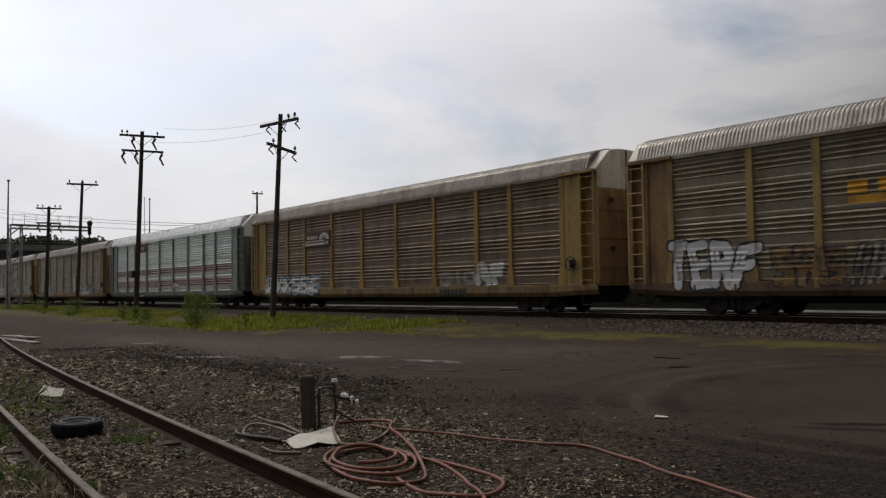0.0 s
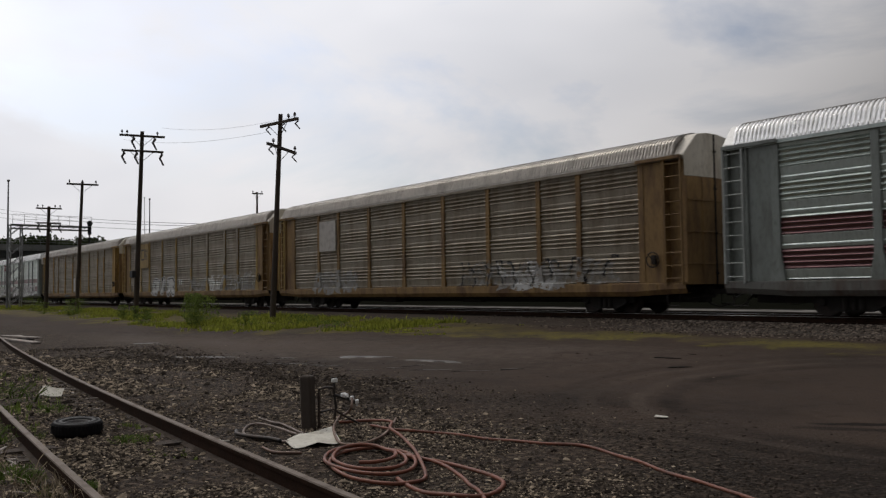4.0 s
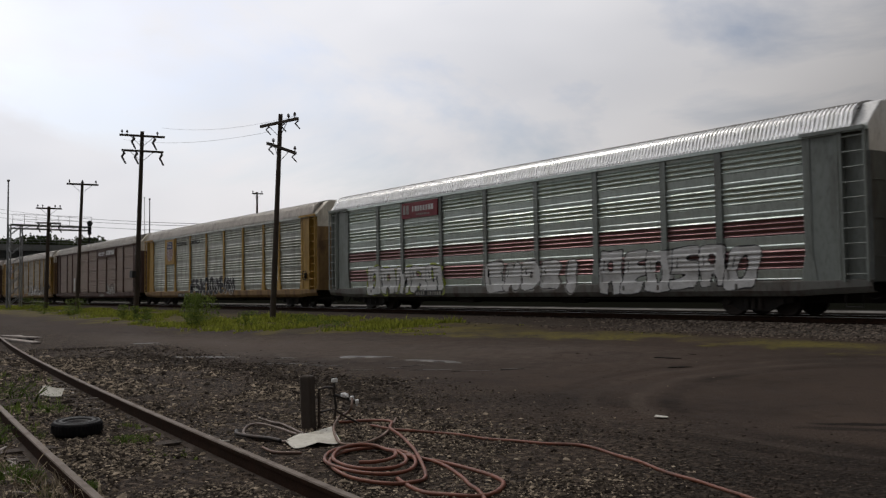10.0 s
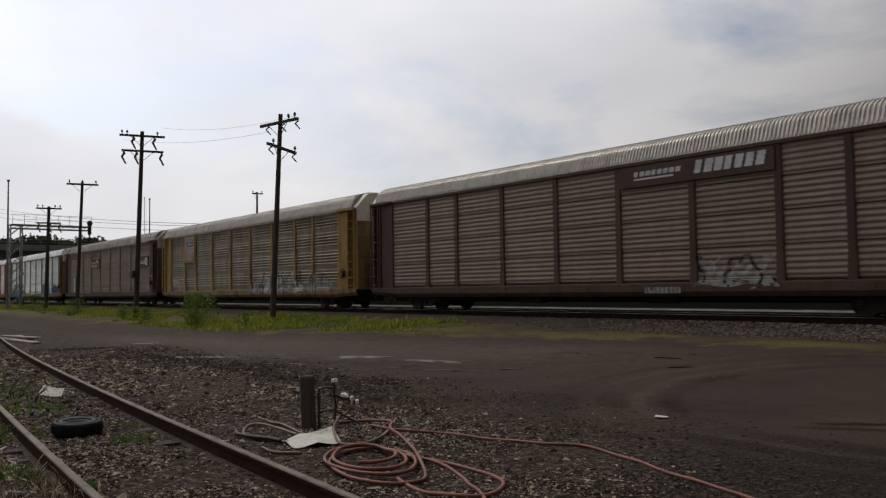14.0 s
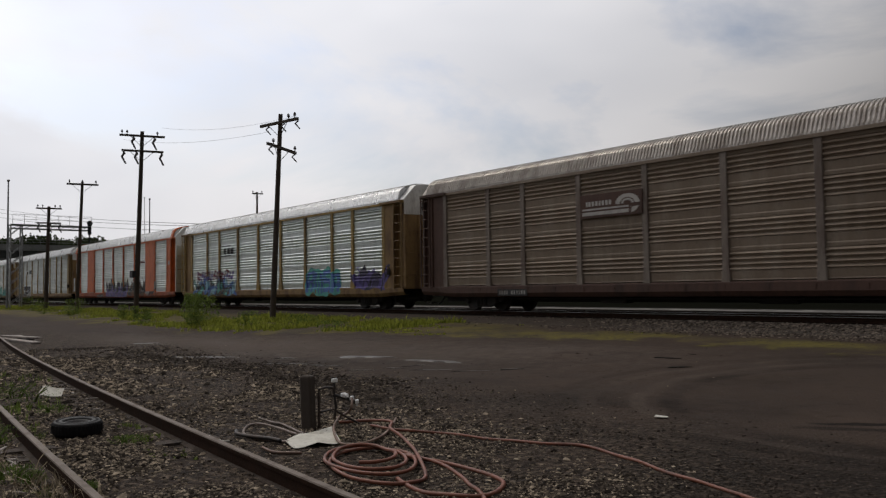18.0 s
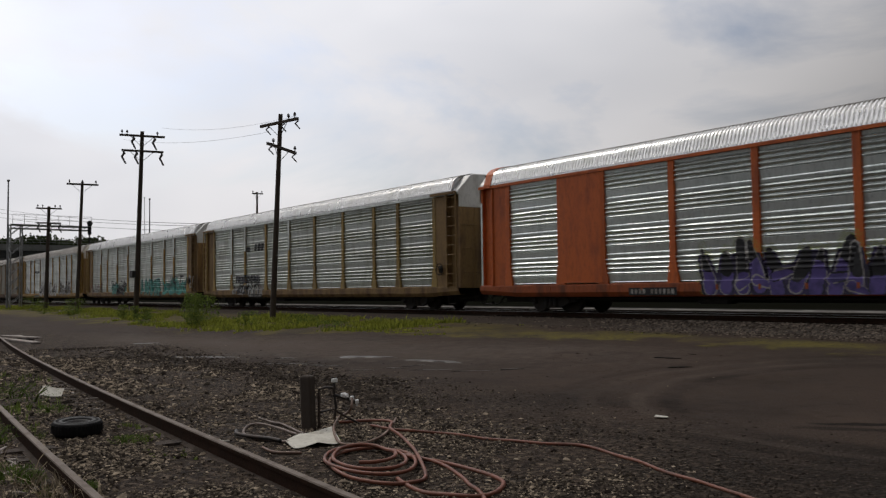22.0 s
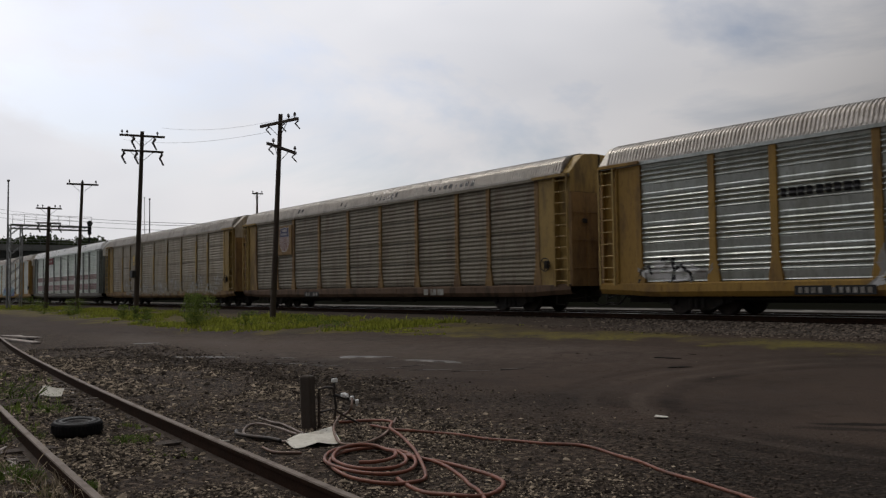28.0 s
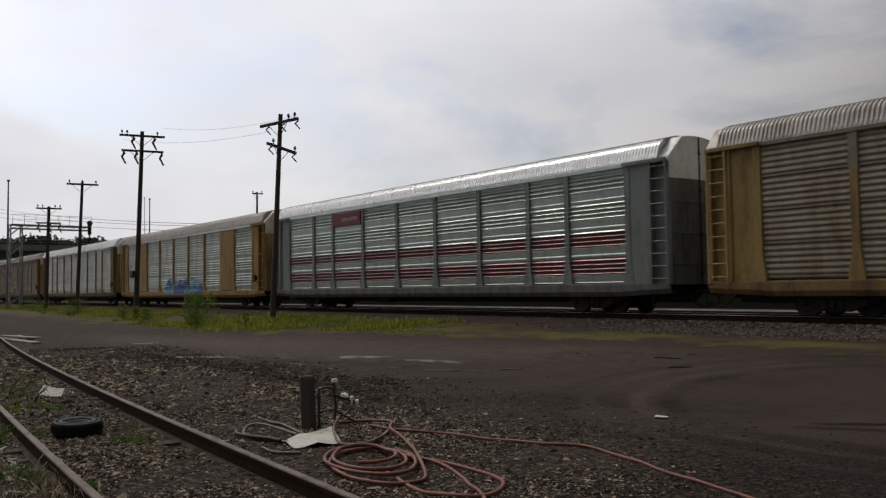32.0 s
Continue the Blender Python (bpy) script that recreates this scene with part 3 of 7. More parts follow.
def build_car(label, sheet, post, sill, end, roof, top=None, slim=False, eave=None, plain_bays=(), plain=None, brake=True, fine=False, latches=(), bare=(), doors=None, arch=None):
    """One enclosed tri-level car carrier. bare: post by post, the height above which its paint has worn to the sheet's colour."""
    car = new("autorack_wagon")
    tagged(car, label, "rail wagon", "wagons of the train")
    far = pose(0, 0, 0, 0, 0, 180)
    if fine:
        FINE_CARS.add(car.name)
    part("roof", CAR_MESH["roof"], [M[roof], M["roof_top"]], car)
    part("underframe", CAR_MESH["under"], M["under"], car)
    for m in (None, far):
        made = [part("side_sill", CAR_MESH["sill"], M[sill], car), part("eave_rail", CAR_MESH["eave"], M[eave or sheet], car)]
        for i, x in enumerate(POSTS):
            o = part("side_post", CAR_MESH["post_slim" if slim else "post"], M[post], car)
            o.location.x = x
            made.append(o)
            for k, z in (bare if m is None else ()):
                if k == i:
                    o = part("worn_patch", Shape().box((0, -1.485, (z + 4.87) / 2), (0.25, 0.016, 4.87 - z), cut=0.006), M[sheet], car, "paint worn off the post")
                    o.location.x = x
                    made.append(o)
            if i < 9:
                w = min((2.75, 2.0, 2.85, 2.9), key=lambda q: abs(q - (POSTS[i + 1] - x)))
                if i in plain_bays:
                    o = part("plain_side_sheet", PLAIN_SHEET[w], M[plain], car)
                else:
                    o = part("ribbed_side_sheet", CAR_MESH["fine" if fine else "sheet", w], M[sheet], car)
                o.location.x = (x + POSTS[i + 1]) / 2
                made.append(o)
        for sg in (-1, 1):
            made += [part("end_plate", CAR_MESH["end", sg], M[end], car), part("stirrup_step", CAR_MESH["step", sg], M["under"], car)]
            if not arch:
                made += [part("eave_bracket", CAR_MESH["bracket", sg], M[end], car), part("ladder", CAR_MESH["ladder", sg], M[LADDER_PAINT.get(end, end) if sg < 0 else end], car)]
        if m is None and brake:
            made.append(part("brake_wheel", CAR_MESH["brake"], M["under"], car))
        if m is not None:
            for o in made:
                o.matrix_basis = m @ o.matrix_basis
    for sg in (-1, 1):
        part("roof_end", CAR_MESH["cap", sg], M[top or {"roof_silver": "cap_silver", "roof_cream": "cap_dusty", "roof_brown": "cap_brown"}[roof]], car)
        part("coupler", CAR_MESH["coupler", sg], M["under"], car)
        part("door_seam", CAR_MESH["seam", sg], M["under"], car)
        if arch:
            part("roof_arch", CAR_MESH["arch", sg], M[arch], car, "orange painted hoop")
        for d in (-1, 1):
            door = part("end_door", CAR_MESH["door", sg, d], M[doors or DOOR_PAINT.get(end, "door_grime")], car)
            for z in latches:
                part("door_latch", CAR_MESH["latch", sg, d], M["under"], door, "dark latch plate").location.z = z
            for z in (1.6, 2.6, 3.6):
                part("door_bar", CAR_MESH["door_bar", sg, d], M[DOOR_PAINT.get(end, "door_grime")], door).location.z = z
        bogie = new("bogie")
        bogie.parent = car
        bogie.location.x = sg * 10.05
        for y in (-1.02, 1.02):
            o = part("side_frame", CAR_MESH["frame"], M["under"], bogie)
            o.matrix_basis = pose(0, y, 0, 0, 0, 0 if y < 0 else 180)
        for x in (-0.85, 0.85):
            part("wheelset", CAR_MESH["wheelset"], M["wheel"], bogie).location.x = x
    return car


def smooth_path(pts, steps=8):
    out = []
    for i in range(len(pts) - 1):
        p0, p1, p2, p3 = (Vector(pts[max(0, min(len(pts) - 1, i + k))]) for k in (-1, 0, 1, 2))
        for j in range(steps):
            u = j / steps
            out.append(0.5 * ((2 * p1) + (p2 - p0) * u + (2 * p0 - 5 * p1 + 4 * p2 - p3) * u * u + (3 * p1 - p0 - 3 * p2 + p3) * u ** 3))
    return out + [Vector(pts[-1])]


def painted(car, name, x0, x1, z0, z1, fn, mats, label="", step=0.022, proud=0.006, flat=None):
    """Paint on the near side of a wagon that follows the ribs and posts under it. fn(x, z) gives a paint's number, -1 where bare."""
    nx, nz = max(2, int((x1 - x0) / (step * 1.3))), max(2, int((z1 - z0) / step))
    xs, zs = np.linspace(x0, x1, nx + 1), np.linspace(z0, z1, nz + 1)
    cx, cz = np.meshgrid((xs[1:] + xs[:-1]) / 2, (zs[1:] + zs[:-1]) / 2, indexing="ij")
    kind = fn(cx, cz).astype(int)
    vx, vz = np.meshgrid(xs, zs, indexing="ij")
    vy = -(side_y(vx, vz, car.name in FINE_CARS) + proud) if flat is None else np.full(vx.shape, -flat)
    used = np.argwhere(kind >= 0)
    if not len(used):
        return None
    ids, verts, faces, ks = {}, [], [], []
    for i, j in used:
        q = []
        for a, b in ((i, j), (i + 1, j), (i + 1, j + 1), (i, j + 1)):
            if (a, b) not in ids:
                ids[a, b] = len(verts)
                verts.append((float(vx[a, b]), float(vy[a, b]), float(vz[a, b])))
            q.append(ids[a, b])
        faces.append(tuple(q))
        ks.append(int(kind[i, j]))
    me = bpy.data.meshes.new(name)
    me.from_pydata(verts, [], faces)
    mats = [M[m] for m in mats]
    for m in mats:
        me.materials.append(m)
    me.polygons.foreach_set("material_index", ks)
    ob = new(name, me)
    ob.parent = car
    if label:
        tagged(ob, label)
    return ob


def rounded(x, z, cx, cz, hx, hz, r):
    dx, dz = np.abs(x - cx) - hx + r, np.abs(z - cz) - hz + r
    return np.hypot(np.maximum(dx, 0), np.maximum(dz, 0)) + np.minimum(np.maximum(dx, dz), 0) - r


# cut-outs of the bubble shapes, in units of their half width and half height
BUBBLES = [[(0, 0, 0.26, 0.45)], [(0, 0.28, 0.2, 0.22), (0, -0.9, 0.22, 0.42)], [(0, 0.38, 0.26, 0.17), (0.05, -0.95, 0.18, 0.5), (1.0, -0.05, 0.25, 0.12)],
           [(0.85, 0.34, 0.6, 0.10), (0.85, -0.36, 0.6, 0.10)], [(0, 1.0, 0.18, 0.42), (-0.36, -1.0, 0.11, 0.85), (0.36, -1.0, 0.11, 0.85)],
           [(0.75, 0.4, 0.6, 0.10), (-0.75, -0.35, 0.6, 0.10)], [(0.35, 1.0, 0.22, 0.5), (0.35, -1.0, 0.22, 0.5), (1.05, 0, 0.35, 0.12)], [(-0.2, 0.3, 0.1, 0.35), (0.3, -0.3, 0.1, 0.35)]]


# sprayed letters as strokes in a box from -1 to 1
STROKES = {"T": "-1,1 1,1|0,1 0,-1", "E": "1,1 -1,1 -1,-1 1,-1|-1,0 .7,0", "R": "-1,-1 -1,1 .5,1 1,.6 .5,.1 -1,0|0,0 1,-1", "F": "-1,-1 -1,1 1,1|-1,.1 .6,.1",
           "G": "1,.7 .4,1 -.6,1 -1,.4 -1,-.5 -.5,-1 .7,-1 1,-.1 .2,-.1", "I": "0,-1 0,1", "M": "-1,-1 -.8,1 0,-.3 .8,1 1,-1", "D": "-1,-1 -1,1 .4,1 1,.3 1,-.4 .4,-1 -1,-1",
           "!": "0,1 0,-.3|0,-1 .05,-.95", "N": "-1,-1 -1,1 1,-1 1,1", "V": "-1,1 0,-1 1,1", "O": "0,1 -.8,.7 -1,0 -.8,-.7 0,-1 .8,-.7 1,0 .8,.7 0,1", "L": "-1,1 -1,-1 1,-1",
           "A": "-1,-1 -.2,1 .2,1 1,-1|-.7,-.3 .7,-.3", "K": "-1,-1 -1,1|1,1 -.8,0 1,-1", "S": "1,.8 .3,1 -.7,.9 -1,.5 -.6,.1 .6,-.1 1,-.5 .6,-.9 -.3,-1 -1,-.8", "B": "-1,-1 -1,1 .5,1 .9,.6 .4,.1 -1,0|.4,.1 1,-.5 .5,-1 -1,-1",
           "U": "-1,1 -1,-.5 -.5,-1 .5,-1 1,-.5 1,1"}
STROKES = {k: [[tuple(float(c) for c in q.split(",")) for q in line.split()] for line in v.split("|")] for k, v in STROKES.items()}


def stroke_field(x, z, cx, cz, hx, hz, lines, half):
    """Distance to the edge of strokes of that half width."""
    d = np.full(x.shape, 9.0)
    for line in lines:
        pts = [(cx + u * (hx - half), cz + v * (hz - half)) for u, v in line]
        for (ax, az), (bx, bz) in zip(pts, pts[1:]):
            ex, ez = bx - ax, bz - az
            t = np.clip(((x - ax) * ex + (z - az) * ez) / (ex * ex + ez * ez + 1e-9), 0, 1)
            d = np.minimum(d, np.hypot(x - ax - t * ex, z - az - t * ez))
    return d - half


def graffiti(car, x0, x1, z0, z1, letters, mats, seed, label, line=0.045, halo=0.0, fade=0.0, weight=0.36, round_=0.0, drips=0):
    """Sprayed paint: a word in strokes, or a number of bubble shapes. mats are fill, outline and, where given, a surround."""
    rng = random.Random(seed)
    count = letters if isinstance(letters, int) else len(letters)
    w, h = (x1 - x0) / count, (z1 - z0) / 2
    shapes = []
    for i in range(count):
        size = rng.uniform(0.47, 0.55)
        shapes.append((x0 + (i + 0.5) * w, (z0 + z1) / 2 + rng.uniform(-0.08, 0.08) * h, w * size, h * rng.uniform(0.84, 1.0), rng.uniform(-0.2, 0.25), max(round_, rng.uniform(0.15, 0.45)) * w * 0.5, rng.choice(BUBBLES), rng.uniform(0, 6)))
    runs = [(rng.uniform(x0, x1), rng.uniform(0.15, 0.5) * h, rng.uniform(0.008, 0.018)) for _ in range(drips)]

    def outlines(x, z):
        for i, (cx, cz, hx, hz, sk, r, cuts, ph) in enumerate(shapes):
            xx = x - sk * (z - cz) + 0.05 * hx * np.sin(z * 5 + ph)
            zz = z + 0.05 * hz * np.sin(x * 4 + ph)
            if isinstance(letters, str):
                yield xx, zz, cx, cz, hx, hz, stroke_field(xx, zz, cx, cz, hx, hz, STROKES[letters[i]], min(hx, hz) * weight)
                continue
            d = rounded(xx, zz, cx, cz, hx, hz, r)
            for u, v, a, b in cuts:
                d = np.maximum(d, -((np.hypot((xx - cx - u * hx) / (a * hx), (zz - cz - v * hz) / (b * hz)) - 1) * min(a * hx, b * hz)))
            yield xx, zz, cx, cz, hx, hz, d

    def fn(x, z):
        out = np.full(x.shape, -1)
        fields = list(outlines(x, z))
        wob = 0.05 * np.sin(x * 7 + seed) + 0.04 * np.sin(z * 11 + x * 3)
        if halo:
            out = np.where(np.minimum.reduce([f[-1] for f in fields]) < halo + wob * (0.3 if isinstance(letters, str) else 1.0), 2, out)
        for xx, zz, cx, cz, hx, hz, d in fields:
            thick = line * (1 + 6 * wob)
            out = np.where(d < 0, 1, out)
            out = np.where(d < -thick, 0, out)
            shine = (np.abs(xx - cx + 0.6 * hx) < 0.04 * hx) & (np.abs(zz - cz - 0.3 * hz) < 0.25 * hz) & (d < -line * 1.6)
            out = np.where(shine, 1, out)
        for dx, dz, dw in runs:
            out = np.where((np.abs(x - dx) < dw) & (z < z0 + 0.1 * h) & (z > z0 - dz) & (out < 0), 0, out)
        if fade:
            g = np.sin(x * 9.3 + z * 4.7 + seed) * np.sin(z * 13.1 - x * 5.9) * 0.3 + np.sin(x * 41.3 + z * 17.7 + seed) * np.sin(z * 63.1 - x * 23.9) * 0.25 + 0.5
            out = np.where(g < 0.15 + fade * 0.6, -1, out)
        return out
    return painted(car, "graffiti", x0 - 0.35, x1 + 0.35, max(0.6, z0 - 0.15), z1 + 0.2, fn, mats, label)


def wild(car, x0, x1, z0, z1, mats, seed, label, fade=0.0, dense=2.4, line=0.028):
    """A tangle of sprayed paint that cannot be read: clouds of the first colours, dark strokes in the last but one, thin pale ones in the last."""
    rng = random.Random(seed)
    h = z1 - z0
    strokes = []
    for i in range(int((x1 - x0) * dense)):
        ax, az = x0 + (i + rng.random()) / dense, z0 + h * rng.uniform(0.0, 0.45)
        pts = [(ax, az)]
        a = rng.uniform(0.9, 2.0)
        for _ in range(rng.randint(4, 8)):
            ax, az = ax + 0.19 * math.cos(a), min(z1, max(z0 - 0.05, az + 0.24 * math.sin(a)))
            pts.append((ax, az))
            a += rng.choice((-1, 1)) * rng.uniform(0.2, 1.2)
        strokes.append((pts, len(mats) - 2 + i % 2, line * (1.8 if i % 2 == 0 else 0.9)))
    ph = [rng.uniform(0, 6.28) for _ in range(6)]

    def fn(x, z):
        top = z1 - h * (0.22 + 0.16 * np.sin(x * 2.3 + ph[0]) + 0.10 * np.sin(x * 6.1 + ph[1]) + 0.06 * np.sin(x * 15.0 + ph[2]))
        low = z0 + h * (0.05 + 0.05 * np.sin(x * 4.0 + ph[3]))
        ends = np.minimum(x - x0, x1 - x) + 0.25 * np.sin(z * 5 + ph[4])
        g = np.sin(x * 1.7 + 1.3 * np.sin(z * 3.1 + ph[5]) + ph[0]) + 0.7 * np.sin(x * 4.3 - z * 3.7 + ph[1])
        cloud = np.clip(np.floor((g + 1.7) / 3.4 * (len(mats) - 2)), 0, len(mats) - 3)
        out = np.where((z < top) & (z > low) & (ends > 0), cloud, -1)
        for pts, k, wd in strokes:
            for (ax, az), (bx, bz) in zip(pts, pts[1:]):
                ex, ez = bx - ax, bz - az
                t = np.clip(((x - ax) * ex + (z - az) * ez) / (ex * ex + ez * ez + 1e-9), 0, 1)
                out = np.where(np.hypot(x - ax - t * ex, z - az - t * ez) < wd, k, out)
        if fade:
            v = np.sin(x * 9.3 + z * 4.7 + seed) * np.sin(z * 13.1 - x * 5.9) * 0.3 + np.sin(x * 41.3 + z * 17.7 + seed) * np.sin(z * 63.1 - x * 23.9) * 0.25 + 0.5
            out = np.where(v < 0.15 + fade * 0.6, -1, out)
        return out
    return painted(car, "graffiti", x0 - 0.2, x1 + 0.2, max(0.6, z0 - 0.06), z1 + 0.15, fn, mats, label)


def spiky(car, x0, x1, z0, z1, mats, seed, label):
    """Interlocked pointed shapes that cannot be read: mats are the lower fill, the upper fill, the outline, the depths between and a thin overspray."""
    rng = random.Random(seed)
    h, limbs = z1 - z0, []
    n = int((x1 - x0) / 0.52)
    for i in range(n):
        cx, lean = x0 + 0.3 + (x1 - x0 - 0.6) * i / (n - 1), rng.uniform(-0.35, 0.45)
        top = z0 + h * rng.uniform(0.7, 1.0)
        limbs.append([(cx, z0 + 0.1 + h * rng.uniform(0, 0.12), 0.20), (cx + lean * 0.4, (z0 + top) / 2, rng.uniform(0.15, 0.22)), (cx + lean, top, rng.uniform(0.03, 0.15))])
        if rng.random() < 0.6:
            zc = z0 + h * rng.uniform(0.15, 0.6)
            limbs.append([(cx - 0.1, zc, 0.13), (cx + rng.uniform(0.25, 0.5), zc + rng.uniform(-0.3, 0.25), 0.07)])

    def fn(x, z):
        fields = []
        for limb in limbs:
            d = np.full(x.shape, 9.0)
            for (ax, az, ar), (bx, bz, br) in zip(limb, limb[1:]):
                ex, ez = bx - ax, bz - az
                t = np.clip(((x - ax) * ex + (z - az) * ez) / (ex * ex + ez * ez), 0, 1)
                d = np.minimum(d, np.hypot(x - ax - t * ex, z - az - t * ez) - ar - (br - ar) * t)
            fields.append(d)
        union = np.minimum.reduce(fields)
        grain = np.sin(x * 71.0 + z * 37.0) * np.sin(z * 83.0 - x * 29.0)
        out = np.where((union < 0.26) & (grain > 0.25 + 2.4 * union), 4, -1)
        out = np.where((union < 0.12) & (z < z0 + 0.8 * h), 3, out)
        level = z0 + h * (0.46 + 0.14 * np.sin(x * 3.1) + 0.06 * np.sin(x * 8.3))
        for i, d in enumerate(fields):
            edge = 0.034 + 0.018 * np.sin(x * 5 + z * 4 + i)
            out = np.where(d < edge, np.where(np.sin(x * 2.3 + z * 1.9 + i * 1.7) > -0.45, 2, 1), out)
            out = np.where(d < 0, np.where(z > level + 0.15 * np.sin(i * 2.1), 1, 0), out)
        return np.where(z < z0, -1, out)
    return painted(car, "graffiti", x0 - 0.2, x1 + 0.3, z0, z1 + 0.25, fn, mats, label)


def scrawl(car, pts, width, mat, label):
    """One thin sprayed line through points."""
    pts = [(q.x, q.y) for q in smooth_path([(x, z, 0) for x, z in pts], 5)]
    xs, zs = [p[0] for p in pts], [p[1] for p in pts]

    def fn(x, z):
        d = np.full(x.shape, 9.0)
        for (ax, az), (bx, bz) in zip(pts, pts[1:]):
            ex, ez = bx - ax, bz - az
            t = np.clip(((x - ax) * ex + (z - az) * ez) / (ex * ex + ez * ez + 1e-9), 0, 1)
            d = np.minimum(d, np.hypot(x - ax - t * ex, z - az - t * ez))
        return np.where(d < width, 0, -1)
    return painted(car, "scrawl", min(xs) - 0.1, max(xs) + 0.1, min(zs) - 0.1, max(zs) + 0.1, fn, [mat], label, 0.018, 0.008)


def bars(car, x0, x1, z0, z1, n, mat, label, name="lettering", slant=0.0, seed=1, flat=None):
    """Lettering that cannot be read: a row of plain bars."""
    rng = random.Random(seed)
    w = (x1 - x0) / n
    cut = [rng.uniform(0.62, 0.86) for _ in range(n)]

    def fn(x, z):
        u = (x - x0 - slant * (z - z0)) / w
        i = np.clip(np.floor(u), 0, n - 1).astype(int)
        ok = (u >= 0) & (u < n) & ((u - i) < np.array(cut)[i])
        return np.where(ok, 0, -1)
    return tagged(painted(car, name, x0 - 0.05, x1 + 0.3, z0, z1, fn, [mat], label, 0.025, 0.012, flat), label, kind="stuff" if n > 1 else "")


def shield(car, cx, cz, w, h):
    def plate(x, z):
        return np.zeros(x.shape)

    def fn(x, z):
        u, v = (x - cx) / (w / 2), (z - cz) / (h / 2)
        half = np.where(v > 0.25, 0.80 + 0.14 * np.cos((v - 0.25) * 4.2 + 3.1) ** 2, np.where(v > -0.2, 0.94, 0.94 * np.sqrt(np.clip(1 - ((v + 0.2) / 0.8) ** 2, 0, 1)) ** 0.8))
        top = 0.86 + 0.10 * np.maximum(0, 1 - np.abs(u) / 0.35) + 0.05 * np.clip((np.abs(u) - 0.5) / 0.4, 0, 1)
        ok = (np.abs(u) < half) & (v < top) & (v > -1)
        inner = (np.abs(u) < half - 0.06) & (v < top - 0.05) & (v > -0.95)
        blue = v > 0.18
        word = blue & (((np.abs(v - 0.66) < 0.085) & (np.abs(u) < 0.5)) | ((np.abs(v - 0.38) < 0.085) & (np.abs(u) < 0.62))) & ((u * 5.5) % 1 < 0.62)
        stripe = ((u + 1) * 4.0 + 0.25) % 1 < 0.5
        k = np.where(blue, np.where(word, 1, 0), np.where(stripe, 2, 1))
        return np.where(ok, np.where(inner, k, 1), -1)
    return painted(car, "shield_emblem", cx - w / 2, cx + w / 2, cz - h / 2, cz + h / 2, fn, ["p_navy", "p_cream", "p_red"], "shield in navy over red and white stripes", 0.013, 0.0, 1.546)


def plate(car, x0, x1, z0, z1, mat, label):
    s = Shape().box(((x0 + x1) / 2, -1.505, (z0 + z1) / 2), (x1 - x0, 0.07, z1 - z0), cut=0.012)
    return part("emblem_plate", s, M[mat], car, label)


def swoosh(car, x0, z0, w, mat, board):
    plate(car, x0 - 0.1, x0 + w * 1.08, z0 - 0.06, z0 + w * 0.31, board, "smooth brown emblem board")
    def fn(x, z):
        u, v = (x - x0) / w, (z - z0) / (w * 0.66)
        line = ((np.abs(v - 0.05) < 0.035) | (np.abs(v - 0.15) < 0.02)) & (u > 0) & (u < 0.85)
        r = np.hypot(u - 0.83, v - 0.20)
        ring = ((np.abs(r - 0.17) < 0.04) | (np.abs(r - 0.09) < 0.02)) & ((v > 0.2) | (u > 0.9) & (v > 0.0) & (v < 0.12))
        word = (np.abs(v - 0.27) < 0.05) & (u > 0.08) & (u < 0.55) & ((u * 16) % 1 < 0.68)
        return np.where(line | ring | word, 0, -1)
    return painted(car, "emblem", x0, x0 + w * 1.05, z0, z0 + w * 0.30, fn, [mat], "faded white railway emblem", 0.02, 0.0, 1.546)


def marks(car, x0, x1, n, label="white reporting marks on a black patch", z0=0.63, z1=0.9):
    """Numbers on the sill: plain bars on a dark patch."""
    c, m = (x0 + x1) / 2, (z0 + z1) / 2 - 0.02
    wide, high = (x1 - x0) * 0.76, (z1 - z0) * 0.66
    patch = part("number_patch", Shape().box((c, -1.51, m), (wide + 0.14, 0.012, high + 0.07)), M["p_black"], car, "black number patch")
    rng_ = random.Random(n)
    w = wide / n
    for i in range(n):
        if i != int(n * 0.42):
            part("character", Shape().box((c - wide / 2 + (i + 0.5) * w, -1.52, m), (w * rng_.uniform(0.4, 0.62), 0.006, high * 0.85)), M["p_dull"], patch, label if i == 0 else "")
    return patch


def wording(car, text, x0, z0, height, material, label):
    """Readable words on the near side of a wagon."""
    cu = bpy.data.curves.new("wording", "FONT")
    cu.body, cu.size, cu.extrude = text, height / 0.7, 0.004
    cu.space_character = 1.14
    cu.offset = 0.012
    tmp = new("wording_curve", cu)
    me = bpy.data.meshes.new_from_object(tmp.evaluated_get(bpy.context.evaluated_depsgraph_get()))
    bpy.data.objects.remove(tmp)
    bpy.data.curves.remove(cu)
    me.name = "wording"
    me.materials.clear()
    me.materials.append(M[material])
    ob = new("slogan", me)
    ob.parent = car
    ob.matrix_basis = pose(x0, -1.512, z0, 90, 0, 0)
    return tagged(ob, label)


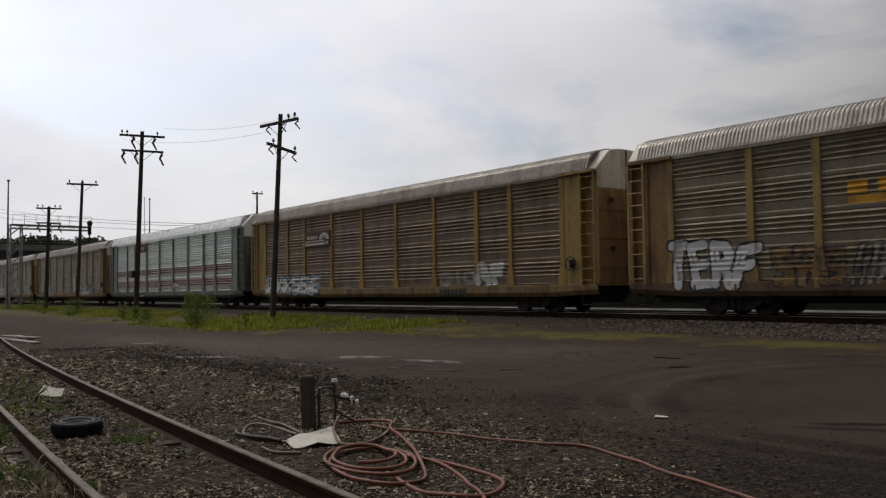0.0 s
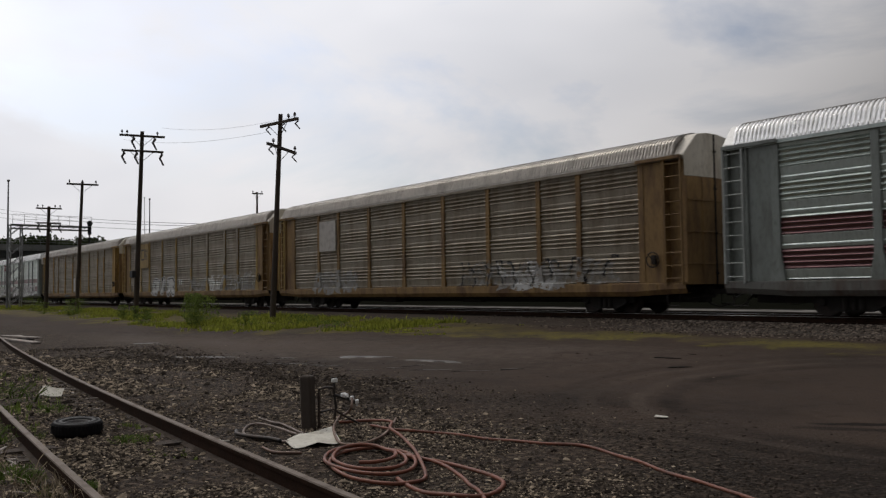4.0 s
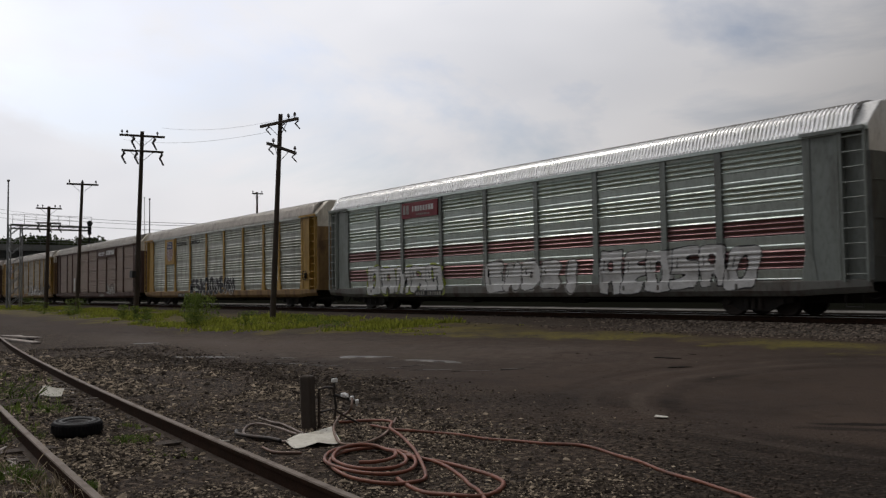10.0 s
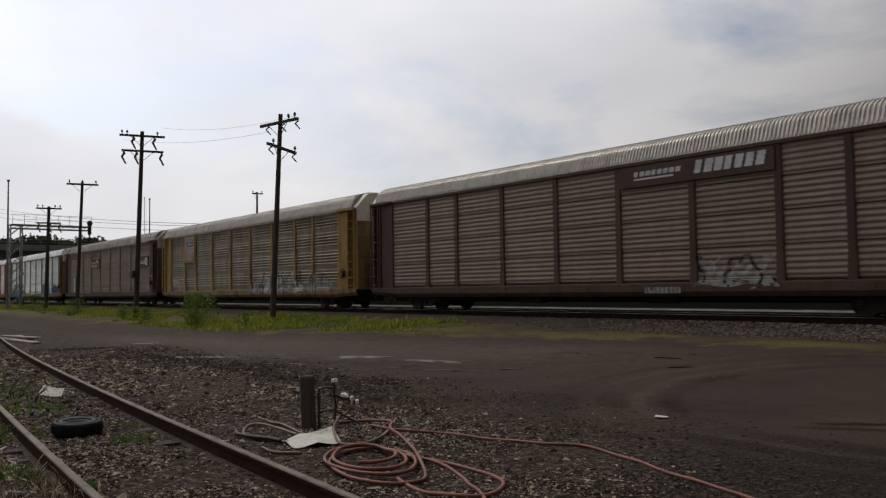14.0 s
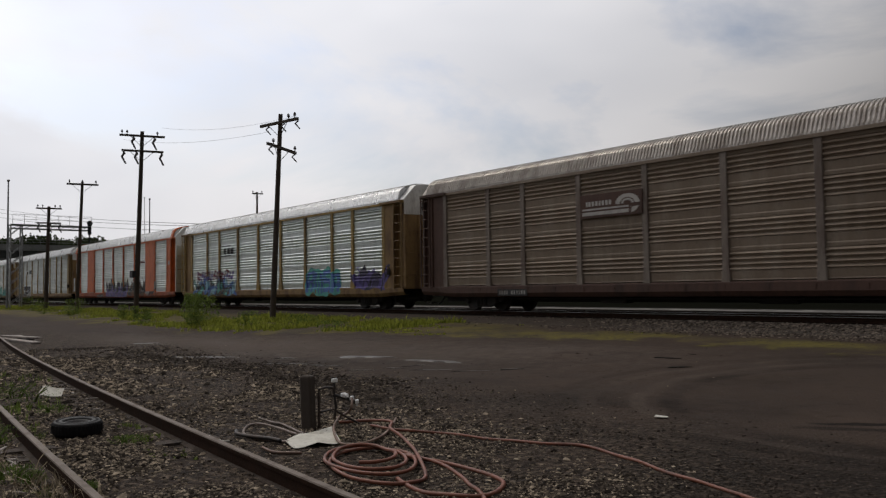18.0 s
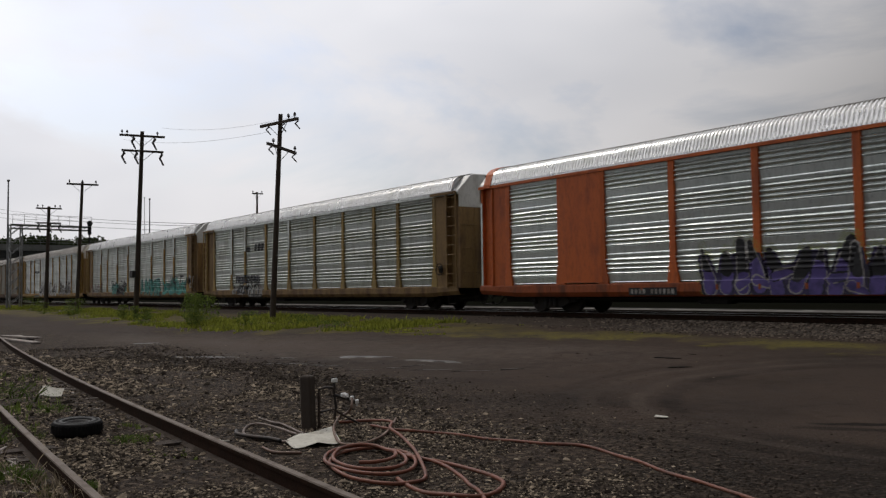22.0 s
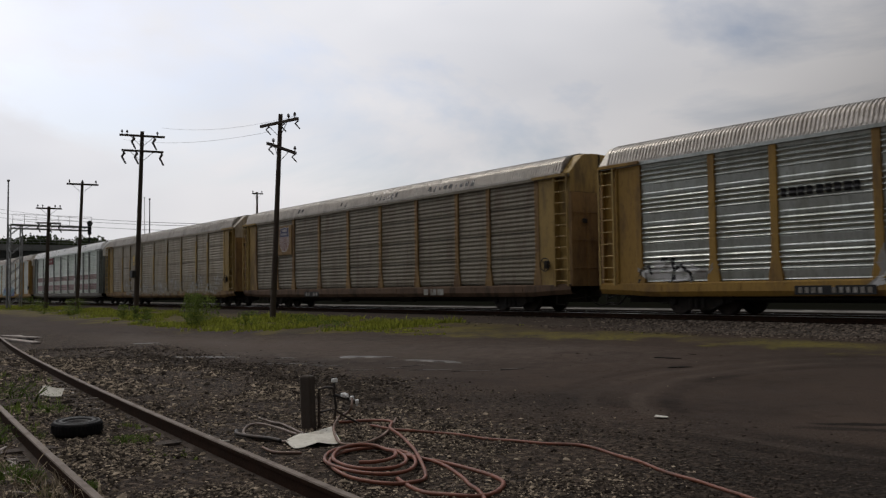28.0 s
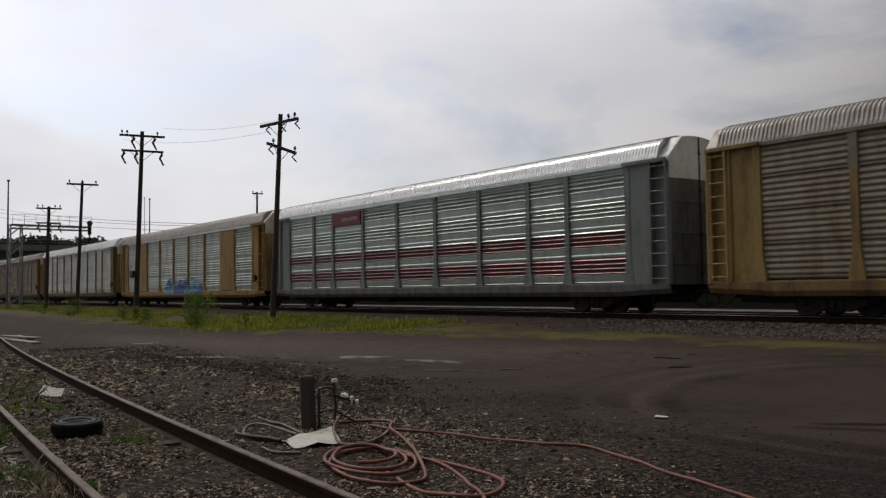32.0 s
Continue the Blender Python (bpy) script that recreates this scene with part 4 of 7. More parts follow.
# ---- the train ----
def carrier(n):
    """The n-th wagon of the train, counted from its head."""
    Y, B = "yellow", "brown"
    if n == 0:
        c = build_car("grey car carrier with yellow posts and white graffiti", "green_grey", "olive_yellow", "sill_dark", "rust_yellow", "roof_cream")
        graffiti(c, -12.1, -9.0, 0.72, 2.3, "TERF", ["p_white", "p_black", "p_black"], 11, "tall white block graffiti", line=0.02, weight=0.42, halo=0.04)
        graffiti(c, -8.6, -6.5, 0.8, 2.0, 3, ["rust_yellow", "p_black"], 12, "faded orange graffiti", fade=0.3)
        graffiti(c, -6.3, -4.4, 0.8, 2.0, 3, ["p_dull", "p_black"], 14, "faded dark graffiti", fade=0.35)
        graffiti(c, -4.2, 2.0, 0.7, 2.1, 6, ["p_white", "p_grey"], 13, "long white graffiti", fade=0.12)
        bars(c, -6.4, -3.2, 3.25, 3.6, 4, "p_orange", "faded orange lettering")
        bars(c, -6.4, -4.4, 2.98, 3.2, 1, "p_orange", "orange underline")
    elif n == 1:
        c = build_car("brown car carrier with yellow posts and white graffiti", B, Y, "rust_yellow", "olive_yellow", "roof_brown", "cap_dusty", latches=(2.25, 3.95))
        swoosh(c, -6.95, 3.3, 2.4, "p_cream", "oxide_paint")
        graffiti(c, -11.9, -5.6, 0.75, 1.75, 6, ["p_white", "p_black", "p_sky"], 21, "white bubble graffiti with touches of pale blue", line=0.035, halo=0.03)
        graffiti(c, 4.75, 7.1, 0.98, 1.7, "GIO", ["p_grey", "p_dull"], 22, "faded white graffiti letters", line=0.03, fade=0.12, weight=0.3)
        graffiti(c, 7.1, 8.9, 0.95, 2.0, "AF", ["p_white", "p_grey"], 23, "white graffiti letters", line=0.03, fade=0.06, weight=0.4)
        scrawl(c, [(-3.2, 0.75), (-3.0, 1.5), (-2.9, 0.75), (-2.7, 1.4), (-2.6, 0.8)], 0.025, "p_dull", "thin pale tag")
        bars(c, 4.8, 6.6, 0.65, 0.9, 7, "p_black", "worn reporting marks")
    elif n == 2:
        c = build_car("silver car carrier with maroon stripes", "silver_stripe", "grey_paint", "sill_grey", "grey_paint", "roof_silver", brake=False)
        plate(c, -7.1, -4.45, 4.15, 4.8, "p_maroon", "maroon name plate")
        bars(c, -6.2, -4.7, 4.38, 4.56, 8, "p_grey", "small pale lettering", flat=1.546)
        bars(c, 1.6, 2.8, 1.3, 1.62, 5, "p_white", "small white stencil")
        marks(c, -6.8, -4.4, 11)
    elif n == 3:
        c = build_car("dusty tan car carrier with a white patch", "tan_grey", "rust_yellow", "rust_yellow", "rust_yellow", "roof_cream", slim=True)
        plate(c, -9.0, -7.35, 2.95, 4.5, "p_cream", "blank pale patch")
        graffiti(c, -9.8, -5.4, 0.75, 1.95, 4, ["p_grey", "p_dull"], 31, "large pale bubble graffiti", line=0.05, fade=0.12, round_=0.6)
        wild(c, 2.6, 10.9, 1.0, 1.95, ["p_dull", "p_dull", "p_black", "p_grey"], 32, "thin pale graffiti", fade=0.5)
        wild(c, 4.9, 8.6, 0.8, 1.9, ["p_white", "p_grey", "p_black", "p_white"], 33, "white graffiti with black strokes", fade=0.2)
    elif n == 4:
        c = build_car("tan car carrier with a yellow plate and graffiti", "tan_grey", "olive_yellow", "rust_yellow", "rust_yellow", "roof_cream", bare=((5, 2.6), (6, 3.0), (7, 2.7), (8, 2.9)))
        plate(c, -9.2, -7.2, 2.9, 4.8, "olive_yellow", "dull yellow emblem plate")

        def sign(x, z):
            u, v = (x + 8.2) / 0.75, (z - 3.95) / 0.45
            left = (u < -0.08) & ((np.abs(u + 0.95) < 0.09) | (np.abs(np.abs(v) - 0.85) < 0.13)) & (u > -1)
            right = (u > 0.0) & ((np.abs(u - 0.1) < 0.09) | (np.abs(u - 0.9) < 0.09) | (np.abs(u - 0.5) < 0.09))
            return np.where((np.abs(v) < 0.95) & (left | right), 0, -1)
        painted(c, "emblem", -9.1, -7.3, 3.4, 4.5, sign, ["p_black"], "dark angular emblem", 0.02, 0.0, 1.546)
        graffiti(c, -6.5, -1.7, 0.72, 2.1, "GIR", ["p_white", "p_black", "p_white"], 41, "white bubble graffiti with black outline", line=0.085, weight=0.46, halo=0.09)
        graffiti(c, -0.9, -0.3, 1.45, 1.95, 1, ["p_white", "p_grey"], 42, "small white tag")
        wild(c, 1.3, 4.1, 1.0, 2.0, ["p_dull", "p_grey", "green_grey", "p_grey"], 43, "faded grey graffiti", fade=0.25)
        wild(c, 4.5, 7.0, 1.0, 2.0, ["p_grey", "p_white", "green_grey", "p_white"], 44, "faded white graffiti", fade=0.2)
        wild(c, 7.3, 11.6, 1.02, 2.15, ["p_grey", "p_dull", "green_grey", "p_white"], 45, "dense grey graffiti", fade=0.22)
    elif n == 5:
        c = build_car("grey-green car carrier with bright yellow posts", "green_grey", Y, "rust_yellow", "yellow", "roof_cream", bare=((2, 2.4), (3, 4.2), (4, 4.0), (5, 3.6), (6, 4.15), (7, 4.1), (8, 4.2)))
        marks(c, -4.4, -2.0, 11)
        bars(c, -12.7, -12.3, 3.3, 4.3, 2, "p_navy", "faded blue mark")
    elif n == 6:
        c = build_car("silver car carrier with maroon stripes and white graffiti", "silver_stripe", "grey_paint", "sill_grey", "grey_paint", "roof_silver", brake=False)
        plate(c, -7.1, -4.45, 4.1, 4.8, "p_maroon", "maroon name plate")
        bars(c, -6.3, -4.7, 4.38, 4.62, 8, "p_white", "white lettering", flat=1.546)
        bars(c, -6.95, -6.5, 4.28, 4.68, 2, "p_grey", "small emblem", flat=1.546)
        bars(c, -6.0, -5.0, 4.2, 4.28, 7, "p_grey", "small pale line", flat=1.546)
        graffiti(c, -10.1, -4.2, 0.66, 2.05, 5, ["p_white", "p_black", "p_lime"], 61, "white block graffiti with touches of lime", line=0.03, halo=0.02)
        graffiti(c, -1.4, 3.7, 0.75, 2.0, "EMDE!", ["p_white", "p_black", "p_grey"], 62, "white bubble graffiti", line=0.03, weight=0.46, halo=0.04)
        graffiti(c, 4.5, 10.4, 0.68, 2.2, 6, ["p_white", "p_black"], 63, "large white block graffiti", line=0.03)
        marks(c, -6.4, -4.0, 11)
    elif n == 7:
        c = build_car("clean grey car carrier with yellow posts and a shield", "green_clean", "yellow_clean", "rust_yellow", "yellow_clean", "roof_cream")
        plate(c, -9.15, -7.25, 3.0, 4.82, "yellow_clean", "yellow shield plate")
        shield(c, -8.12, 4.0, 1.30, 1.52)
        wording(c, "BUILDING", -6.75, 4.28, 0.26, "p_black", "black slogan lettering")
        wording(c, "AMERICA", -4.15, 4.28, 0.26, "p_black", "black slogan lettering")
        graffiti(c, -4.2, 3.1, 0.7, 2.0, 9, ["p_black", "p_white"], 71, "black bubble graffiti with pale outline", line=0.022, round_=0.95)
        marks(c, -6.7, -4.3, 11)
    elif n == 8:
        c = build_car("oxide-brown car carrier with white lettering", "oxide", "oxide_paint", "oxide_paint", "oxide_paint", "roof_cream", slim=True, fine=True, eave="oxide_paint")
        plate(c, 1.6, 7.15, 4.15, 4.82, "oxide_paint", "smooth brown lettering board")
        bars(c, 2.2, 4.05, 4.48, 4.64, 8, "p_white", "white slanted lettering", slant=0.25, flat=1.546)
        bars(c, 2.2, 4.6, 4.36, 4.42, 1, "p_white", "white underline", flat=1.546)
        bars(c, 4.5, 6.9, 4.34, 4.74, 7, "p_white", "large white slanted lettering", slant=0.25, flat=1.546)
        wild(c, 4.5, 7.0, 0.85, 1.75, ["p_dull", "p_grey", "p_black", "p_grey"], 81, "faded white graffiti with dark strokes", fade=0.3)
        scrawl(c, [(12.25, 4.7), (12.5, 4.4), (12.3, 4.2), (12.6, 3.95), (12.4, 3.7), (12.75, 3.5), (12.5, 3.2), (12.35, 3.25), (12.7, 2.9)], 0.03, "p_grey", "pale scrawled tag")
        scrawl(c, [(12.3, 4.0), (12.65, 4.25), (12.7, 3.9), (12.35, 3.5)], 0.025, "p_grey", "pale scrawled tag")
        bars(c, 2.5, 3.95, 0.68, 0.88, 9, "p_dull", "dull reporting marks")
    elif n == 9:
        c = build_car("weathered grey car carrier with yellow posts and a shield", "green_grey", "yellow", "rust_yellow", "yellow", "roof_cream")
        plate(c, -9.15, -7.25, 3.0, 4.82, "yellow", "yellow shield plate")
        shield(c, -8.05, 3.98, 1.30, 1.58)
        scrawl(c, [(-11.6, 1.9), (-11.45, 1.4), (-11.25, 1.85), (-11.1, 1.35), (-10.9, 1.8), (-10.75, 1.5), (-10.55, 1.75), (-10.4, 1.25), (-10.2, 1.3)], 0.03, "p_white", "thin white tag")
        wild(c, 1.6, 8.0, 0.8, 1.95, ["p_white", "p_grey", "p_dull", "p_black", "p_white"], 92, "white graffiti with black strokes", fade=0.22)
        marks(c, -6.9, -4.4, 11)
        wild(c, 8.4, 11.2, 0.85, 1.75, ["p_dull", "p_grey", "p_black", "p_grey"], 93, "dark scrawled graffiti", fade=0.3)
    elif n == 10:
        c = build_car("dark brown car carrier with white emblems", "dark_brown", "post_taupe", "oxide_paint", "oxide_paint", "roof_brown", slim=True)
        swoosh(c, -4.1, 3.35, 2.4, "p_cream", "oxide_paint")
        plate(c, 9.6, 11.8, 3.0, 3.85, "oxide_paint", "smooth brown emblem board")
        bars(c, 9.75, 10.95, 3.46, 3.54, 7, "p_grey", "small white lettering", flat=1.546)
        for z in (3.27, 3.36):
            bars(c, 9.7, 11.5, z, z + 0.05, 1, "p_white", "white emblem line", "emblem_line", flat=1.546)
        bars(c, 12.25, 12.8, 2.15, 2.36, 1, "olive_yellow", "small yellow panel", "yellow_panel")
        bars(c, 12.35, 12.75, 1.75, 2.0, 5, "p_dull", "small pale stencil")
        scrawl(c, [(12.25, 3.1), (12.25, 3.3), (12.25, 3.5), (12.45, 3.5), (12.7, 3.5), (12.7, 3.3), (12.7, 3.1), (12.45, 3.1), (12.25, 3.1)], 0.018, "p_dull", "pale outlined box")

        def ring(x, z):
            r = np.hypot(x - 11.3, z - 3.43)
            return np.where((np.abs(r - 0.23) < 0.08) | (np.abs(r - 0.09) < 0.025) | ((np.abs(x - 11.5) < 0.12) & (np.abs(z - 3.17) < 0.05)), 0, -1)
        painted(c, "ring_emblem", 10.9, 11.75, 3.05, 3.8, ring, ["p_white"], "white ring emblem", 0.02, 0.0, 1.546)
        graffiti(c, 11.4, 11.9, 1.2, 1.9, 1, ["p_grey", "p_grey"], 101, "small pale tag", fade=0.4)
        marks(c, -8.8, -6.8, 11)
    elif n == 11:
        c = build_car("bright silver car carrier with blue and teal graffiti", "silver_light", "olive_yellow", "rust_yellow", "rust_yellow", "roof_silver", eave="olive_yellow")
        bars(c, -6.5, -4.9, 3.35, 3.7, 3, "p_black", "black lettering")
        for z in (3.2, 3.85):
            bars(c, -6.9, -4.6, z, z + 0.05, 1, "p_black", "black frame line", "frame_line")
        wild(c, -11.5, -4.6, 0.66, 1.95, ["p_sky", "p_blue", "p_black", "p_teal", "p_black", "p_sky"], 111, "blue and dark green graffiti", fade=0.08)
        wild(c, -10.8, -5.2, 1.7, 2.3, ["p_red", "p_purple", "p_red", "p_purple"], 114, "faded red tips of the graffiti", fade=0.45)
        graffiti(c, 4.5, 8.0, 0.75, 2.0, 4, ["p_blue", "p_teal", "p_teal"], 112, "teal and blue graffiti", halo=0.1)
        wild(c, 9.2, 12.3, 0.9, 2.05, ["p_violet", "p_purple", "p_purple", "p_violet", "p_purple"], 113, "violet graffiti")
    elif n == 12:
        c = build_car("orange car carrier with silver sheets and purple graffiti", "silver_light", "orange", "orange_grime", "orange", "roof_silver", eave="orange", plain_bays=(1, 7), plain="orange", doors="silver", arch="orange", brake=False)
        bars(c, 4.7, 7.0, 3.3, 3.5, 9, "p_red", "dark red lettering")
        wild(c, 2.7, 7.0, 0.68, 2.2, ["p_black", "sill_dark", "p_black", "p_black", "p_dull"], 122, "dark graffiti with grey strokes", fade=0.05)
        spiky(c, -3.3, 2.7, 0.62, 2.15, ["p_purple", "p_black", "p_grey", "p_violet", "p_lime"], 127, "violet and black graffiti with white outlines")
        wild(c, 6.8, 9.4, 0.72, 2.35, ["p_black", "p_black", "p_grey", "p_black", "p_grey"], 123, "grey and black scrawl", fade=0.1)
        marks(c, -6.3, -4.0, 11)
        wording(c, "BI", 12.25, 3.0, 0.3, "p_cream", "white letters on the end plate")
    elif n == 13:
        c = build_car("silver car carrier with yellow posts and black graffiti", "silver", "olive_yellow", "rust_yellow", "rust_yellow", "roof_silver", bare=((1, 2.0), (2, 3.4), (4, 3.2)))
        bars(c, -7.0, -6.2, 3.35, 3.65, 1, "p_black", "black mark")
        bars(c, -5.9, -4.6, 3.35, 3.8, 3, "p_black", "black slanted lettering", slant=0.2)
        graffiti(c, -8.6, -5.2, 1.4, 1.95, 6, ["p_black", "p_violet"], 131, "small black graffiti", line=0.012, fade=0.1)
        wild(c, -8.8, -4.9, 0.72, 1.38, ["p_black", "p_grey", "p_black", "p_white"], 132, "small black and white graffiti", fade=0.2, dense=3.5)
        marks(c, -6.8, -4.6, 11, z0=0.60, z1=0.78)
    elif n == 14:
        c = build_car("silver car carrier with yellow posts and teal graffiti", "silver", "yellow", "rust_yellow", "rust_yellow", "roof_silver", bare=((1, 3.6), (2, 3.9), (3, 3.4), (4, 4.1), (5, 3.0), (6, 3.8), (7, 4.2), (8, 3.5)))
        wild(c, -11.8, -8.8, 1.0, 1.8, ["p_grey", "p_dull", "p_maroon", "p_grey"], 141, "faded pale graffiti with red strokes", fade=0.42)
        wild(c, -5.9, -1.9, 0.8, 2.0, ["p_black", "p_teal", "p_black", "p_black"], 142, "dark teal and black graffiti", fade=0.2)
        graffiti(c, 1.6, 6.4, 0.78, 2.0, "INVR", ["p_teal", "p_black", "p_teal"], 143, "teal graffiti with black outline", line=0.075, weight=0.44, halo=0.06, fade=0.06)
        wild(c, 7.0, 11.7, 0.78, 2.1, ["p_teal", "p_teal", "p_black", "p_black"], 144, "teal graffiti with black strokes", fade=0.1, dense=2.4, line=0.04)
        bars(c, 6.3, 6.8, 0.66, 0.86, 2, "p_black", "black stencil")
        graffiti(c, 12.3, 13.0, 1.2, 2.1, 2, ["p_grey", "p_white"], 145, "white tag", fade=0.3)
    elif n == 15:
        c = build_car("silver car carrier with yellow posts and outlined graffiti", "silver", "yellow", "yellow", "yellow", "roof_cream")
        bars(c, -7.0, -4.7, 3.35, 3.6, 9, "p_black", "black lettering")
        wild(c, -11.8, -9.4, 1.05, 1.75, ["p_white", "p_grey", "p_black", "p_white"], 151, "thin white graffiti", fade=0.3)
        wild(c, -4.6, 3.3, 0.72, 2.3, ["p_grey", "p_white", "p_dull", "p_black", "p_black"], 152, "white and grey graffiti with black strokes", fade=0.12)
        wild(c, 4.4, 8.9, 0.8, 2.2, ["p_grey", "p_dull", "p_black", "p_black"], 153, "grey graffiti with black strokes", fade=0.2)
        marks(c, -6.9, -4.2, 11)
    elif n == 16:
        c = build_car("dusty grey-brown car carrier with a shield plate", "moss_grey", "rust_yellow", "sill_dark", "olive_yellow", "roof_cream", "olive_yellow", fine=True, latches=(3.3,))
        plate(c, -9.1, -7.3, 2.95, 4.6, "rust_yellow", "yellow shield plate")
        shield(c, -8.12, 3.85, 1.2, 1.45)
        marks(c, -6.0, -4.2, 5, z0=0.62, z1=0.9)
        bars(c, 4.9, 6.4, 0.66, 0.92, 3, "p_dull", "white block lettering")
        tag_rng = random.Random(7)
        for x in [1.2 + 0.33 * q for q in range(6)] + [5.4 + 0.36 * q for q in range(9)] + [-6.5, -6.1, -2.0, -1.6]:
            o = part("roof_tag", Shape().box((0, 0, 0), (tag_rng.uniform(0.1, 0.24), 0.012, tag_rng.uniform(0.12, 0.3)), cut=0.004), M["p_black"], c, "dark paint mark on the roof")
            o.matrix_basis = pose(x, -1.475, 5.24 + tag_rng.uniform(-0.04, 0.04), -24, 0, 0)
    elif n == 17:
        c = build_car("dusty tan car carrier with pale graffiti", "green_grey", "olive_yellow", "rust_yellow", "olive_yellow", "roof_cream", fine=True, latches=(2.0, 3.9), bare=((1, 3.9), (2, 3.7), (3, 3.8), (4, 3.8), (5, 3.7), (6, 4.1), (7, 4.45), (8, 4.3)))
        bars(c, -6.4, -4.7, 3.5, 4.0, 3, "p_yellow", "faded yellow lettering")
        bars(c, -6.4, -4.9, 3.2, 3.4, 4, "p_yellow", "faded yellow lettering")
        wild(c, -8.2, 3.9, 0.78, 1.9, ["p_dull", "green_grey", "green_grey", "p_grey"], 171, "long pale graffiti", fade=0.3, line=0.05, dense=2.6)
        wild(c, 4.2, 11.6, 0.8, 2.1, ["p_dull", "green_grey", "green_grey", "p_grey"], 172, "faded pale graffiti", fade=0.45, line=0.05)
        marks(c, -6.7, -4.6, 11)
    elif n == 18:
        c = build_car("silver car carrier with maroon stripes", "silver_stripe", "grey_paint", "sill_grey", "grey_paint", "roof_silver", brake=False)
        plate(c, -7.1, -4.45, 4.15, 4.8, "p_maroon", "maroon name plate")
        bars(c, -6.2, -4.7, 4.38, 4.56, 8, "p_grey", "small pale lettering", flat=1.546)
    elif n == 19:
        c = build_car("yellow car carrier with silver sheets and blue graffiti", "silver", "yellow", "yellow", "yellow", "roof_cream", plain_bays=(1, 7), plain="yellow")
        wild(c, -3.0, 4.0, 0.75, 1.9, ["p_blue", "p_sky", "p_blue", "p_sky"], 191, "blue graffiti", fade=0.1)
    else:
        sheet, post, end, roof, words = [("brown", "olive_yellow", "rust_yellow", "roof_cream", "faded brown car carrier with yellow end doors"),
                                         ("oxide", "oxide_paint", "oxide_paint", "roof_brown", "oxide-brown car carrier far down the line"),
                                         ("silver", "yellow", "rust_yellow", "roof_silver", "silver car carrier far down the line")][n % 3]
        c = build_car(words, sheet, post, "sill_dark", end, roof)
    return c


TRAIN = [carrier(n) for n in range(23)]


# ---- ground ----
def smooth(a, b, v):
    u = min(1.0, max(0.0, (v - a) / (b - a)))
    return u * u * (3 - 2 * u)


def siding_y(x):
    """Centre of the siding's nearer-to-the-train rail, a gentle curve."""
    c = min(0.0, max(-42.0, x))
    y = 2.945 - 0.0423 * c + 0.00128 * c * c
    return y + (x - c) * (-0.0423 + 0.00256 * c)


def ground_z(x, y):
    # the last rise, past y 30.6, is an added bank behind the train
    z = -0.73 + 0.24 * smooth(9, 16, y) + 0.12 * smooth(16, 20, y) + 0.21 * smooth(19.9, 21.3, y) + 0.06 * smooth(25.4, 27, y) + 1.3 * smooth(30.6, 32.5, y)
    near = smooth(40, 6, math.hypot(x, y - 5))
    if -40 < x < 6 and y < 9:
        for dy in (0.0, -1.5):
            z -= 0.045 * math.exp(-((y - siding_y(x) - dy * 1.01) / 0.28) ** 2)
    z += (noise.noise((x * 0.35, y * 0.35, 1.7)) * 0.05 + noise.noise((x * 1.7, y * 1.7, 4.1)) * 0.018) * near * (1 - smooth(19, 20.5, y))
    return z


def axis(stops):
    out = []
    for a, b, d in stops:
        k = max(1, round((b - a) / d))
        out += [a + (b - a) * i / k for i in range(k)]
    return out + [stops[-1][1]]


gx = axis([(-3000, -900, 350), (-900, -300, 100), (-300, -120, 30), (-120, -50, 5), (-50, -24, 1.5), (-24, 2, 0.3), (2, 30, 3), (30, 300, 45), (300, 900, 200), (900, 3000, 700)])
gy = axis([(-3000, -600, 600), (-600, -60, 90), (-60, -4, 8), (-4, 15, 0.3), (15, 28, 0.5), (28, 40, 1), (40, 60, 10), (60, 600, 90), (600, 3000, 600)])
ground_sheet = Shape().quad_grid([[(x, y, ground_z(x, y)) for y in gy] for x in gx])


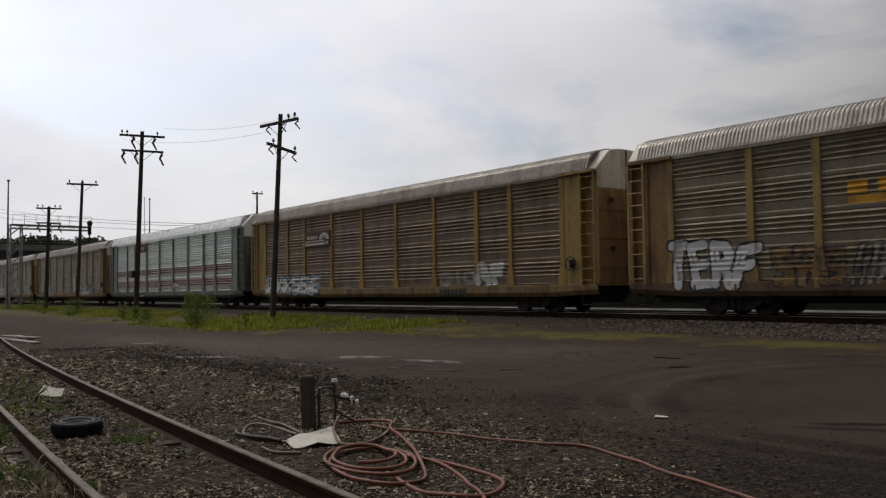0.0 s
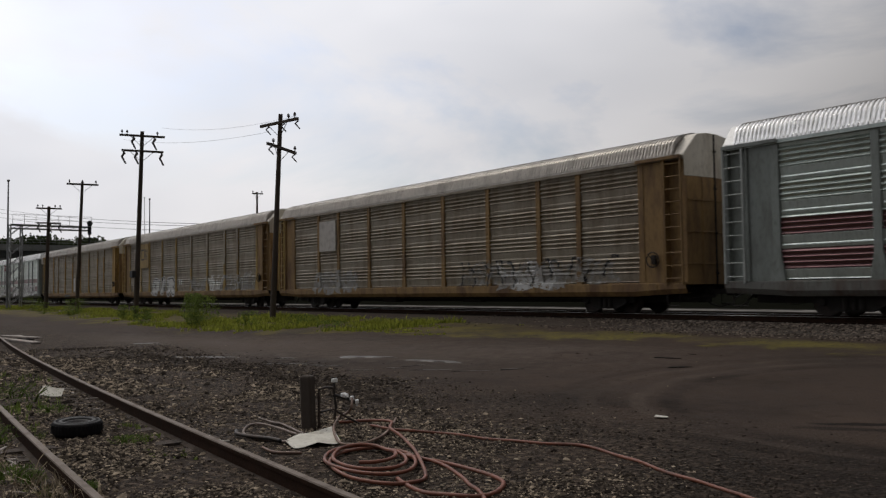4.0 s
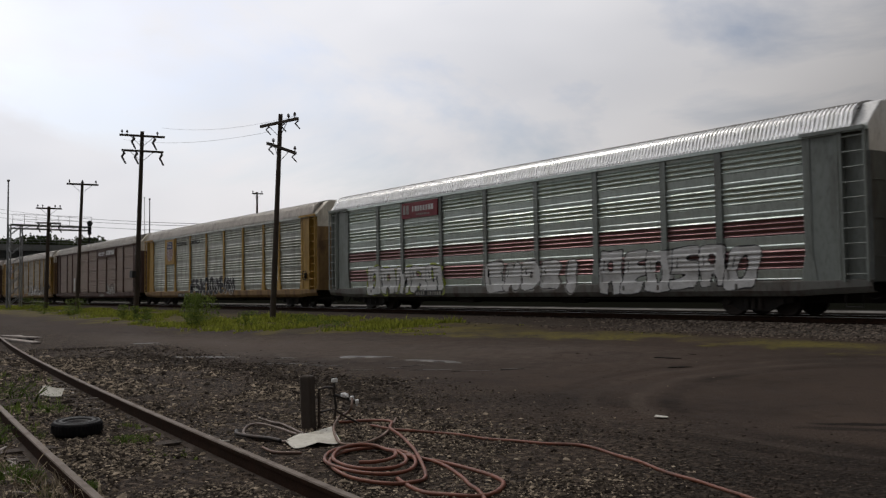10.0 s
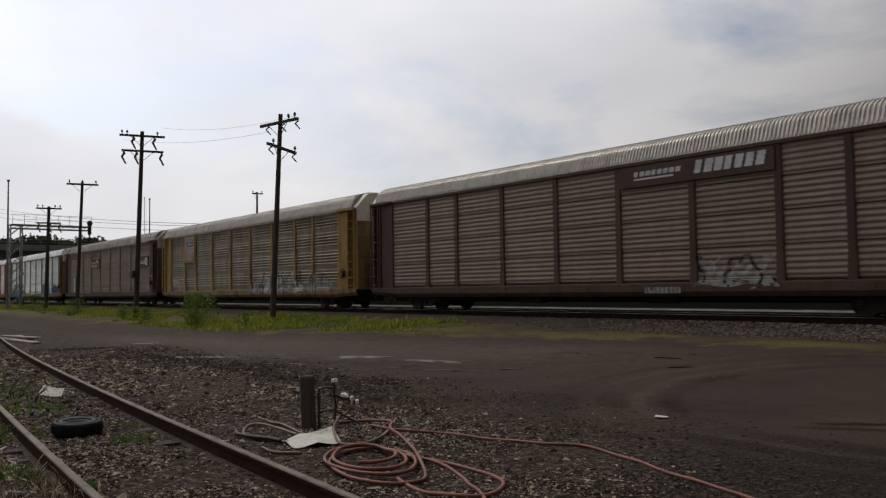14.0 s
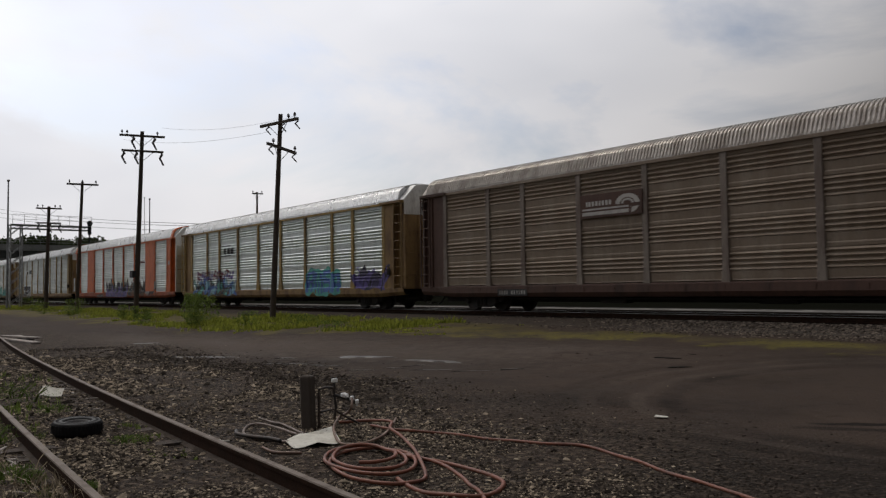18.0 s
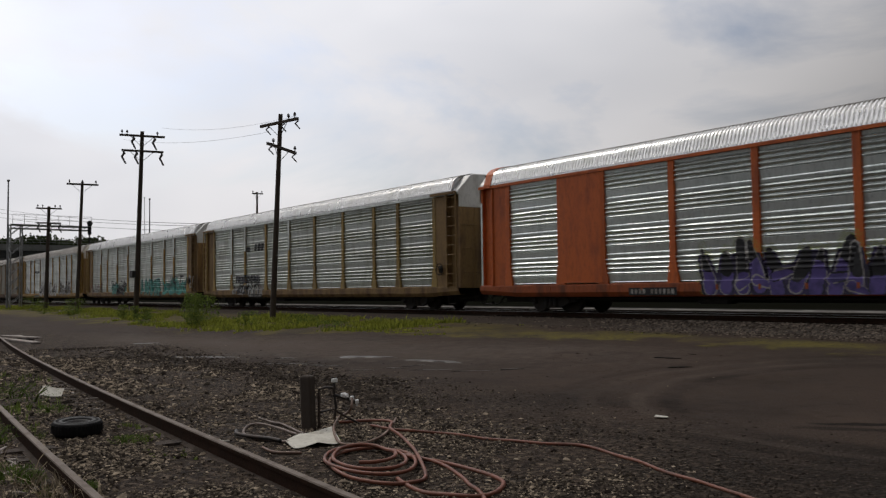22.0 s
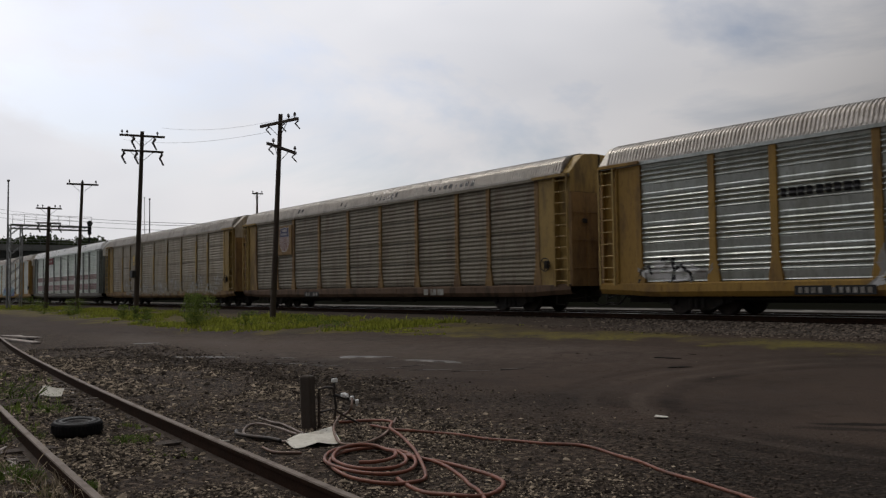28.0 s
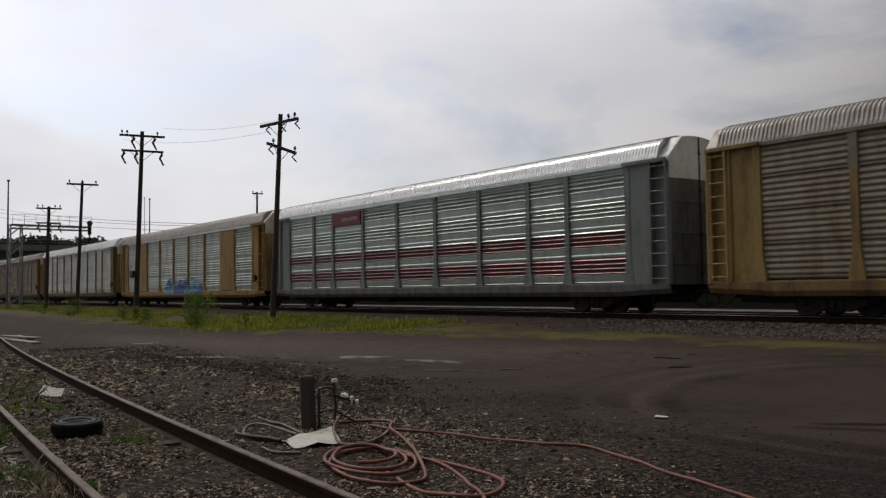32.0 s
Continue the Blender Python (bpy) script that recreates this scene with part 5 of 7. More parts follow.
def ground_material():
    m = bpy.data.materials.new("yard_dirt_and_gravel")
    m.use_nodes = True
    n, l = m.node_tree.nodes, m.node_tree.links
    bs = n["Principled BSDF"]
    bs.inputs["Specular IOR Level"].default_value = 0.05
    co = n.new("ShaderNodeTexCoord")

    def noise_of(scale, detail=5.0, rough=0.6, src=None):
        t = node(n, "ShaderNodeTexNoise", Scale=scale, Detail=detail, Roughness=rough)
        l.new(src or co.outputs["Object"], t.inputs["Vector"])
        return t.outputs["Fac"]

    def ramp(v, a, b, lo=0.0, hi=1.0):
        r = n.new("ShaderNodeMapRange")
        r.inputs["From Min"].default_value, r.inputs["From Max"].default_value = a, b
        r.inputs["To Min"].default_value, r.inputs["To Max"].default_value = lo, hi
        l.new(v, r.inputs["Value"])
        return r.outputs["Result"]

    def mixed(f, a, b):
        x = n.new("ShaderNodeMix")
        x.data_type = "RGBA"
        l.new(f, x.inputs[0])
        for v, s in ((a, 6), (b, 7)):
            if isinstance(v, tuple):
                x.inputs[s].default_value = (*v, 1)
            else:
                l.new(v, x.inputs[s])
        return x.outputs[2]

    def math2(op, a, b):
        x = n.new("ShaderNodeMath")
        x.operation = op
        for v, s in ((a, 0), (b, 1)):
            if isinstance(v, (int, float)):
                x.inputs[s].default_value = v
            else:
                l.new(v, x.inputs[s])
        return x.outputs[0]

    sep = n.new("ShaderNodeSeparateXYZ")
    l.new(co.outputs["Object"], sep.inputs[0])
    l.new(ramp(sep.outputs["Y"], 20.0, 21.5, 0.05, 0.0), bs.inputs["Specular IOR Level"])
    cells = n.new("ShaderNodeTexVoronoi")
    cells.inputs["Scale"].default_value = 24.0
    l.new(co.outputs["Object"], cells.inputs["Vector"])
    tone = n.new("ShaderNodeSeparateColor")
    l.new(cells.outputs["Color"], tone.inputs[0])
    pebble = tone.outputs[0]
    wide, mid, fine, grit = noise_of(0.16), noise_of(0.9), noise_of(7.0), noise_of(38.0, 3.0)
    y = math2("ADD", sep.outputs["Y"], ramp(wide, 0.2, 0.8, -1.6, 1.6))
    dirt = mixed(ramp(mid, 0.30, 0.70), (0.0387, 0.0276, 0.0209), (0.0590, 0.0429, 0.0330))
    dirt = mixed(ramp(wide, 0.42, 0.62, 0.0, 0.6), dirt, (0.0387, 0.0293, 0.0232))
    dirt = mixed(ramp(noise_of(0.55, 8.0, 0.68), 0.50, 0.62, 0.0, 0.5), dirt, (0.0255, 0.0191, 0.0143))
    dirt = mixed(ramp(noise_of(2.6, 6.0, 0.7), 0.56, 0.66, 0.0, 0.45), dirt, (0.0220, 0.0166, 0.0123))
    gravel = mixed(ramp(math2("POWER", pebble, 2.2), 0.1, 1.0), (0.0135, 0.0098, 0.0070), (0.1802, 0.1358, 0.0980))
    # gravel colour turns darker to the right, along x + 0.6 y
    darker_gravel = mixed(ramp(math2("POWER", pebble, 3.0), 0.1, 1.0), (0.0085, 0.0068, 0.0053), (0.044, 0.035, 0.027))
    tread = math2("ADD", sep.outputs["X"], math2("MULTIPLY", math2("SUBTRACT", sep.outputs["Y"], 5.0), 0.6))
    gravel = mixed(ramp(math2("ADD", tread, ramp(wide, 0.2, 0.8, -1.0, 1.0)), -4.6, -3.0), gravel, darker_gravel)
    gravel = mixed(ramp(mid, 0.45, 0.65, 0.0, 0.6), gravel, dirt)
    clods = noise_of(13.0, 3.0)
    gravel = mixed(ramp(clods, 0.50, 0.62, 0.0, 0.85), gravel, (0.0107, 0.0079, 0.0065))
    gravel = mixed(ramp(clods, 0.42, 0.32, 0.0, 0.5), gravel, (0.1464, 0.1087, 0.0835))
    in_gravel = math2("MULTIPLY", ramp(math2("ADD", y, ramp(sep.outputs["X"], -13.0, -8.0, 0.0, 1.7)), 10.2, 7.6), ramp(fine, 0.35, 0.6, 0.55, 1.0))

    def blot(cx, cy, heading, a, b, soft=0.5):
        """An irregular patch, long along its heading."""
        m_ = n.new("ShaderNodeMapping")
        m_.vector_type = "TEXTURE"
        m_.inputs["Location"].default_value = (cx, cy, 0)
        m_.inputs["Rotation"].default_value = (0, 0, radians(heading))
        m_.inputs["Scale"].default_value = (a, b, 1000)
        l.new(co.outputs["Object"], m_.inputs["Vector"])
        ln = n.new("ShaderNodeVectorMath")
        ln.operation = "LENGTH"
        l.new(m_.outputs["Vector"], ln.inputs[0])
        d_ = math2("ADD", ln.outputs["Value"], ramp(noise_of(3.0), 0.25, 0.75, -0.6, 0.6))
        return ramp(d_, 1.0 + soft * 0.5, 1.0 - soft * 0.5)

    def arc(cx, cy, r, w):
        """A wheel track that bends round a centre."""
        m_ = n.new("ShaderNodeVectorMath")
        m_.operation = "DISTANCE"
        flat = n.new("ShaderNodeCombineXYZ")
        l.new(sep.outputs["X"], flat.inputs[0])
        l.new(sep.outputs["Y"], flat.inputs[1])
        l.new(flat.outputs[0], m_.inputs[0])
        m_.inputs[1].default_value = (cx, cy, 0)
        d_ = math2("ABSOLUTE", math2("SUBTRACT", m_.outputs["Value"], r), 0.0)
        return math2("MULTIPLY", ramp(d_, w, w * 0.4), ramp(mid, 0.35, 0.6))

    dark_mud = (0.0070, 0.0055, 0.0046)
    for f, amount in ((arc(-4.5, 11.8, 3.45, 0.22), 0.5), (arc(-4.5, 11.8, 5.1, 0.2), 0.3), (arc(-2.0, 16.0, 7.0, 0.2), 0.15),
                      (blot(-4.5, 9.9, 35, 0.55, 0.10), 0.85), (blot(-4.6, 9.35, 30, 0.5, 0.12), 0.6), (blot(-17.5, 9.0, 30, 2.2, 0.7, 1.2), 0.55), (blot(-5.0, 7.6, 20, 1.6, 0.5, 1.2), 0.5), (blot(-12.0, 8.4, 35, 1.6, 0.5, 1.2), 0.5), (blot(-3.2, 7.4, 20, 2.0, 0.8, 1.2), 0.6), (blot(-8.5, 8.2, 40, 2.4, 0.6, 1.2), 0.5)):
        dirt = mixed(math2("MULTIPLY", f, amount), dirt, dark_mud)
    # the wide blot at x -26 paints the far dirt's wet sheen as pale colour
    pale = (0.0836, 0.0654, 0.0527)
    for f, amount in ((arc(-4.5, 11.8, 3.9, 0.18), 0.5), (arc(-4.5, 11.8, 4.6, 0.16), 0.35), (blot(-15.0, 12.4, 40, 4.0, 1.0, 1.2), 0.4), (blot(-26.0, 9.6, 15, 11.0, 2.2, 1.2), 0.75)):
        dirt = mixed(math2("MULTIPLY", f, amount), dirt, pale)
    base = mixed(in_gravel, dirt, gravel)
    # moss and thin grass towards the main line
    edge = math2("ADD", y, ramp(sep.outputs["X"], -30.0, -13.0, 4.4, 0.0))
    edge = math2("ADD", edge, ramp(mid, 0.25, 0.75, -1.1, 1.1))
    strip = math2("MULTIPLY", ramp(edge, 16.7, 17.5), math2("MAXIMUM", ramp(y, 18.9, 18.0), ramp(sep.outputs["X"], -19.0, -24.0)))
    moss = math2("MULTIPLY", math2("MULTIPLY", strip, ramp(noise_of(0.45, 4.0), 0.42, 0.56, 0.25, 1.0)), ramp(fine, 0.3, 0.65, 0.1, 0.85))
    base = mixed(moss, base, (0.135, 0.118, 0.024))
    ballast = mixed(ramp(grit, 0.4, 0.62), (0.034, 0.028, 0.023), (0.10, 0.086, 0.073))
    ballast = mixed(ramp(sep.outputs["X"], -13.0, -17.0), ballast, (0.046, 0.037, 0.030))
    base = mixed(ramp(sep.outputs["Y"], 19.3, 20.2), base, ballast)
    far = mixed(ramp(mid, 0.4, 0.6), (0.013, 0.012, 0.0105), (0.022, 0.02, 0.018))
    # near-black bed under the train: oiled ballast with the train's shade painted in
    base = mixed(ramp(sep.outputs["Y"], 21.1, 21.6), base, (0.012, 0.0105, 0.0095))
    base = mixed(math2("MULTIPLY", ramp(sep.outputs["Y"], 28.7, 28.9), ramp(sep.outputs["Y"], 30.3, 30.1)), base, mixed(ramp(mid, 0.35, 0.65), (0.09, 0.085, 0.078), (0.22, 0.21, 0.195)))
    base = mixed(ramp(sep.outputs["Y"], 30.3, 30.5), base, far)
    # the added bank is painted near black to stand for shade behind the wagons
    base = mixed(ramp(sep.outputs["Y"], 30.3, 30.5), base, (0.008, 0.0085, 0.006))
    rough_part = math2("MAXIMUM", ramp(y, 10.0, 7.6), 0.25)
    base = mixed(math2("MULTIPLY", ramp(grit, 0.54, 0.66, 0.0, 0.7), rough_part), base, (0.016, 0.014, 0.012))
    base = mixed(math2("MULTIPLY", ramp(noise_of(70.0, 2.0), 0.60, 0.70, 0.0, 0.5), ramp(y, 9.6, 7.4)), base, (0.15, 0.125, 0.10))
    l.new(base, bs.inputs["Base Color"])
    l.new(ramp(mid, 0.3, 0.7, 0.75, 0.95), bs.inputs["Roughness"])
    b = n.new("ShaderNodeBump")
    b.inputs["Strength"].default_value, b.inputs["Distance"].default_value = 0.7, 0.03
    l.new(math2("MULTIPLY", rough_part, math2("SUBTRACT", math2("ADD", fine, grit), math2("MULTIPLY", cells.outputs["Distance"], 1.4))), b.inputs["Height"])
    l.new(b.outputs["Normal"], bs.inputs["Normal"])
    return m


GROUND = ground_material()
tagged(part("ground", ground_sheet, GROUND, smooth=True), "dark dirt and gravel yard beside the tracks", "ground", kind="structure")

RUST = surface("rusty_rail_steel", (0.028, 0.0168, 0.0118), (0.042, 0.0228, 0.0155), (0.085, 0.043, 0.026), 0.8, 0.0, 3.0, 50.0, 0.3, spec=0.03)
RAIL_TOP = surface("worn_rail_head", (0.15, 0.12, 0.095), (0.085, 0.062, 0.048), rough=0.7, metal=0.0, scale=3.0, spec=0.2)
MAIN_TOP = surface("polished_rail_head", (0.52, 0.51, 0.50), (0.42, 0.41, 0.40), rough=0.35, metal=0.4, scale=3.0)
TIE = surface("creosoted_timber", (0.016, 0.0125, 0.0105), (0.028, 0.022, 0.018), rough=0.9, scale=2.0, fine=30, stretch=(6, 1, 1))
RAIL_FOOT = surface("dusty_rail_foot", (0.062, 0.047, 0.037), (0.035, 0.026, 0.02), (0.02, 0.015, 0.012), 0.9, 0, 6.0, 40, 0.4, spec=0.1)
RAIL_PROFILE = [(-0.068, -0.165), (-0.068, -0.155), (-0.012, -0.135), (-0.009, -0.05), (-0.034, -0.038), (-0.036, -0.010), (-0.030, 0.0), (0.030, 0.0), (0.036, -0.010), (0.034, -0.038), (0.009, -0.05), (0.012, -0.135), (0.068, -0.155), (0.068, -0.165)]


def rail(name, line, mats, label, tall=1.0):
    s = Shape()
    rows = []
    for i, (x, y, z) in enumerate(line):
        a, b = line[max(0, i - 1)], line[min(len(line) - 1, i + 1)]
        d = Vector((b[0] - a[0], b[1] - a[1])).normalized()
        rows.append([(x - d.y * u, y + d.x * u, z + v * tall) for u, v in RAIL_PROFILE])
    s.quad_grid(rows, close_v=True)
    n = len(RAIL_PROFILE)
    s.k = [1 if 5 <= (i % n) <= 7 else 2 if len(mats) > 2 and (i % n) in (0, 1, 11, 12) else 0 for i in range(len(s.f))]
    return tagged(part(name, s, mats, None), label, "rail", "rails", "structure")


xs_main = [-760 + 40 * i for i in range(33)]
for dy in (-0.75, 0.75):
    rail("main_rail", [(x, TRACK_Y + dy, 0.0) for x in xs_main], [RUST, MAIN_TOP], "polished steel rail of the main line")
xs_sid = axis([(-300, -60, 20), (-60, 8, 1.5), (8, 60, 20)])
for dy in (0.0, -1.5):
    line = []
    for x in xs_sid:
        s1 = (siding_y(x + 0.1) - siding_y(x - 0.1)) / 0.2
        q = math.hypot(1, s1)
        line.append((x - s1 * dy / q, siding_y(x) + dy / q, -0.6))
    rail("siding_rail", line, [RUST, RAIL_TOP, RAIL_FOOT], "rusty rail of a weedy siding", 1.14)



# ---- sleepers ----
def tie_run(name, spots, size, label, category):
    s = Shape()
    for x, y, z, a in spots:
        s.box((x, y, z), size, Matrix.Rotation(a, 3, "Z"), cut=0.012)
    return tagged(part(name, s, TIE), label, category, kind="stuff")


rng = random.Random(5)
tie_run("main_line_sleepers", [(-230 + 0.52 * i, TRACK_Y + rng.uniform(-0.04, 0.04), -0.255, rng.uniform(-0.02, 0.02)) for i in range(540)], (0.23, 2.6, 0.18), "oily timber sleepers under the main line", "sleepers")

SILVERED = surface("silvered_old_timber", (0.062, 0.046, 0.036), (0.028, 0.022, 0.018), (0.10, 0.08, 0.062), 0.95, 0, 2.0, 30, 0.6, 40, (0.4, 5, 5))
for i in range(26):
    x = -3.6 - 0.56 * i + rng.uniform(-0.05, 0.05)
    y = siding_y(x) - 0.75
    a = math.atan2(siding_y(x + 0.2) - siding_y(x - 0.2), 0.4)
    o = part("sleeper", Shape().box((0, 0, 0), (0.22, 2.5, 0.16), cut=0.02), SILVERED)
    o.matrix_basis = pose(x, y, -0.850 + rng.uniform(-0.012, 0.012), rng.uniform(-0.6, 0.6), 0, math.degrees(a) + rng.uniform(-2, 2))
    tagged(o, "weathered timber sleeper half buried in gravel", "sleeper", "sleepers of the siding", "structure")

# ---- loose stones, grass and weeds ----
def island_material(name, dark, light, rough=0.9, translucent=0.0, skew=1.0):
    m = bpy.data.materials.new(name)
    m.use_nodes = True
    n, l = m.node_tree.nodes, m.node_tree.links
    g = n.new("ShaderNodeNewGeometry")
    mx = n.new("ShaderNodeMix")
    mx.data_type = "RGBA"
    mx.inputs[6].default_value, mx.inputs[7].default_value = (*dark, 1), (*light, 1)
    pw = n.new("ShaderNodeMath")
    pw.operation = "POWER"
    pw.inputs[1].default_value = skew
    l.new(g.outputs["Random Per Island"], pw.inputs[0])
    l.new(pw.outputs[0], mx.inputs[0])
    co = n.new("ShaderNodeTexCoord")
    t = node(n, "ShaderNodeTexNoise", Scale=55.0 if not translucent else 3.0, Detail=3.0)
    l.new(co.outputs["Object"], t.inputs["Vector"])
    h = n.new("ShaderNodeHueSaturation")
    r = n.new("ShaderNodeMapRange")
    r.inputs["To Min"].default_value, r.inputs["To Max"].default_value = 0.55, 1.4
    l.new(t.outputs["Fac"], r.inputs["Value"])
    l.new(r.outputs["Result"], h.inputs["Value"])
    l.new(mx.outputs[2], h.inputs["Color"])
    bs = n["Principled BSDF"]
    l.new(h.outputs["Color"], bs.inputs["Base Color"])
    bs.inputs["Roughness"].default_value = rough
    bs.inputs["Specular IOR Level"].default_value = 0.04
    if translucent:
        tr = n.new("ShaderNodeBsdfTranslucent")
        l.new(h.outputs["Color"], tr.inputs["Color"])
        ms = n.new("ShaderNodeMixShader")
        ms.inputs[0].default_value = translucent
        l.new(bs.outputs[0], ms.inputs[1])
        l.new(tr.outputs[0], ms.inputs[2])
        l.new(ms.outputs[0], n["Material Output"].inputs["Surface"])
    return m


STONE = island_material("yard_stone", (0.021, 0.0162, 0.013), (0.46, 0.375, 0.275), skew=2.4)
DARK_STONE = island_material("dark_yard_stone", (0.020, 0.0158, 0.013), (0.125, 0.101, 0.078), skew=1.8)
BALLAST_STONE = island_material("ballast_stone", (0.026, 0.021, 0.017), (0.18, 0.148, 0.12), skew=1.6)
GRASS = island_material("grass_blade", (0.095, 0.118, 0.02), (0.33, 0.35, 0.055), 0.8, 0.5)
SMALL_WEED = island_material("small_weed_leaf", (0.045, 0.08, 0.018), (0.15, 0.21, 0.05), 0.7, 0.4)
WEED = island_material("weed_leaf", (0.055, 0.085, 0.018), (0.18, 0.23, 0.055), 0.7, 0.5)
DRY = island_material("dry_stalk", (0.20, 0.16, 0.10), (0.48, 0.40, 0.28), 0.9)
# leaf tones are lightened, painting in distance haze
TREE_LEAF = island_material("tree_leaf", (0.035, 0.045, 0.025), (0.085, 0.105, 0.05), 0.7, 0.25)


def fast_object(name, verts, faces, material, label, category):
    me = bpy.data.meshes.new(name)
    me.from_pydata(verts, [], faces)
    me.materials.append(material)
    return tagged(new(name, me), label, category, kind="stuff")


def stones(name, spots, material, label):
    verts, faces = [], []
    for x, y, z, r in spots:
        b = len(verts)
        a = rng.uniform(0, 6.28)
        e, w, h = r * rng.uniform(0.75, 1.5), r * rng.uniform(0.4, 0.85), r * rng.uniform(0.3, 0.7)
        c, s = math.cos(a), math.sin(a)
        for u, v, k in ((1, 0.2, 0), (0.3, 1, 0.1), (-0.9, 0.5, -0.1), (-0.6, -0.9, 0.1), (0.5, -0.8, 0), (0.25, 0.15, 1), (-0.4, -0.1, 0.8), (0, 0, -0.7)):
            u, v, k = (u + rng.uniform(-0.2, 0.2)) * e, (v + rng.uniform(-0.2, 0.2)) * w, k * h
            verts.append((x + u * c - v * s, y + u * s + v * c, z + k))
        faces += [(b, b + 1, b + 5), (b + 1, b + 2, b + 6, b + 5), (b + 2, b + 3, b + 6), (b + 3, b + 4, b + 5, b + 6), (b + 4, b, b + 5),
                  (b + 1, b, b + 7), (b + 2, b + 1, b + 7), (b + 3, b + 2, b + 7), (b + 4, b + 3, b + 7), (b, b + 4, b + 7)]
    return fast_object(name, verts, faces, material, label, "gravel")


spots = []
while len(spots) < 98000:
    d = 3.2 + 24 * rng.random() ** 1.8
    turn = rng.uniform(-94, -12)
    a = radians(turn)
    x, y = d * math.sin(a), d * math.cos(a)
    patch = noise.noise((x * 0.5, y * 0.5, 9.3)) + 0.5 * noise.noise((x * 1.6, y * 1.6, 2.2))
    keep = (1.0 - smooth(7.2, 9.6, y + patch * 1.6 + 1.7 * smooth(-13, -8, x)) * 0.985) * (1 - 0.7 * smooth(-4.7, -3.0, x + 0.6 * (y - 5) + patch * 0.8))
    keep *= (0.5 + 1.2 * max(-0.36, patch)) * smooth(2.6, 4.2, d) * smooth(-94, -82, turn) * smooth(-12, -22, turn)
    if rng.random() < keep:
        spots.append((x, y, ground_z(x, y) + 0.004, (0.008 + 0.016 * rng.random() ** 2 + 0.02 * (rng.random() < 0.04)) * (1 + 0.12 * smooth(-6, -9, x) + 0.7 * smooth(9, 16, d) - 0.2 * smooth(-7, -4, x)) * (1 - 0.5 * smooth(8.6, 9.6, y))))
for _ in range(9000):
    x, y = rng.uniform(-13, 9), rng.uniform(-9, 9)
    spots.append((x, y, ground_z(x, y) + 0.004, rng.uniform(0.008, 0.024)))
# stones take the darker material to the right and farther back
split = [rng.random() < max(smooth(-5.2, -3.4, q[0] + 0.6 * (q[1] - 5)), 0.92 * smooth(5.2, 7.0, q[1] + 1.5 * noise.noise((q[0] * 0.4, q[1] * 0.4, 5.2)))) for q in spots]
stones("gravel", [q for q, d in zip(spots, split) if not d], STONE, "loose grey-brown gravel over the yard")
stones("dark_gravel", [q for q, d in zip(spots, split) if d], DARK_STONE, "fine dark gravel to the right and back of the yard")
spots = []
for _ in range(13000):
    x, y = rng.uniform(-26, -4), rng.uniform(19.2 - 0.9 * rng.random() ** 3, 21.5)
    if rng.random() < smooth(-14, -20, x) * 0.93 or rng.random() < 0.6 * smooth(20.0, 19.2, y):
        continue
    spots.append((x, y, ground_z(x, y), rng.uniform(0.03, 0.055)))
stones("ballast", spots, BALLAST_STONE, "pale ballast stones along the main line")


def blades(name, tufts, material, label, lean=0.5, width=0.012):
    verts, faces = [], []
    for x, y, z, h, n in tufts:
        for _ in range(n):
            a, q = rng.uniform(0, 6.28), rng.uniform(0, 6.28)
            px, py = x + rng.uniform(-0.4, 0.4) * h, y + rng.uniform(-0.4, 0.4) * h
            hh = h * rng.uniform(0.5, 1.1)
            k = lean * hh * rng.uniform(0.1, 1.0)
            w = width * rng.uniform(0.7, 1.5)
            b = len(verts)
            ux, uy = math.cos(q) * w, math.sin(q) * w
            verts += [(px - ux, py - uy, z), (px + ux, py + uy, z),
                      (px + k * 0.35 * math.cos(a) + ux * 0.8, py + k * 0.35 * math.sin(a) + uy * 0.8, z + hh * 0.6),
                      (px + k * 0.35 * math.cos(a) - ux * 0.8, py + k * 0.35 * math.sin(a) - uy * 0.8, z + hh * 0.6),
                      (px + k * math.cos(a), py + k * math.sin(a), z + hh)]
            faces += [(b, b + 1, b + 2, b + 3), (b + 3, b + 2, b + 4)]
    return fast_object(name, verts, faces, material, label, "grass")


def grass_south(x):
    """The near edge of the grass strip."""
    return 16.8 - 4.5 * smooth(-14, -29, x) + 3.6 * smooth(-36, -80, x)


tufts = []
while len(tufts) < 11000:
    x = -6 - 105 * rng.random() ** 1.25
    lo = grass_south(x)
    y = rng.uniform(lo - 1.3, 20.0)
    if x > -20 and (rng.random() < 0.93 or y > 18.6):
        continue
    rag = 2.0 * noise.noise((x * 0.22, 2.5, 1.1)) + 0.9 * noise.noise((x * 0.7, y * 0.7, 6.1))
    if y < lo + rag or rng.random() > 0.12 + 0.88 * smooth(lo + rag, lo + rag + 1.6, y):
        continue
    v = noise.noise((x * 0.28, y * 0.45, 3.3)) + 0.6 * noise.noise((x * 1.1, y * 1.1, 7.3))
    if v < 0.10 + 0.35 * smooth(-30, -20, x):
        continue
    h = (0.03 + 0.03 * rng.random()) if x > -24 else (0.07 + 0.2 * rng.random() * max(0.2, v + 0.4))
    tufts.append((x, y, ground_z(x, y) - 0.01, h * (0.6 + 0.8 * rng.random()), 5))
blades("grass_strip", tufts, GRASS, "patchy yellow-green grass along the main line", 0.9, 0.014)
tufts = []
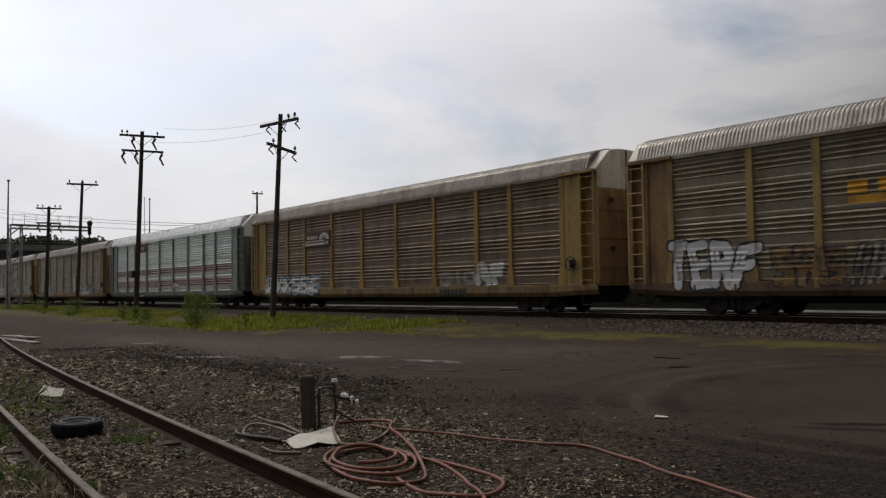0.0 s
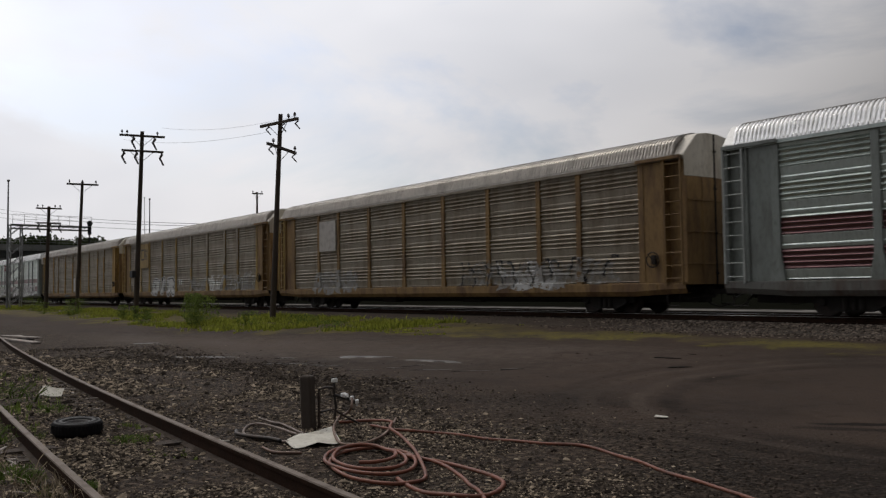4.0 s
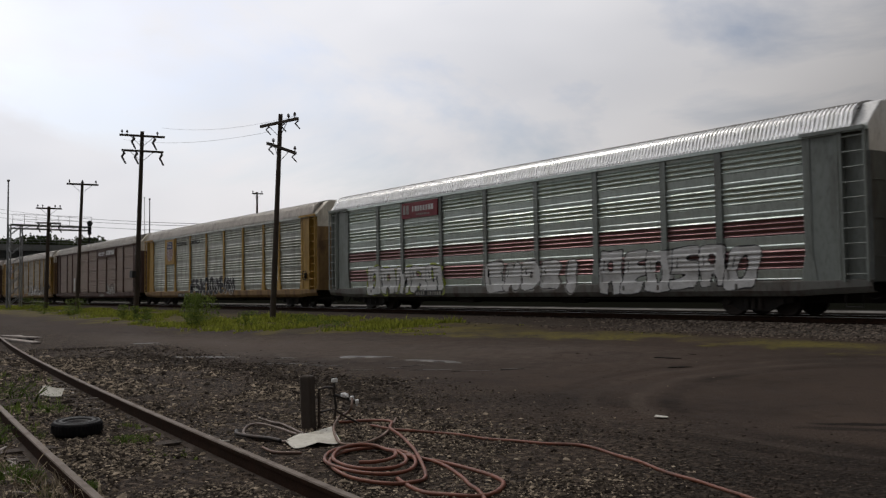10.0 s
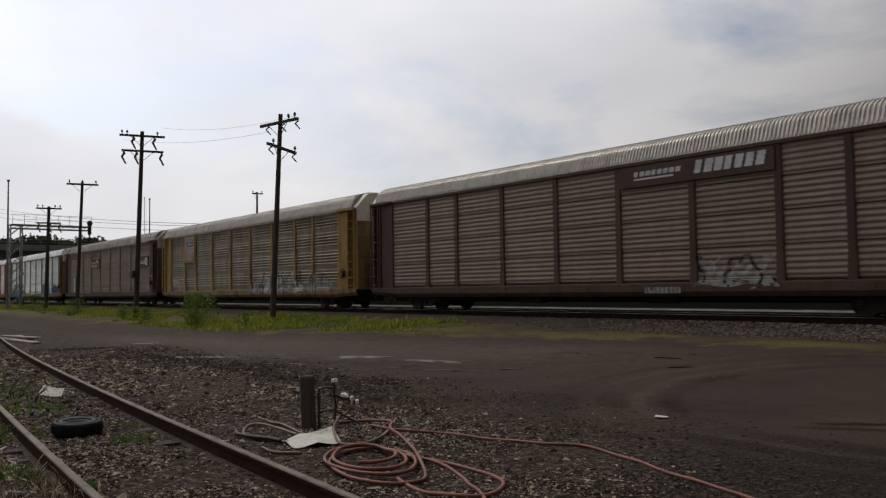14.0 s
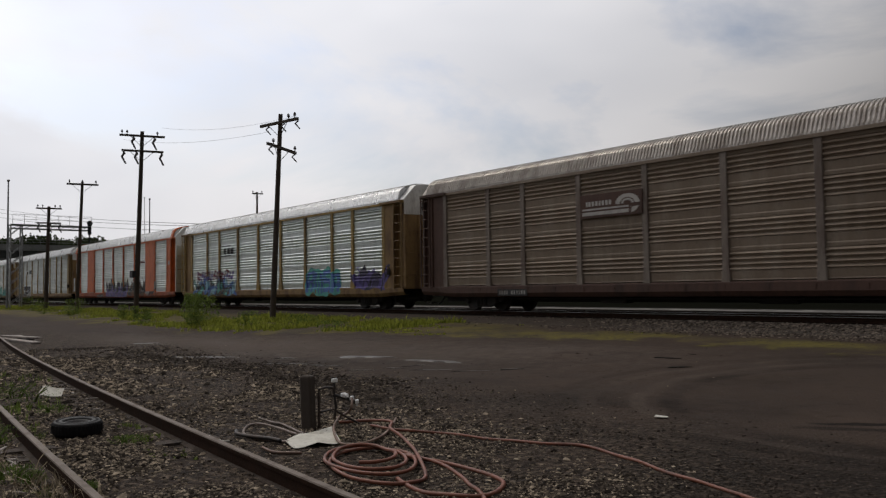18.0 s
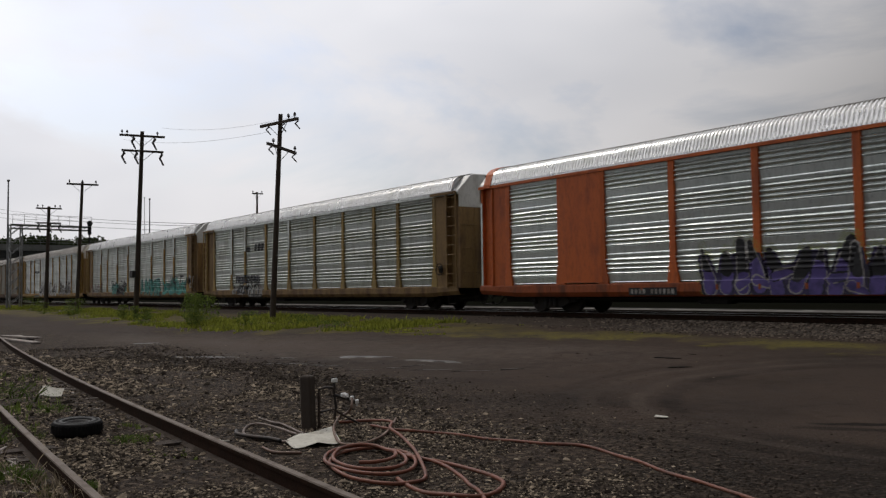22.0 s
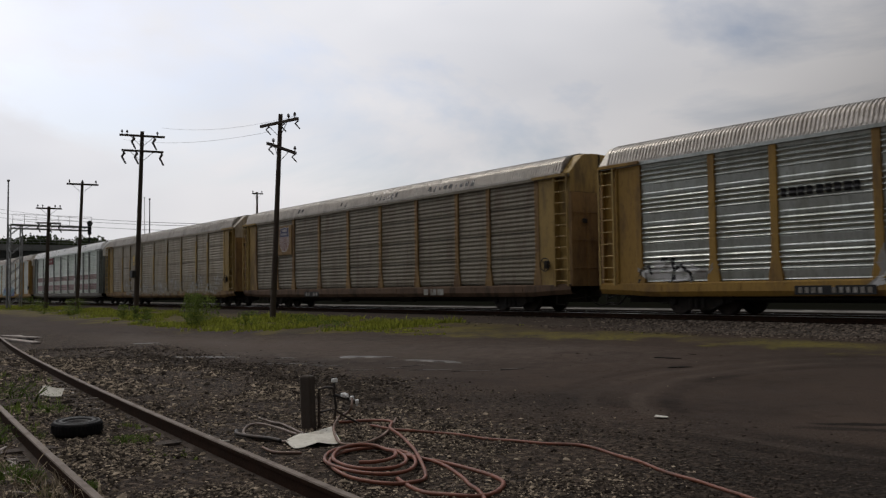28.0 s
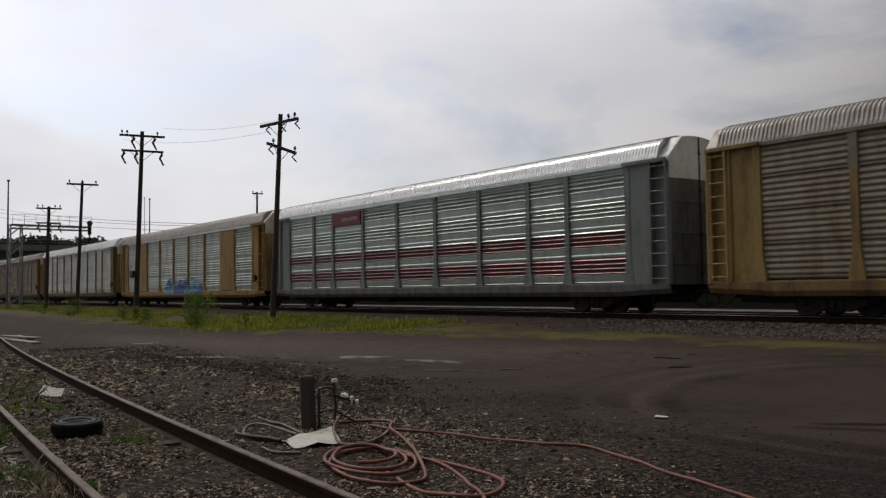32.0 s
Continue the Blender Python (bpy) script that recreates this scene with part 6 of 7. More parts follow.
for cx, cy, r, k, h in ((-8.6, 1.45, 0.3, 10, 0.12), (-10.4, 1.75, 0.4, 12, 0.14), (-12.6, 2.15, 0.6, 14, 0.16), (-9.5, 2.95, 0.3, 14, 0.08), (-9.6, 3.25, 0.2, 8, 0.08), (-12.8, 2.7, 0.5, 16, 0.10),
                        (-7.4, 1.6, 0.3, 8, 0.08), (-10.6, 3.3, 0.3, 10, 0.07), (-16, 2.6, 0.9, 20, 0.16), (-8.4, 3.1, 0.4, 10, 0.06), (-10.9, 2.3, 0.5, 10, 0.08), (-7.6, 4.5, 0.4, 12, 0.04), (-18, 3.2, 1.0, 20, 0.14)):
    for _ in range(k):
        x, y = rng.gauss(cx, r * 0.55), rng.gauss(cy, r * 0.4)
        tufts.append((x, y, ground_z(x, y) - 0.01, h * rng.uniform(0.5, 1.1), 9))
blades("siding_grass", tufts, WEED, "small green tufts between the siding rails", 0.8, 0.005)
tufts = [(rng.gauss(-7.4, 0.7), rng.gauss(1.62, 0.16), -0.73, rng.uniform(0.06, 0.2), 3) for _ in range(70)]
blades("dry_stalks", tufts, DRY, "pale dry stalks against the rail", 1.9, 0.005)


def leafy(name, spot, h, r, n, leaf, material, label, category):
    """A bushy weed: stems and many small leaves, thinner towards the top."""
    thing = new(name)
    thing.location = spot
    tagged(thing, label, category)
    for i in range(5):
        a = rng.uniform(0, 6.28)
        st = Shape().tube([(0.06 * math.cos(a), 0.06 * math.sin(a), -0.05), (r * 0.4 * math.cos(a), r * 0.4 * math.sin(a), h * 0.5), (r * 0.7 * math.cos(a + 0.4), r * 0.7 * math.sin(a + 0.4), h * rng.uniform(0.75, 1.0))], [0.016, 0.011, 0.004], 5)
        part("stem", st, material, thing)
    verts, faces = [], []
    for _ in range(n):
        u = rng.random()
        z = h * (0.05 + 0.95 * u)
        q = r * (0.55 + 0.75 * math.sin(min(1.0, u * 1.25) * 2.6)) * math.sqrt(rng.random())
        a = rng.uniform(0, 6.28)
        c = Vector((q * math.cos(a), q * math.sin(a), z))
        m = Euler((rng.uniform(-1.2, 1.2), rng.uniform(-1.2, 1.2), rng.uniform(0, 6.28))).to_matrix()
        s = leaf * rng.uniform(0.6, 1.4)
        b = len(verts)
        verts += [tuple(c + m @ Vector(v)) for v in ((-s, 0, 0), (0, -s * 0.35, 0), (s, 0, s * 0.2), (0, s * 0.35, 0))]
        faces.append((b, b + 1, b + 2, b + 3))
    me = bpy.data.meshes.new("leaves")
    me.from_pydata(verts, [], faces)
    me.materials.append(material)
    o = new("leaves", me)
    o.parent = thing
    return thing


for x, y, h, r, n in ((-34.5, 13.4, 1.45, 0.42, 900), (-36.5, 14.5, 1.35, 0.75, 900), (-46, 14.6, 0.75, 0.3, 300), (-47.5, 14.4, 0.8, 0.3, 300), (-44.5, 14.7, 0.7, 0.25, 220), (-33, 15.2, 0.6, 0.5, 260), (-62, 15.5, 1.1, 0.7, 400),
                      (-30.5, 16.5, 0.45, 0.6, 260), (-58, 14.2, 0.7, 0.5, 260), (-66, 14.3, 0.9, 0.6, 260), (-78, 16, 1.3, 0.8, 300), (-26, 15.3, 0.35, 0.5, 200), (-40.5, 13.2, 0.5, 0.5, 220)):
    leafy("weed", (x, y, ground_z(x, y) - 0.02), h, r, n, 0.06, WEED, "tall leafy green weed in the grass strip", "weed")
for x, y, h, r in ((-8.15, 1.50, 0.17, 0.22), (-8.0, 1.66, 0.13, 0.10), (-10.3, 1.70, 0.22, 0.26), (-10.9, 1.72, 0.20, 0.22), (-13.6, 2.75, 0.26, 0.36), (-14.6, 2.75, 0.24, 0.34), (-9.35, 2.9, 0.10, 0.16), (-12.1, 2.75, 0.12, 0.2), (-7.35, 1.95, 0.10, 0.08)):
    leafy("weed", (x, y, ground_z(x, y) - 0.02), h, r, 420, 0.013, SMALL_WEED, "small green weed beside the siding rail", "weed")

# ---- utility poles ----
POLE = surface("weathered_pole_timber", (0.075, 0.058, 0.045), (0.045, 0.035, 0.028), (0.11, 0.09, 0.075), 0.9, 0, 2.0, 30, 0.4, 40, (3, 3, 0.3))
INSUL = surface("glazed_insulator", (0.11, 0.10, 0.10), (0.07, 0.06, 0.06), rough=0.35)
GALV = surface("galvanised_steel", (0.30, 0.31, 0.31), (0.20, 0.20, 0.20), rough=0.55, metal=0.5, scale=4)
WIRE = surface("aged_wire", (0.05, 0.05, 0.055), rough=0.6, metal=0.3, bump=0)


BRIGHT_PLATE = surface("white_marker_paint", (0.62, 0.62, 0.60), (0.45, 0.44, 0.42), rough=0.6)


def utility_pole(foot, top, r, arms, label, drop=1.0):
    """arms: (height, half length left, half length right, heading in degrees, insulators upright, insulators hanging)."""
    pole = new("utility_pole")
    pole.location = foot
    tagged(pole, label, "utility pole", "poles along the line")
    d = Vector(top) - Vector(foot)
    part("shaft", Shape().tube([d * u for u in (-0.02, 0.25, 0.5, 0.75, 1.0)], [r, r * 0.92, r * 0.84, r * 0.76, r * 0.68], 12), POLE, pole)
    for z, a, b, head, ups, downs in arms:
        c = d * (z / d.z)
        u = Vector((math.cos(radians(head)), math.sin(radians(head)), 0))
        w = Vector((-u.y, u.x, 0))
        c = c - w * (r * 0.75 + 0.05)
        turn = Matrix.Rotation(radians(head), 3, "Z")
        arm = part("crossarm", Shape().box(tuple(c + u * (b - a) / 2), (a + b, 0.10, 0.13), turn, 0.012), POLE, pole)
        for sg, e in ((-1, a), (1, b)):
            if e > 0.5:
                part("arm_brace", Shape().tube([c + u * sg * min(0.75, e * 0.7), d * ((z - 0.65) / d.z)], 0.018, 5), GALV, pole)
        for q in ups:
            s = Shape().lathe([(0.0, 0.0), (0.025, 0.0), (0.025, 0.1), (0.07, 0.12), (0.075, 0.16), (0.05, 0.19), (0.06, 0.22), (0.03, 0.27), (0.0, 0.28)], 10, "z", tuple(c + u * q + Vector((0, 0, 0.06))))
            part("insulator", s, INSUL, arm)
        for q in downs:
            e = c + u * q
            s = Shape().tube([e, e + Vector((0.05, 0.05, -0.18 * drop)), e + Vector((-0.05, -0.06, -0.4 * drop)), e + Vector((0.02, 0.16, -0.85 * drop))], [0.03 * drop, 0.09 * drop, 0.075 * drop, 0.05 * drop], 8)
            part("cutout", s, INSUL, arm)
    return pole


BLACK_BOX = surface("dark_meter_paint", (0.03, 0.03, 0.032), (0.05, 0.048, 0.045), rough=0.6)
POLE_A = ((-36.3, 18.0, ground_z(-36.3, 18)), (-35.4, 18.0, 9.36))
POLE_B = ((-53.5, 17.0, ground_z(-53.5, 17)), (-52.4, 17.0, 11.15))
POLE_C = ((-67.6, 17.0, ground_z(-67.6, 17)), (-66.3, 17.0, 9.5))
POLE_D = ((-80.4, 17.6, ground_z(-80.4, 17.6)), (-79.6, 17.6, 8.8))
utility_pole(*POLE_A, 0.145, [(9.35, 1.3, 1.5, 12, (0.8, 1.25), (-0.75, 0.4, 1.4)), (8.15, 1.5, 1.45, 126, (-0.9, 1.35), (1.2, -1.2)), ], "dark timber utility pole with two crossed arms", 0.55)
pb = utility_pole(*POLE_B, 0.17, [(11.3, 1.35, 1.35, 76, (-1.2, -0.9, 0.9), (-0.55, 0.7)), (10.35, 1.2, 1.3, 76, (), (-1.1, -0.35, 1.15))], "tall dark utility pole with fuse cutouts on two arms")
part("meter_box", Shape().box((0.15, -0.25, 2.6), (0.55, 0.25, 0.45), cut=0.04), BLACK_BOX, pb)
pc = utility_pole(*POLE_C, 0.15, [(9.75, 1.1, 1.15, 78, (-0.9, 0.0, 0.95), ())], "dark utility pole with one crossarm")
part("sign_plate", Shape().box((0.16, -0.22, 2.1), (0.30, 0.05, 1.0), cut=0.01), BRIGHT_PLATE, pc, "narrow white marker plate")
utility_pole(*POLE_D, 0.19, [(9.05, 1.05, 1.05, 78, (-0.9, -0.5, 0.5, 0.9), ()), (7.75, 0.95, 1.0, 78, (), (-0.8, 0.1, 0.9))], "dark utility pole with transformers' cutouts")
utility_pole((-84.4, 40.0, 1.2), (-84.4, 40.0, 12.0), 0.15, [(10.6, 0.6, 0.6, 78, (-0.5, 0.5), ())], "distant utility pole behind the tracks")


def mast(foot, h, r, label, lean=0.0):
    m = new("steel_mast")
    m.location = foot
    tagged(m, label, "mast")
    part("tube", Shape().tube([(0, 0, -0.1), (lean * 0.5, 0, h * 0.5), (lean, 0, h)], [r, r * 0.9, r * 0.6], 8), GALV, m)
    part("cap", Shape().lathe([(0, 0.12), (r * 1.3, 0.06), (r * 1.3, -0.1), (r * 0.7, -0.14)], 8, "z", (lean, 0, h)), GALV, m)
    return m


mast((-119.9, 40, 1.2), 13.4, 0.12, "thin grey steel mast behind the tracks")
mast((-121.6, 40, 1.2), 13.8, 0.06, "thin leaning aerial mast behind the tracks", -0.6)
mast((-94.6, 17.0, -0.5), 13.3, 0.11, "tall thin galvanised pole beside the signal gantry")


def wire(a, b, sag, r=0.012, label="thin slack overhead wire"):
    a, b = Vector(a), Vector(b)
    pts = [a.lerp(b, i / 14) - Vector((0, 0, sag * 4 * (i / 14) * (1 - i / 14))) for i in range(15)]
    tagged(part("overhead_wire", Shape().tube(pts, r, 4), WIRE), label, "wire", "overhead wires")


for da, db in (((-0.4, 1.0, 0.1), (0.3, 1.15, 0.3)), ((0.4, -0.8, -1.0), (-0.2, -1.1, -0.6))):
    wire(Vector(POLE_A[1]) + Vector(da), Vector(POLE_B[1]) + Vector(db), 0.35, 0.006)
for z0, z1 in ((24.6, 8.4), (23.6, 8.2), (22.3, 7.6)):
    wire((-252, 43.0, z0), (-84.4, 43.0, z1), 0.9, 0.034, "long overhead wire behind the tracks")

# ---- signal gantry ----
GANTRY = surface("grey_gantry_steel", (0.36, 0.37, 0.37), (0.24, 0.24, 0.235), rough=0.6, metal=0.3, scale=3)
BLACK = surface("black_signal_paint", (0.015, 0.015, 0.016), (0.03, 0.03, 0.03), rough=0.6)
gantry = new("signal_gantry")
gantry.location = (-95.0, 17.8, -0.5)
tagged(gantry, "grey lattice cantilever signal gantry over the main line", "signal gantry")
for dx in (-0.55, 0.55):
    for dy in (-0.55, 0.55):
        part("tower_leg", Shape().box((dx, dy, 4.4), (0.12, 0.12, 8.8), cut=0.01), GANTRY, gantry)
for i in range(8):
    z = 0.4 + i * 1.03
    for sgn in (-1, 1):
        part("lattice_bar", Shape().tube([(sgn * 0.55, -0.55, z), (sgn * 0.55, 0.55, z + 1.0)], 0.035, 5), GANTRY, gantry)
        part("lattice_bar", Shape().tube([(-0.55 * sgn, sgn * 0.55, z), (0.55 * sgn, sgn * 0.55, z + 1.0)], 0.035, 5), GANTRY, gantry)
for dz in (8.35, 8.7):
    for dx in (-0.5, 0.5):
        part("truss_chord", Shape().box((dx, 3.3, dz), (0.1, 7.8, 0.1), cut=0.01), GANTRY, gantry)
for i in range(7):
    y = -0.5 + i * 1.1
    for dx in (-0.5, 0.5):
        part("truss_web", Shape().tube([(dx, y, 8.35), (dx, y + 1.1, 8.7), (dx, y + 1.1, 8.35)], 0.022, 5), GANTRY, gantry)
part("walkway", Shape().box((0.9, 3.3, 8.72), (0.7, 7.8, 0.05)), GANTRY, gantry)
s = Shape()
for i in range(8):
    s.tube([(1.2, -0.5 + i * 1.1, 8.7), (1.2, -0.5 + i * 1.1, 9.75)], 0.022, 5)
for z in (9.25, 9.75):
    s.tube([(1.2, -0.5, z), (1.2, 7.2, z)], 0.022, 5)
part("handrail", s, GANTRY, gantry)
sig = part("signal_head", Shape().box((0.9, 7.1, 8.45), (0.12, 0.40, 1.2), cut=0.05).lathe([(0.0, 0), (0.3, 0), (0.3, 0.06), (0, 0.06)], 16, "x", (0.95, 7.1, 9.1)), BLACK, gantry, "black signal head with round hoods")
for z in (8.05, 8.45, 8.85):
    part("signal_hood", Shape().lathe([(0.13, 0.0), (0.13, 0.3), (0.115, 0.3), (0.115, 0.0)], 12, "x", (0.96, 7.1, z)), BLACK, sig)
part("signal_post", Shape().tube([(0.9, 7.1, 6.9), (0.9, 7.1, 7.9)], 0.08, 8), BLACK, gantry)

# ---- road bridge and the wood behind it ----
CONC = surface("aged_concrete", (0.27, 0.275, 0.255), (0.19, 0.185, 0.17), rough=0.9, scale=0.4, fine=6)
# girder colour is lifted to include the haze at that distance
GIRD = surface("dark_bridge_steel", (0.11, 0.12, 0.11), (0.08, 0.08, 0.075), rough=0.75, scale=0.6, fine=5)
bridge = new("road_bridge")
bridge.location = (-212, 0, 0)
tagged(bridge, "dark steel girder road bridge over the tracks", "bridge")
part("deck", Shape().box((0, 15, 11.3), (11, 120, 0.5), cut=0.05), CONC, bridge)
for x in (-4.5, -1.5, 1.5, 4.5):
    part("girder", Shape().box((x, 15, 10.2), (0.4, 118, 1.7), cut=0.04), GIRD, bridge)
for x in (-5.3, 5.3):
    part("parapet", Shape().box((x, 15, 12.0), (0.3, 120, 0.9), cut=0.05), CONC, bridge)
for y in (-45, 4, 36):
    part("pier", Shape().box((0, y, 4.4), (9, 1.6, 10.4), cut=0.1), CONC, bridge)
s = Shape()
for i in range(30):
    s.tube([(5.3, -44 + i * 4, 12.4), (5.3, -44 + i * 4, 13.6)], 0.04, 5)
for z in (13.0, 13.6):
    s.tube([(5.3, -44, z), (5.3, 74, z)], 0.035, 5)
part("railing", s, GANTRY, bridge)
part("abutment", Shape().box((0, 78, 5.4), (13, 10, 12.2), cut=0.2), CONC, bridge)

BARK = surface("dark_bark", (0.05, 0.04, 0.03), (0.03, 0.025, 0.02), rough=0.95, scale=2)


def tree(h, r, seed):
    g = random.Random(seed)
    t = new("tree")
    tagged(t, "dark green leafy tree far behind the tracks", "tree", "trees behind the bridge")
    s = Shape().tube([(0, 0, -0.3), (0.05, 0, h * 0.25), (0.1, 0.1, h * 0.6), (0.1, 0, h * 0.85)], [0.35, 0.26, 0.15, 0.05], 9)
    clumps = []
    for i in range(13):
        a, z = g.uniform(0, 6.28), h * g.uniform(0.25, 0.7)
        e = Vector((r * 0.7 * math.cos(a), r * 0.7 * math.sin(a), z + h * g.uniform(0.08, 0.22)))
        s.tube([(0.06, 0.03, z), tuple(e * 0.5 + Vector((0, 0, z * 0.45))), tuple(e)], [0.1, 0.06, 0.02], 6)
        clumps.append((e, r * g.uniform(0.35, 0.55)))
    clumps += [(Vector((g.uniform(-0.4, 0.4) * r, g.uniform(-0.4, 0.4) * r, h * g.uniform(0.6, 0.95))), r * g.uniform(0.35, 0.5)) for _ in range(8)]
    part("trunk", s, BARK, t)
    verts, faces = [], []
    for c, q in clumps:
        for _ in range(150):
            v = Vector((g.gauss(0, 1), g.gauss(0, 1), g.gauss(0, 0.8))).normalized() * q * g.random() ** 0.4
            m = Euler((g.uniform(-1.5, 1.5), g.uniform(-1.5, 1.5), g.uniform(0, 6.28))).to_matrix()
            w = 0.36 * g.uniform(0.6, 1.4)
            b = len(verts)
            verts += [tuple(c + v + m @ Vector(k)) for k in ((-w, -w * 0.5, 0), (w, -w * 0.6, 0.1), (w * 0.8, w * 0.6, 0), (-w * 0.7, w * 0.5, 0.08))]
            faces.append((b, b + 1, b + 2, b + 3))
    me = bpy.data.meshes.new("crown")
    me.from_pydata(verts, [], faces)
    me.materials.append(TREE_LEAF)
    o = new("crown", me)
    o.parent = t
    return t


TREES = [tree(15.0, 5.6, 3), tree(13.8, 6.0, 8)]
places = []
for i in range(34):
    x = -236 - 6 * rng.random() - 18 * (i % 3)
    places.append((x, 36 + i * 2.3 + rng.uniform(-1, 1), 1.1))
for i in range(12):
    places.append((-226 + 13 * i + rng.uniform(-3, 3), 92 + rng.uniform(-4, 4), 1.1))
for i, (x, y, z) in enumerate(places):
    m = pose(x, y, z, 0, 0, rng.uniform(0, 360))
    if i < 2:
        TREES[i].matrix_basis = m
    else:
        copy_thing(TREES[i % 2], m)

# ---- puddles ----
WATER = bpy.data.materials.new("muddy_water")
WATER.use_nodes = True
_w = WATER.node_tree.nodes["Principled BSDF"]
_w.inputs["Base Color"].default_value = (0.035, 0.029, 0.023, 1)
_w.inputs["Roughness"].default_value = 0.45
_w.inputs["Specular IOR Level"].default_value = 0.22
_t = node(WATER.node_tree.nodes, "ShaderNodeTexNoise", Scale=6.0, Detail=3.0)
_b = WATER.node_tree.nodes.new("ShaderNodeBump")
_b.inputs["Strength"].default_value = 0.12
WATER.node_tree.links.new(_t.outputs["Fac"], _b.inputs["Height"])
WATER.node_tree.links.new(_b.outputs["Normal"], _w.inputs["Normal"])


MUD = surface("black_wet_mud", (0.006, 0.005, 0.0045), (0.012, 0.010, 0.008), rough=0.85, scale=5, fine=30, spec=0.05)


def puddle(x, y, a, b, turn, seed, material=WATER, name="puddle", label="shallow muddy puddle in the dirt yard"):
    g = random.Random(seed)
    ph = [g.uniform(0, 6.28) for _ in range(4)]
    z = max(ground_z(x + a * 0.5 * math.cos(q), y + a * 0.5 * math.sin(q)) for q in (0, 1, 2, 3, 4, 5)) + 0.006
    c, s_ = math.cos(radians(turn)), math.sin(radians(turn))
    rows = []
    for f in (0.02, 0.6, 1.0):
        row = []
        for i in range(48):
            q = 2 * math.pi * i / 48
            k = f * (1 + 0.28 * math.sin(2 * q + ph[0]) + 0.2 * math.sin(5 * q + ph[1]) + 0.12 * math.sin(9 * q + ph[2]))
            u, v = a * k * math.cos(q), b * k * math.sin(q)
            row.append((x + u * c - v * s_, y + u * s_ + v * c, z - (0.05 if f == 1.0 else 0.0)))
        rows.append(row)
    tagged(part(name, Shape().quad_grid(rows, close_v=True), material), label, name.replace("_", " "), name + "s", "structure")


for x, y, a, b, turn, seed in ((-20.0, 8.0, 0.9, 0.25, 40, 1), (-16.6, 10.7, 0.9, 0.22, 25, 2), (-14.5, 11.1, 0.7, 0.2, 15, 3), (-27.0, 8.9, 0.5, 0.3, 55, 4), (-18.2, 9.4, 0.4, 0.1, 40, 5),
                               (-16.49, 8.83, 0.50, 0.06, 30, 10), (-15.70, 9.02, 0.45, 0.07, 35, 11), (-14.13, 9.79, 0.35, 0.06, 40, 12), (-13.15, 10.07, 0.50, 0.07, 45, 13), (-12.30, 10.41, 0.45, 0.06, 50, 14), (-11.89, 10.97, 0.30, 0.05, 55, 15), (-14.23, 9.02, 0.35, 0.05, 60, 16), (-17.11, 8.45, 0.40, 0.05, 65, 17), (-14.15, 10.31, 0.30, 0.04, 70, 18)):
    puddle(x, y, a, b, turn, seed)
for x, y, a, b, turn, seed in ((-10.38, 13.86, 0.4, 0.11, 2, 31), (-9.34, 12.83, 0.25, 0.11, 44, 32), (-10.39, 14.7, 0.13, 0.05, 8, 33)):
    puddle(x, y, a, b, turn, seed, MUD, "mud_patch", "patch of black wet mud in the dirt yard")

# ---- things lying in the yard ----
RUBBER = surface("old_tyre_rubber", (0.013, 0.013, 0.014), (0.03, 0.028, 0.026), rough=0.88, scale=5, fine=30, spec=0.12)
SCUFF = surface("scuffed_rubber", (0.10, 0.10, 0.098), (0.05, 0.05, 0.05), rough=0.8, spec=0.2)
tyre = new("tyre")
tyre.matrix_basis = pose(-10.28, 2.60, ground_z(-10.28, 2.60) - 0.005, 0, 3, 0) @ Matrix.Diagonal((1.0, 1.0, 1.12, 1.0))
tagged(tyre, "old black car tyre lying flat between the siding rails", "tyre")
part("carcass", Shape().lathe([(0.150, 0.04), (0.165, 0.012), (0.22, 0.004), (0.255, 0.025), (0.272, 0.05), (0.272, 0.130), (0.265, 0.146), (0.25, 0.152), (0.17, 0.146), (0.150, 0.128), (0.155, 0.10), (0.150, 0.04)], 40, "z"), RUBBER, tyre, smooth=True)
s = Shape()
for i in range(36):
    a = 2 * math.pi * i / 36
    s.box((0.273 * math.cos(a), 0.273 * math.sin(a), 0.09), (0.010, 0.030, 0.085), Matrix.Rotation(a, 3, "Z"), 0.003)
part("tread", s, RUBBER, tyre)
part("sidewall_ring", Shape().lathe([(0.158, 0.146), (0.163, 0.157), (0.198, 0.159), (0.204, 0.148)], 40, "z"), SCUFF, tyre)
part("sidewall_ring", Shape().lathe([(0.228, 0.148), (0.232, 0.158), (0.250, 0.157), (0.254, 0.150)], 40, "z"), SCUFF, tyre)
part("rim", Shape().lathe([(0.152, 0.13), (0.14, 0.142), (0.13, 0.13), (0.10, 0.10), (0.07, 0.10), (0.05, 0.118), (0.0, 0.118)], 32, "z"), surface("dark_steel_rim", (0.035, 0.035, 0.036), (0.06, 0.05, 0.045), rough=0.6, metal=0.3), tyre, smooth=True)

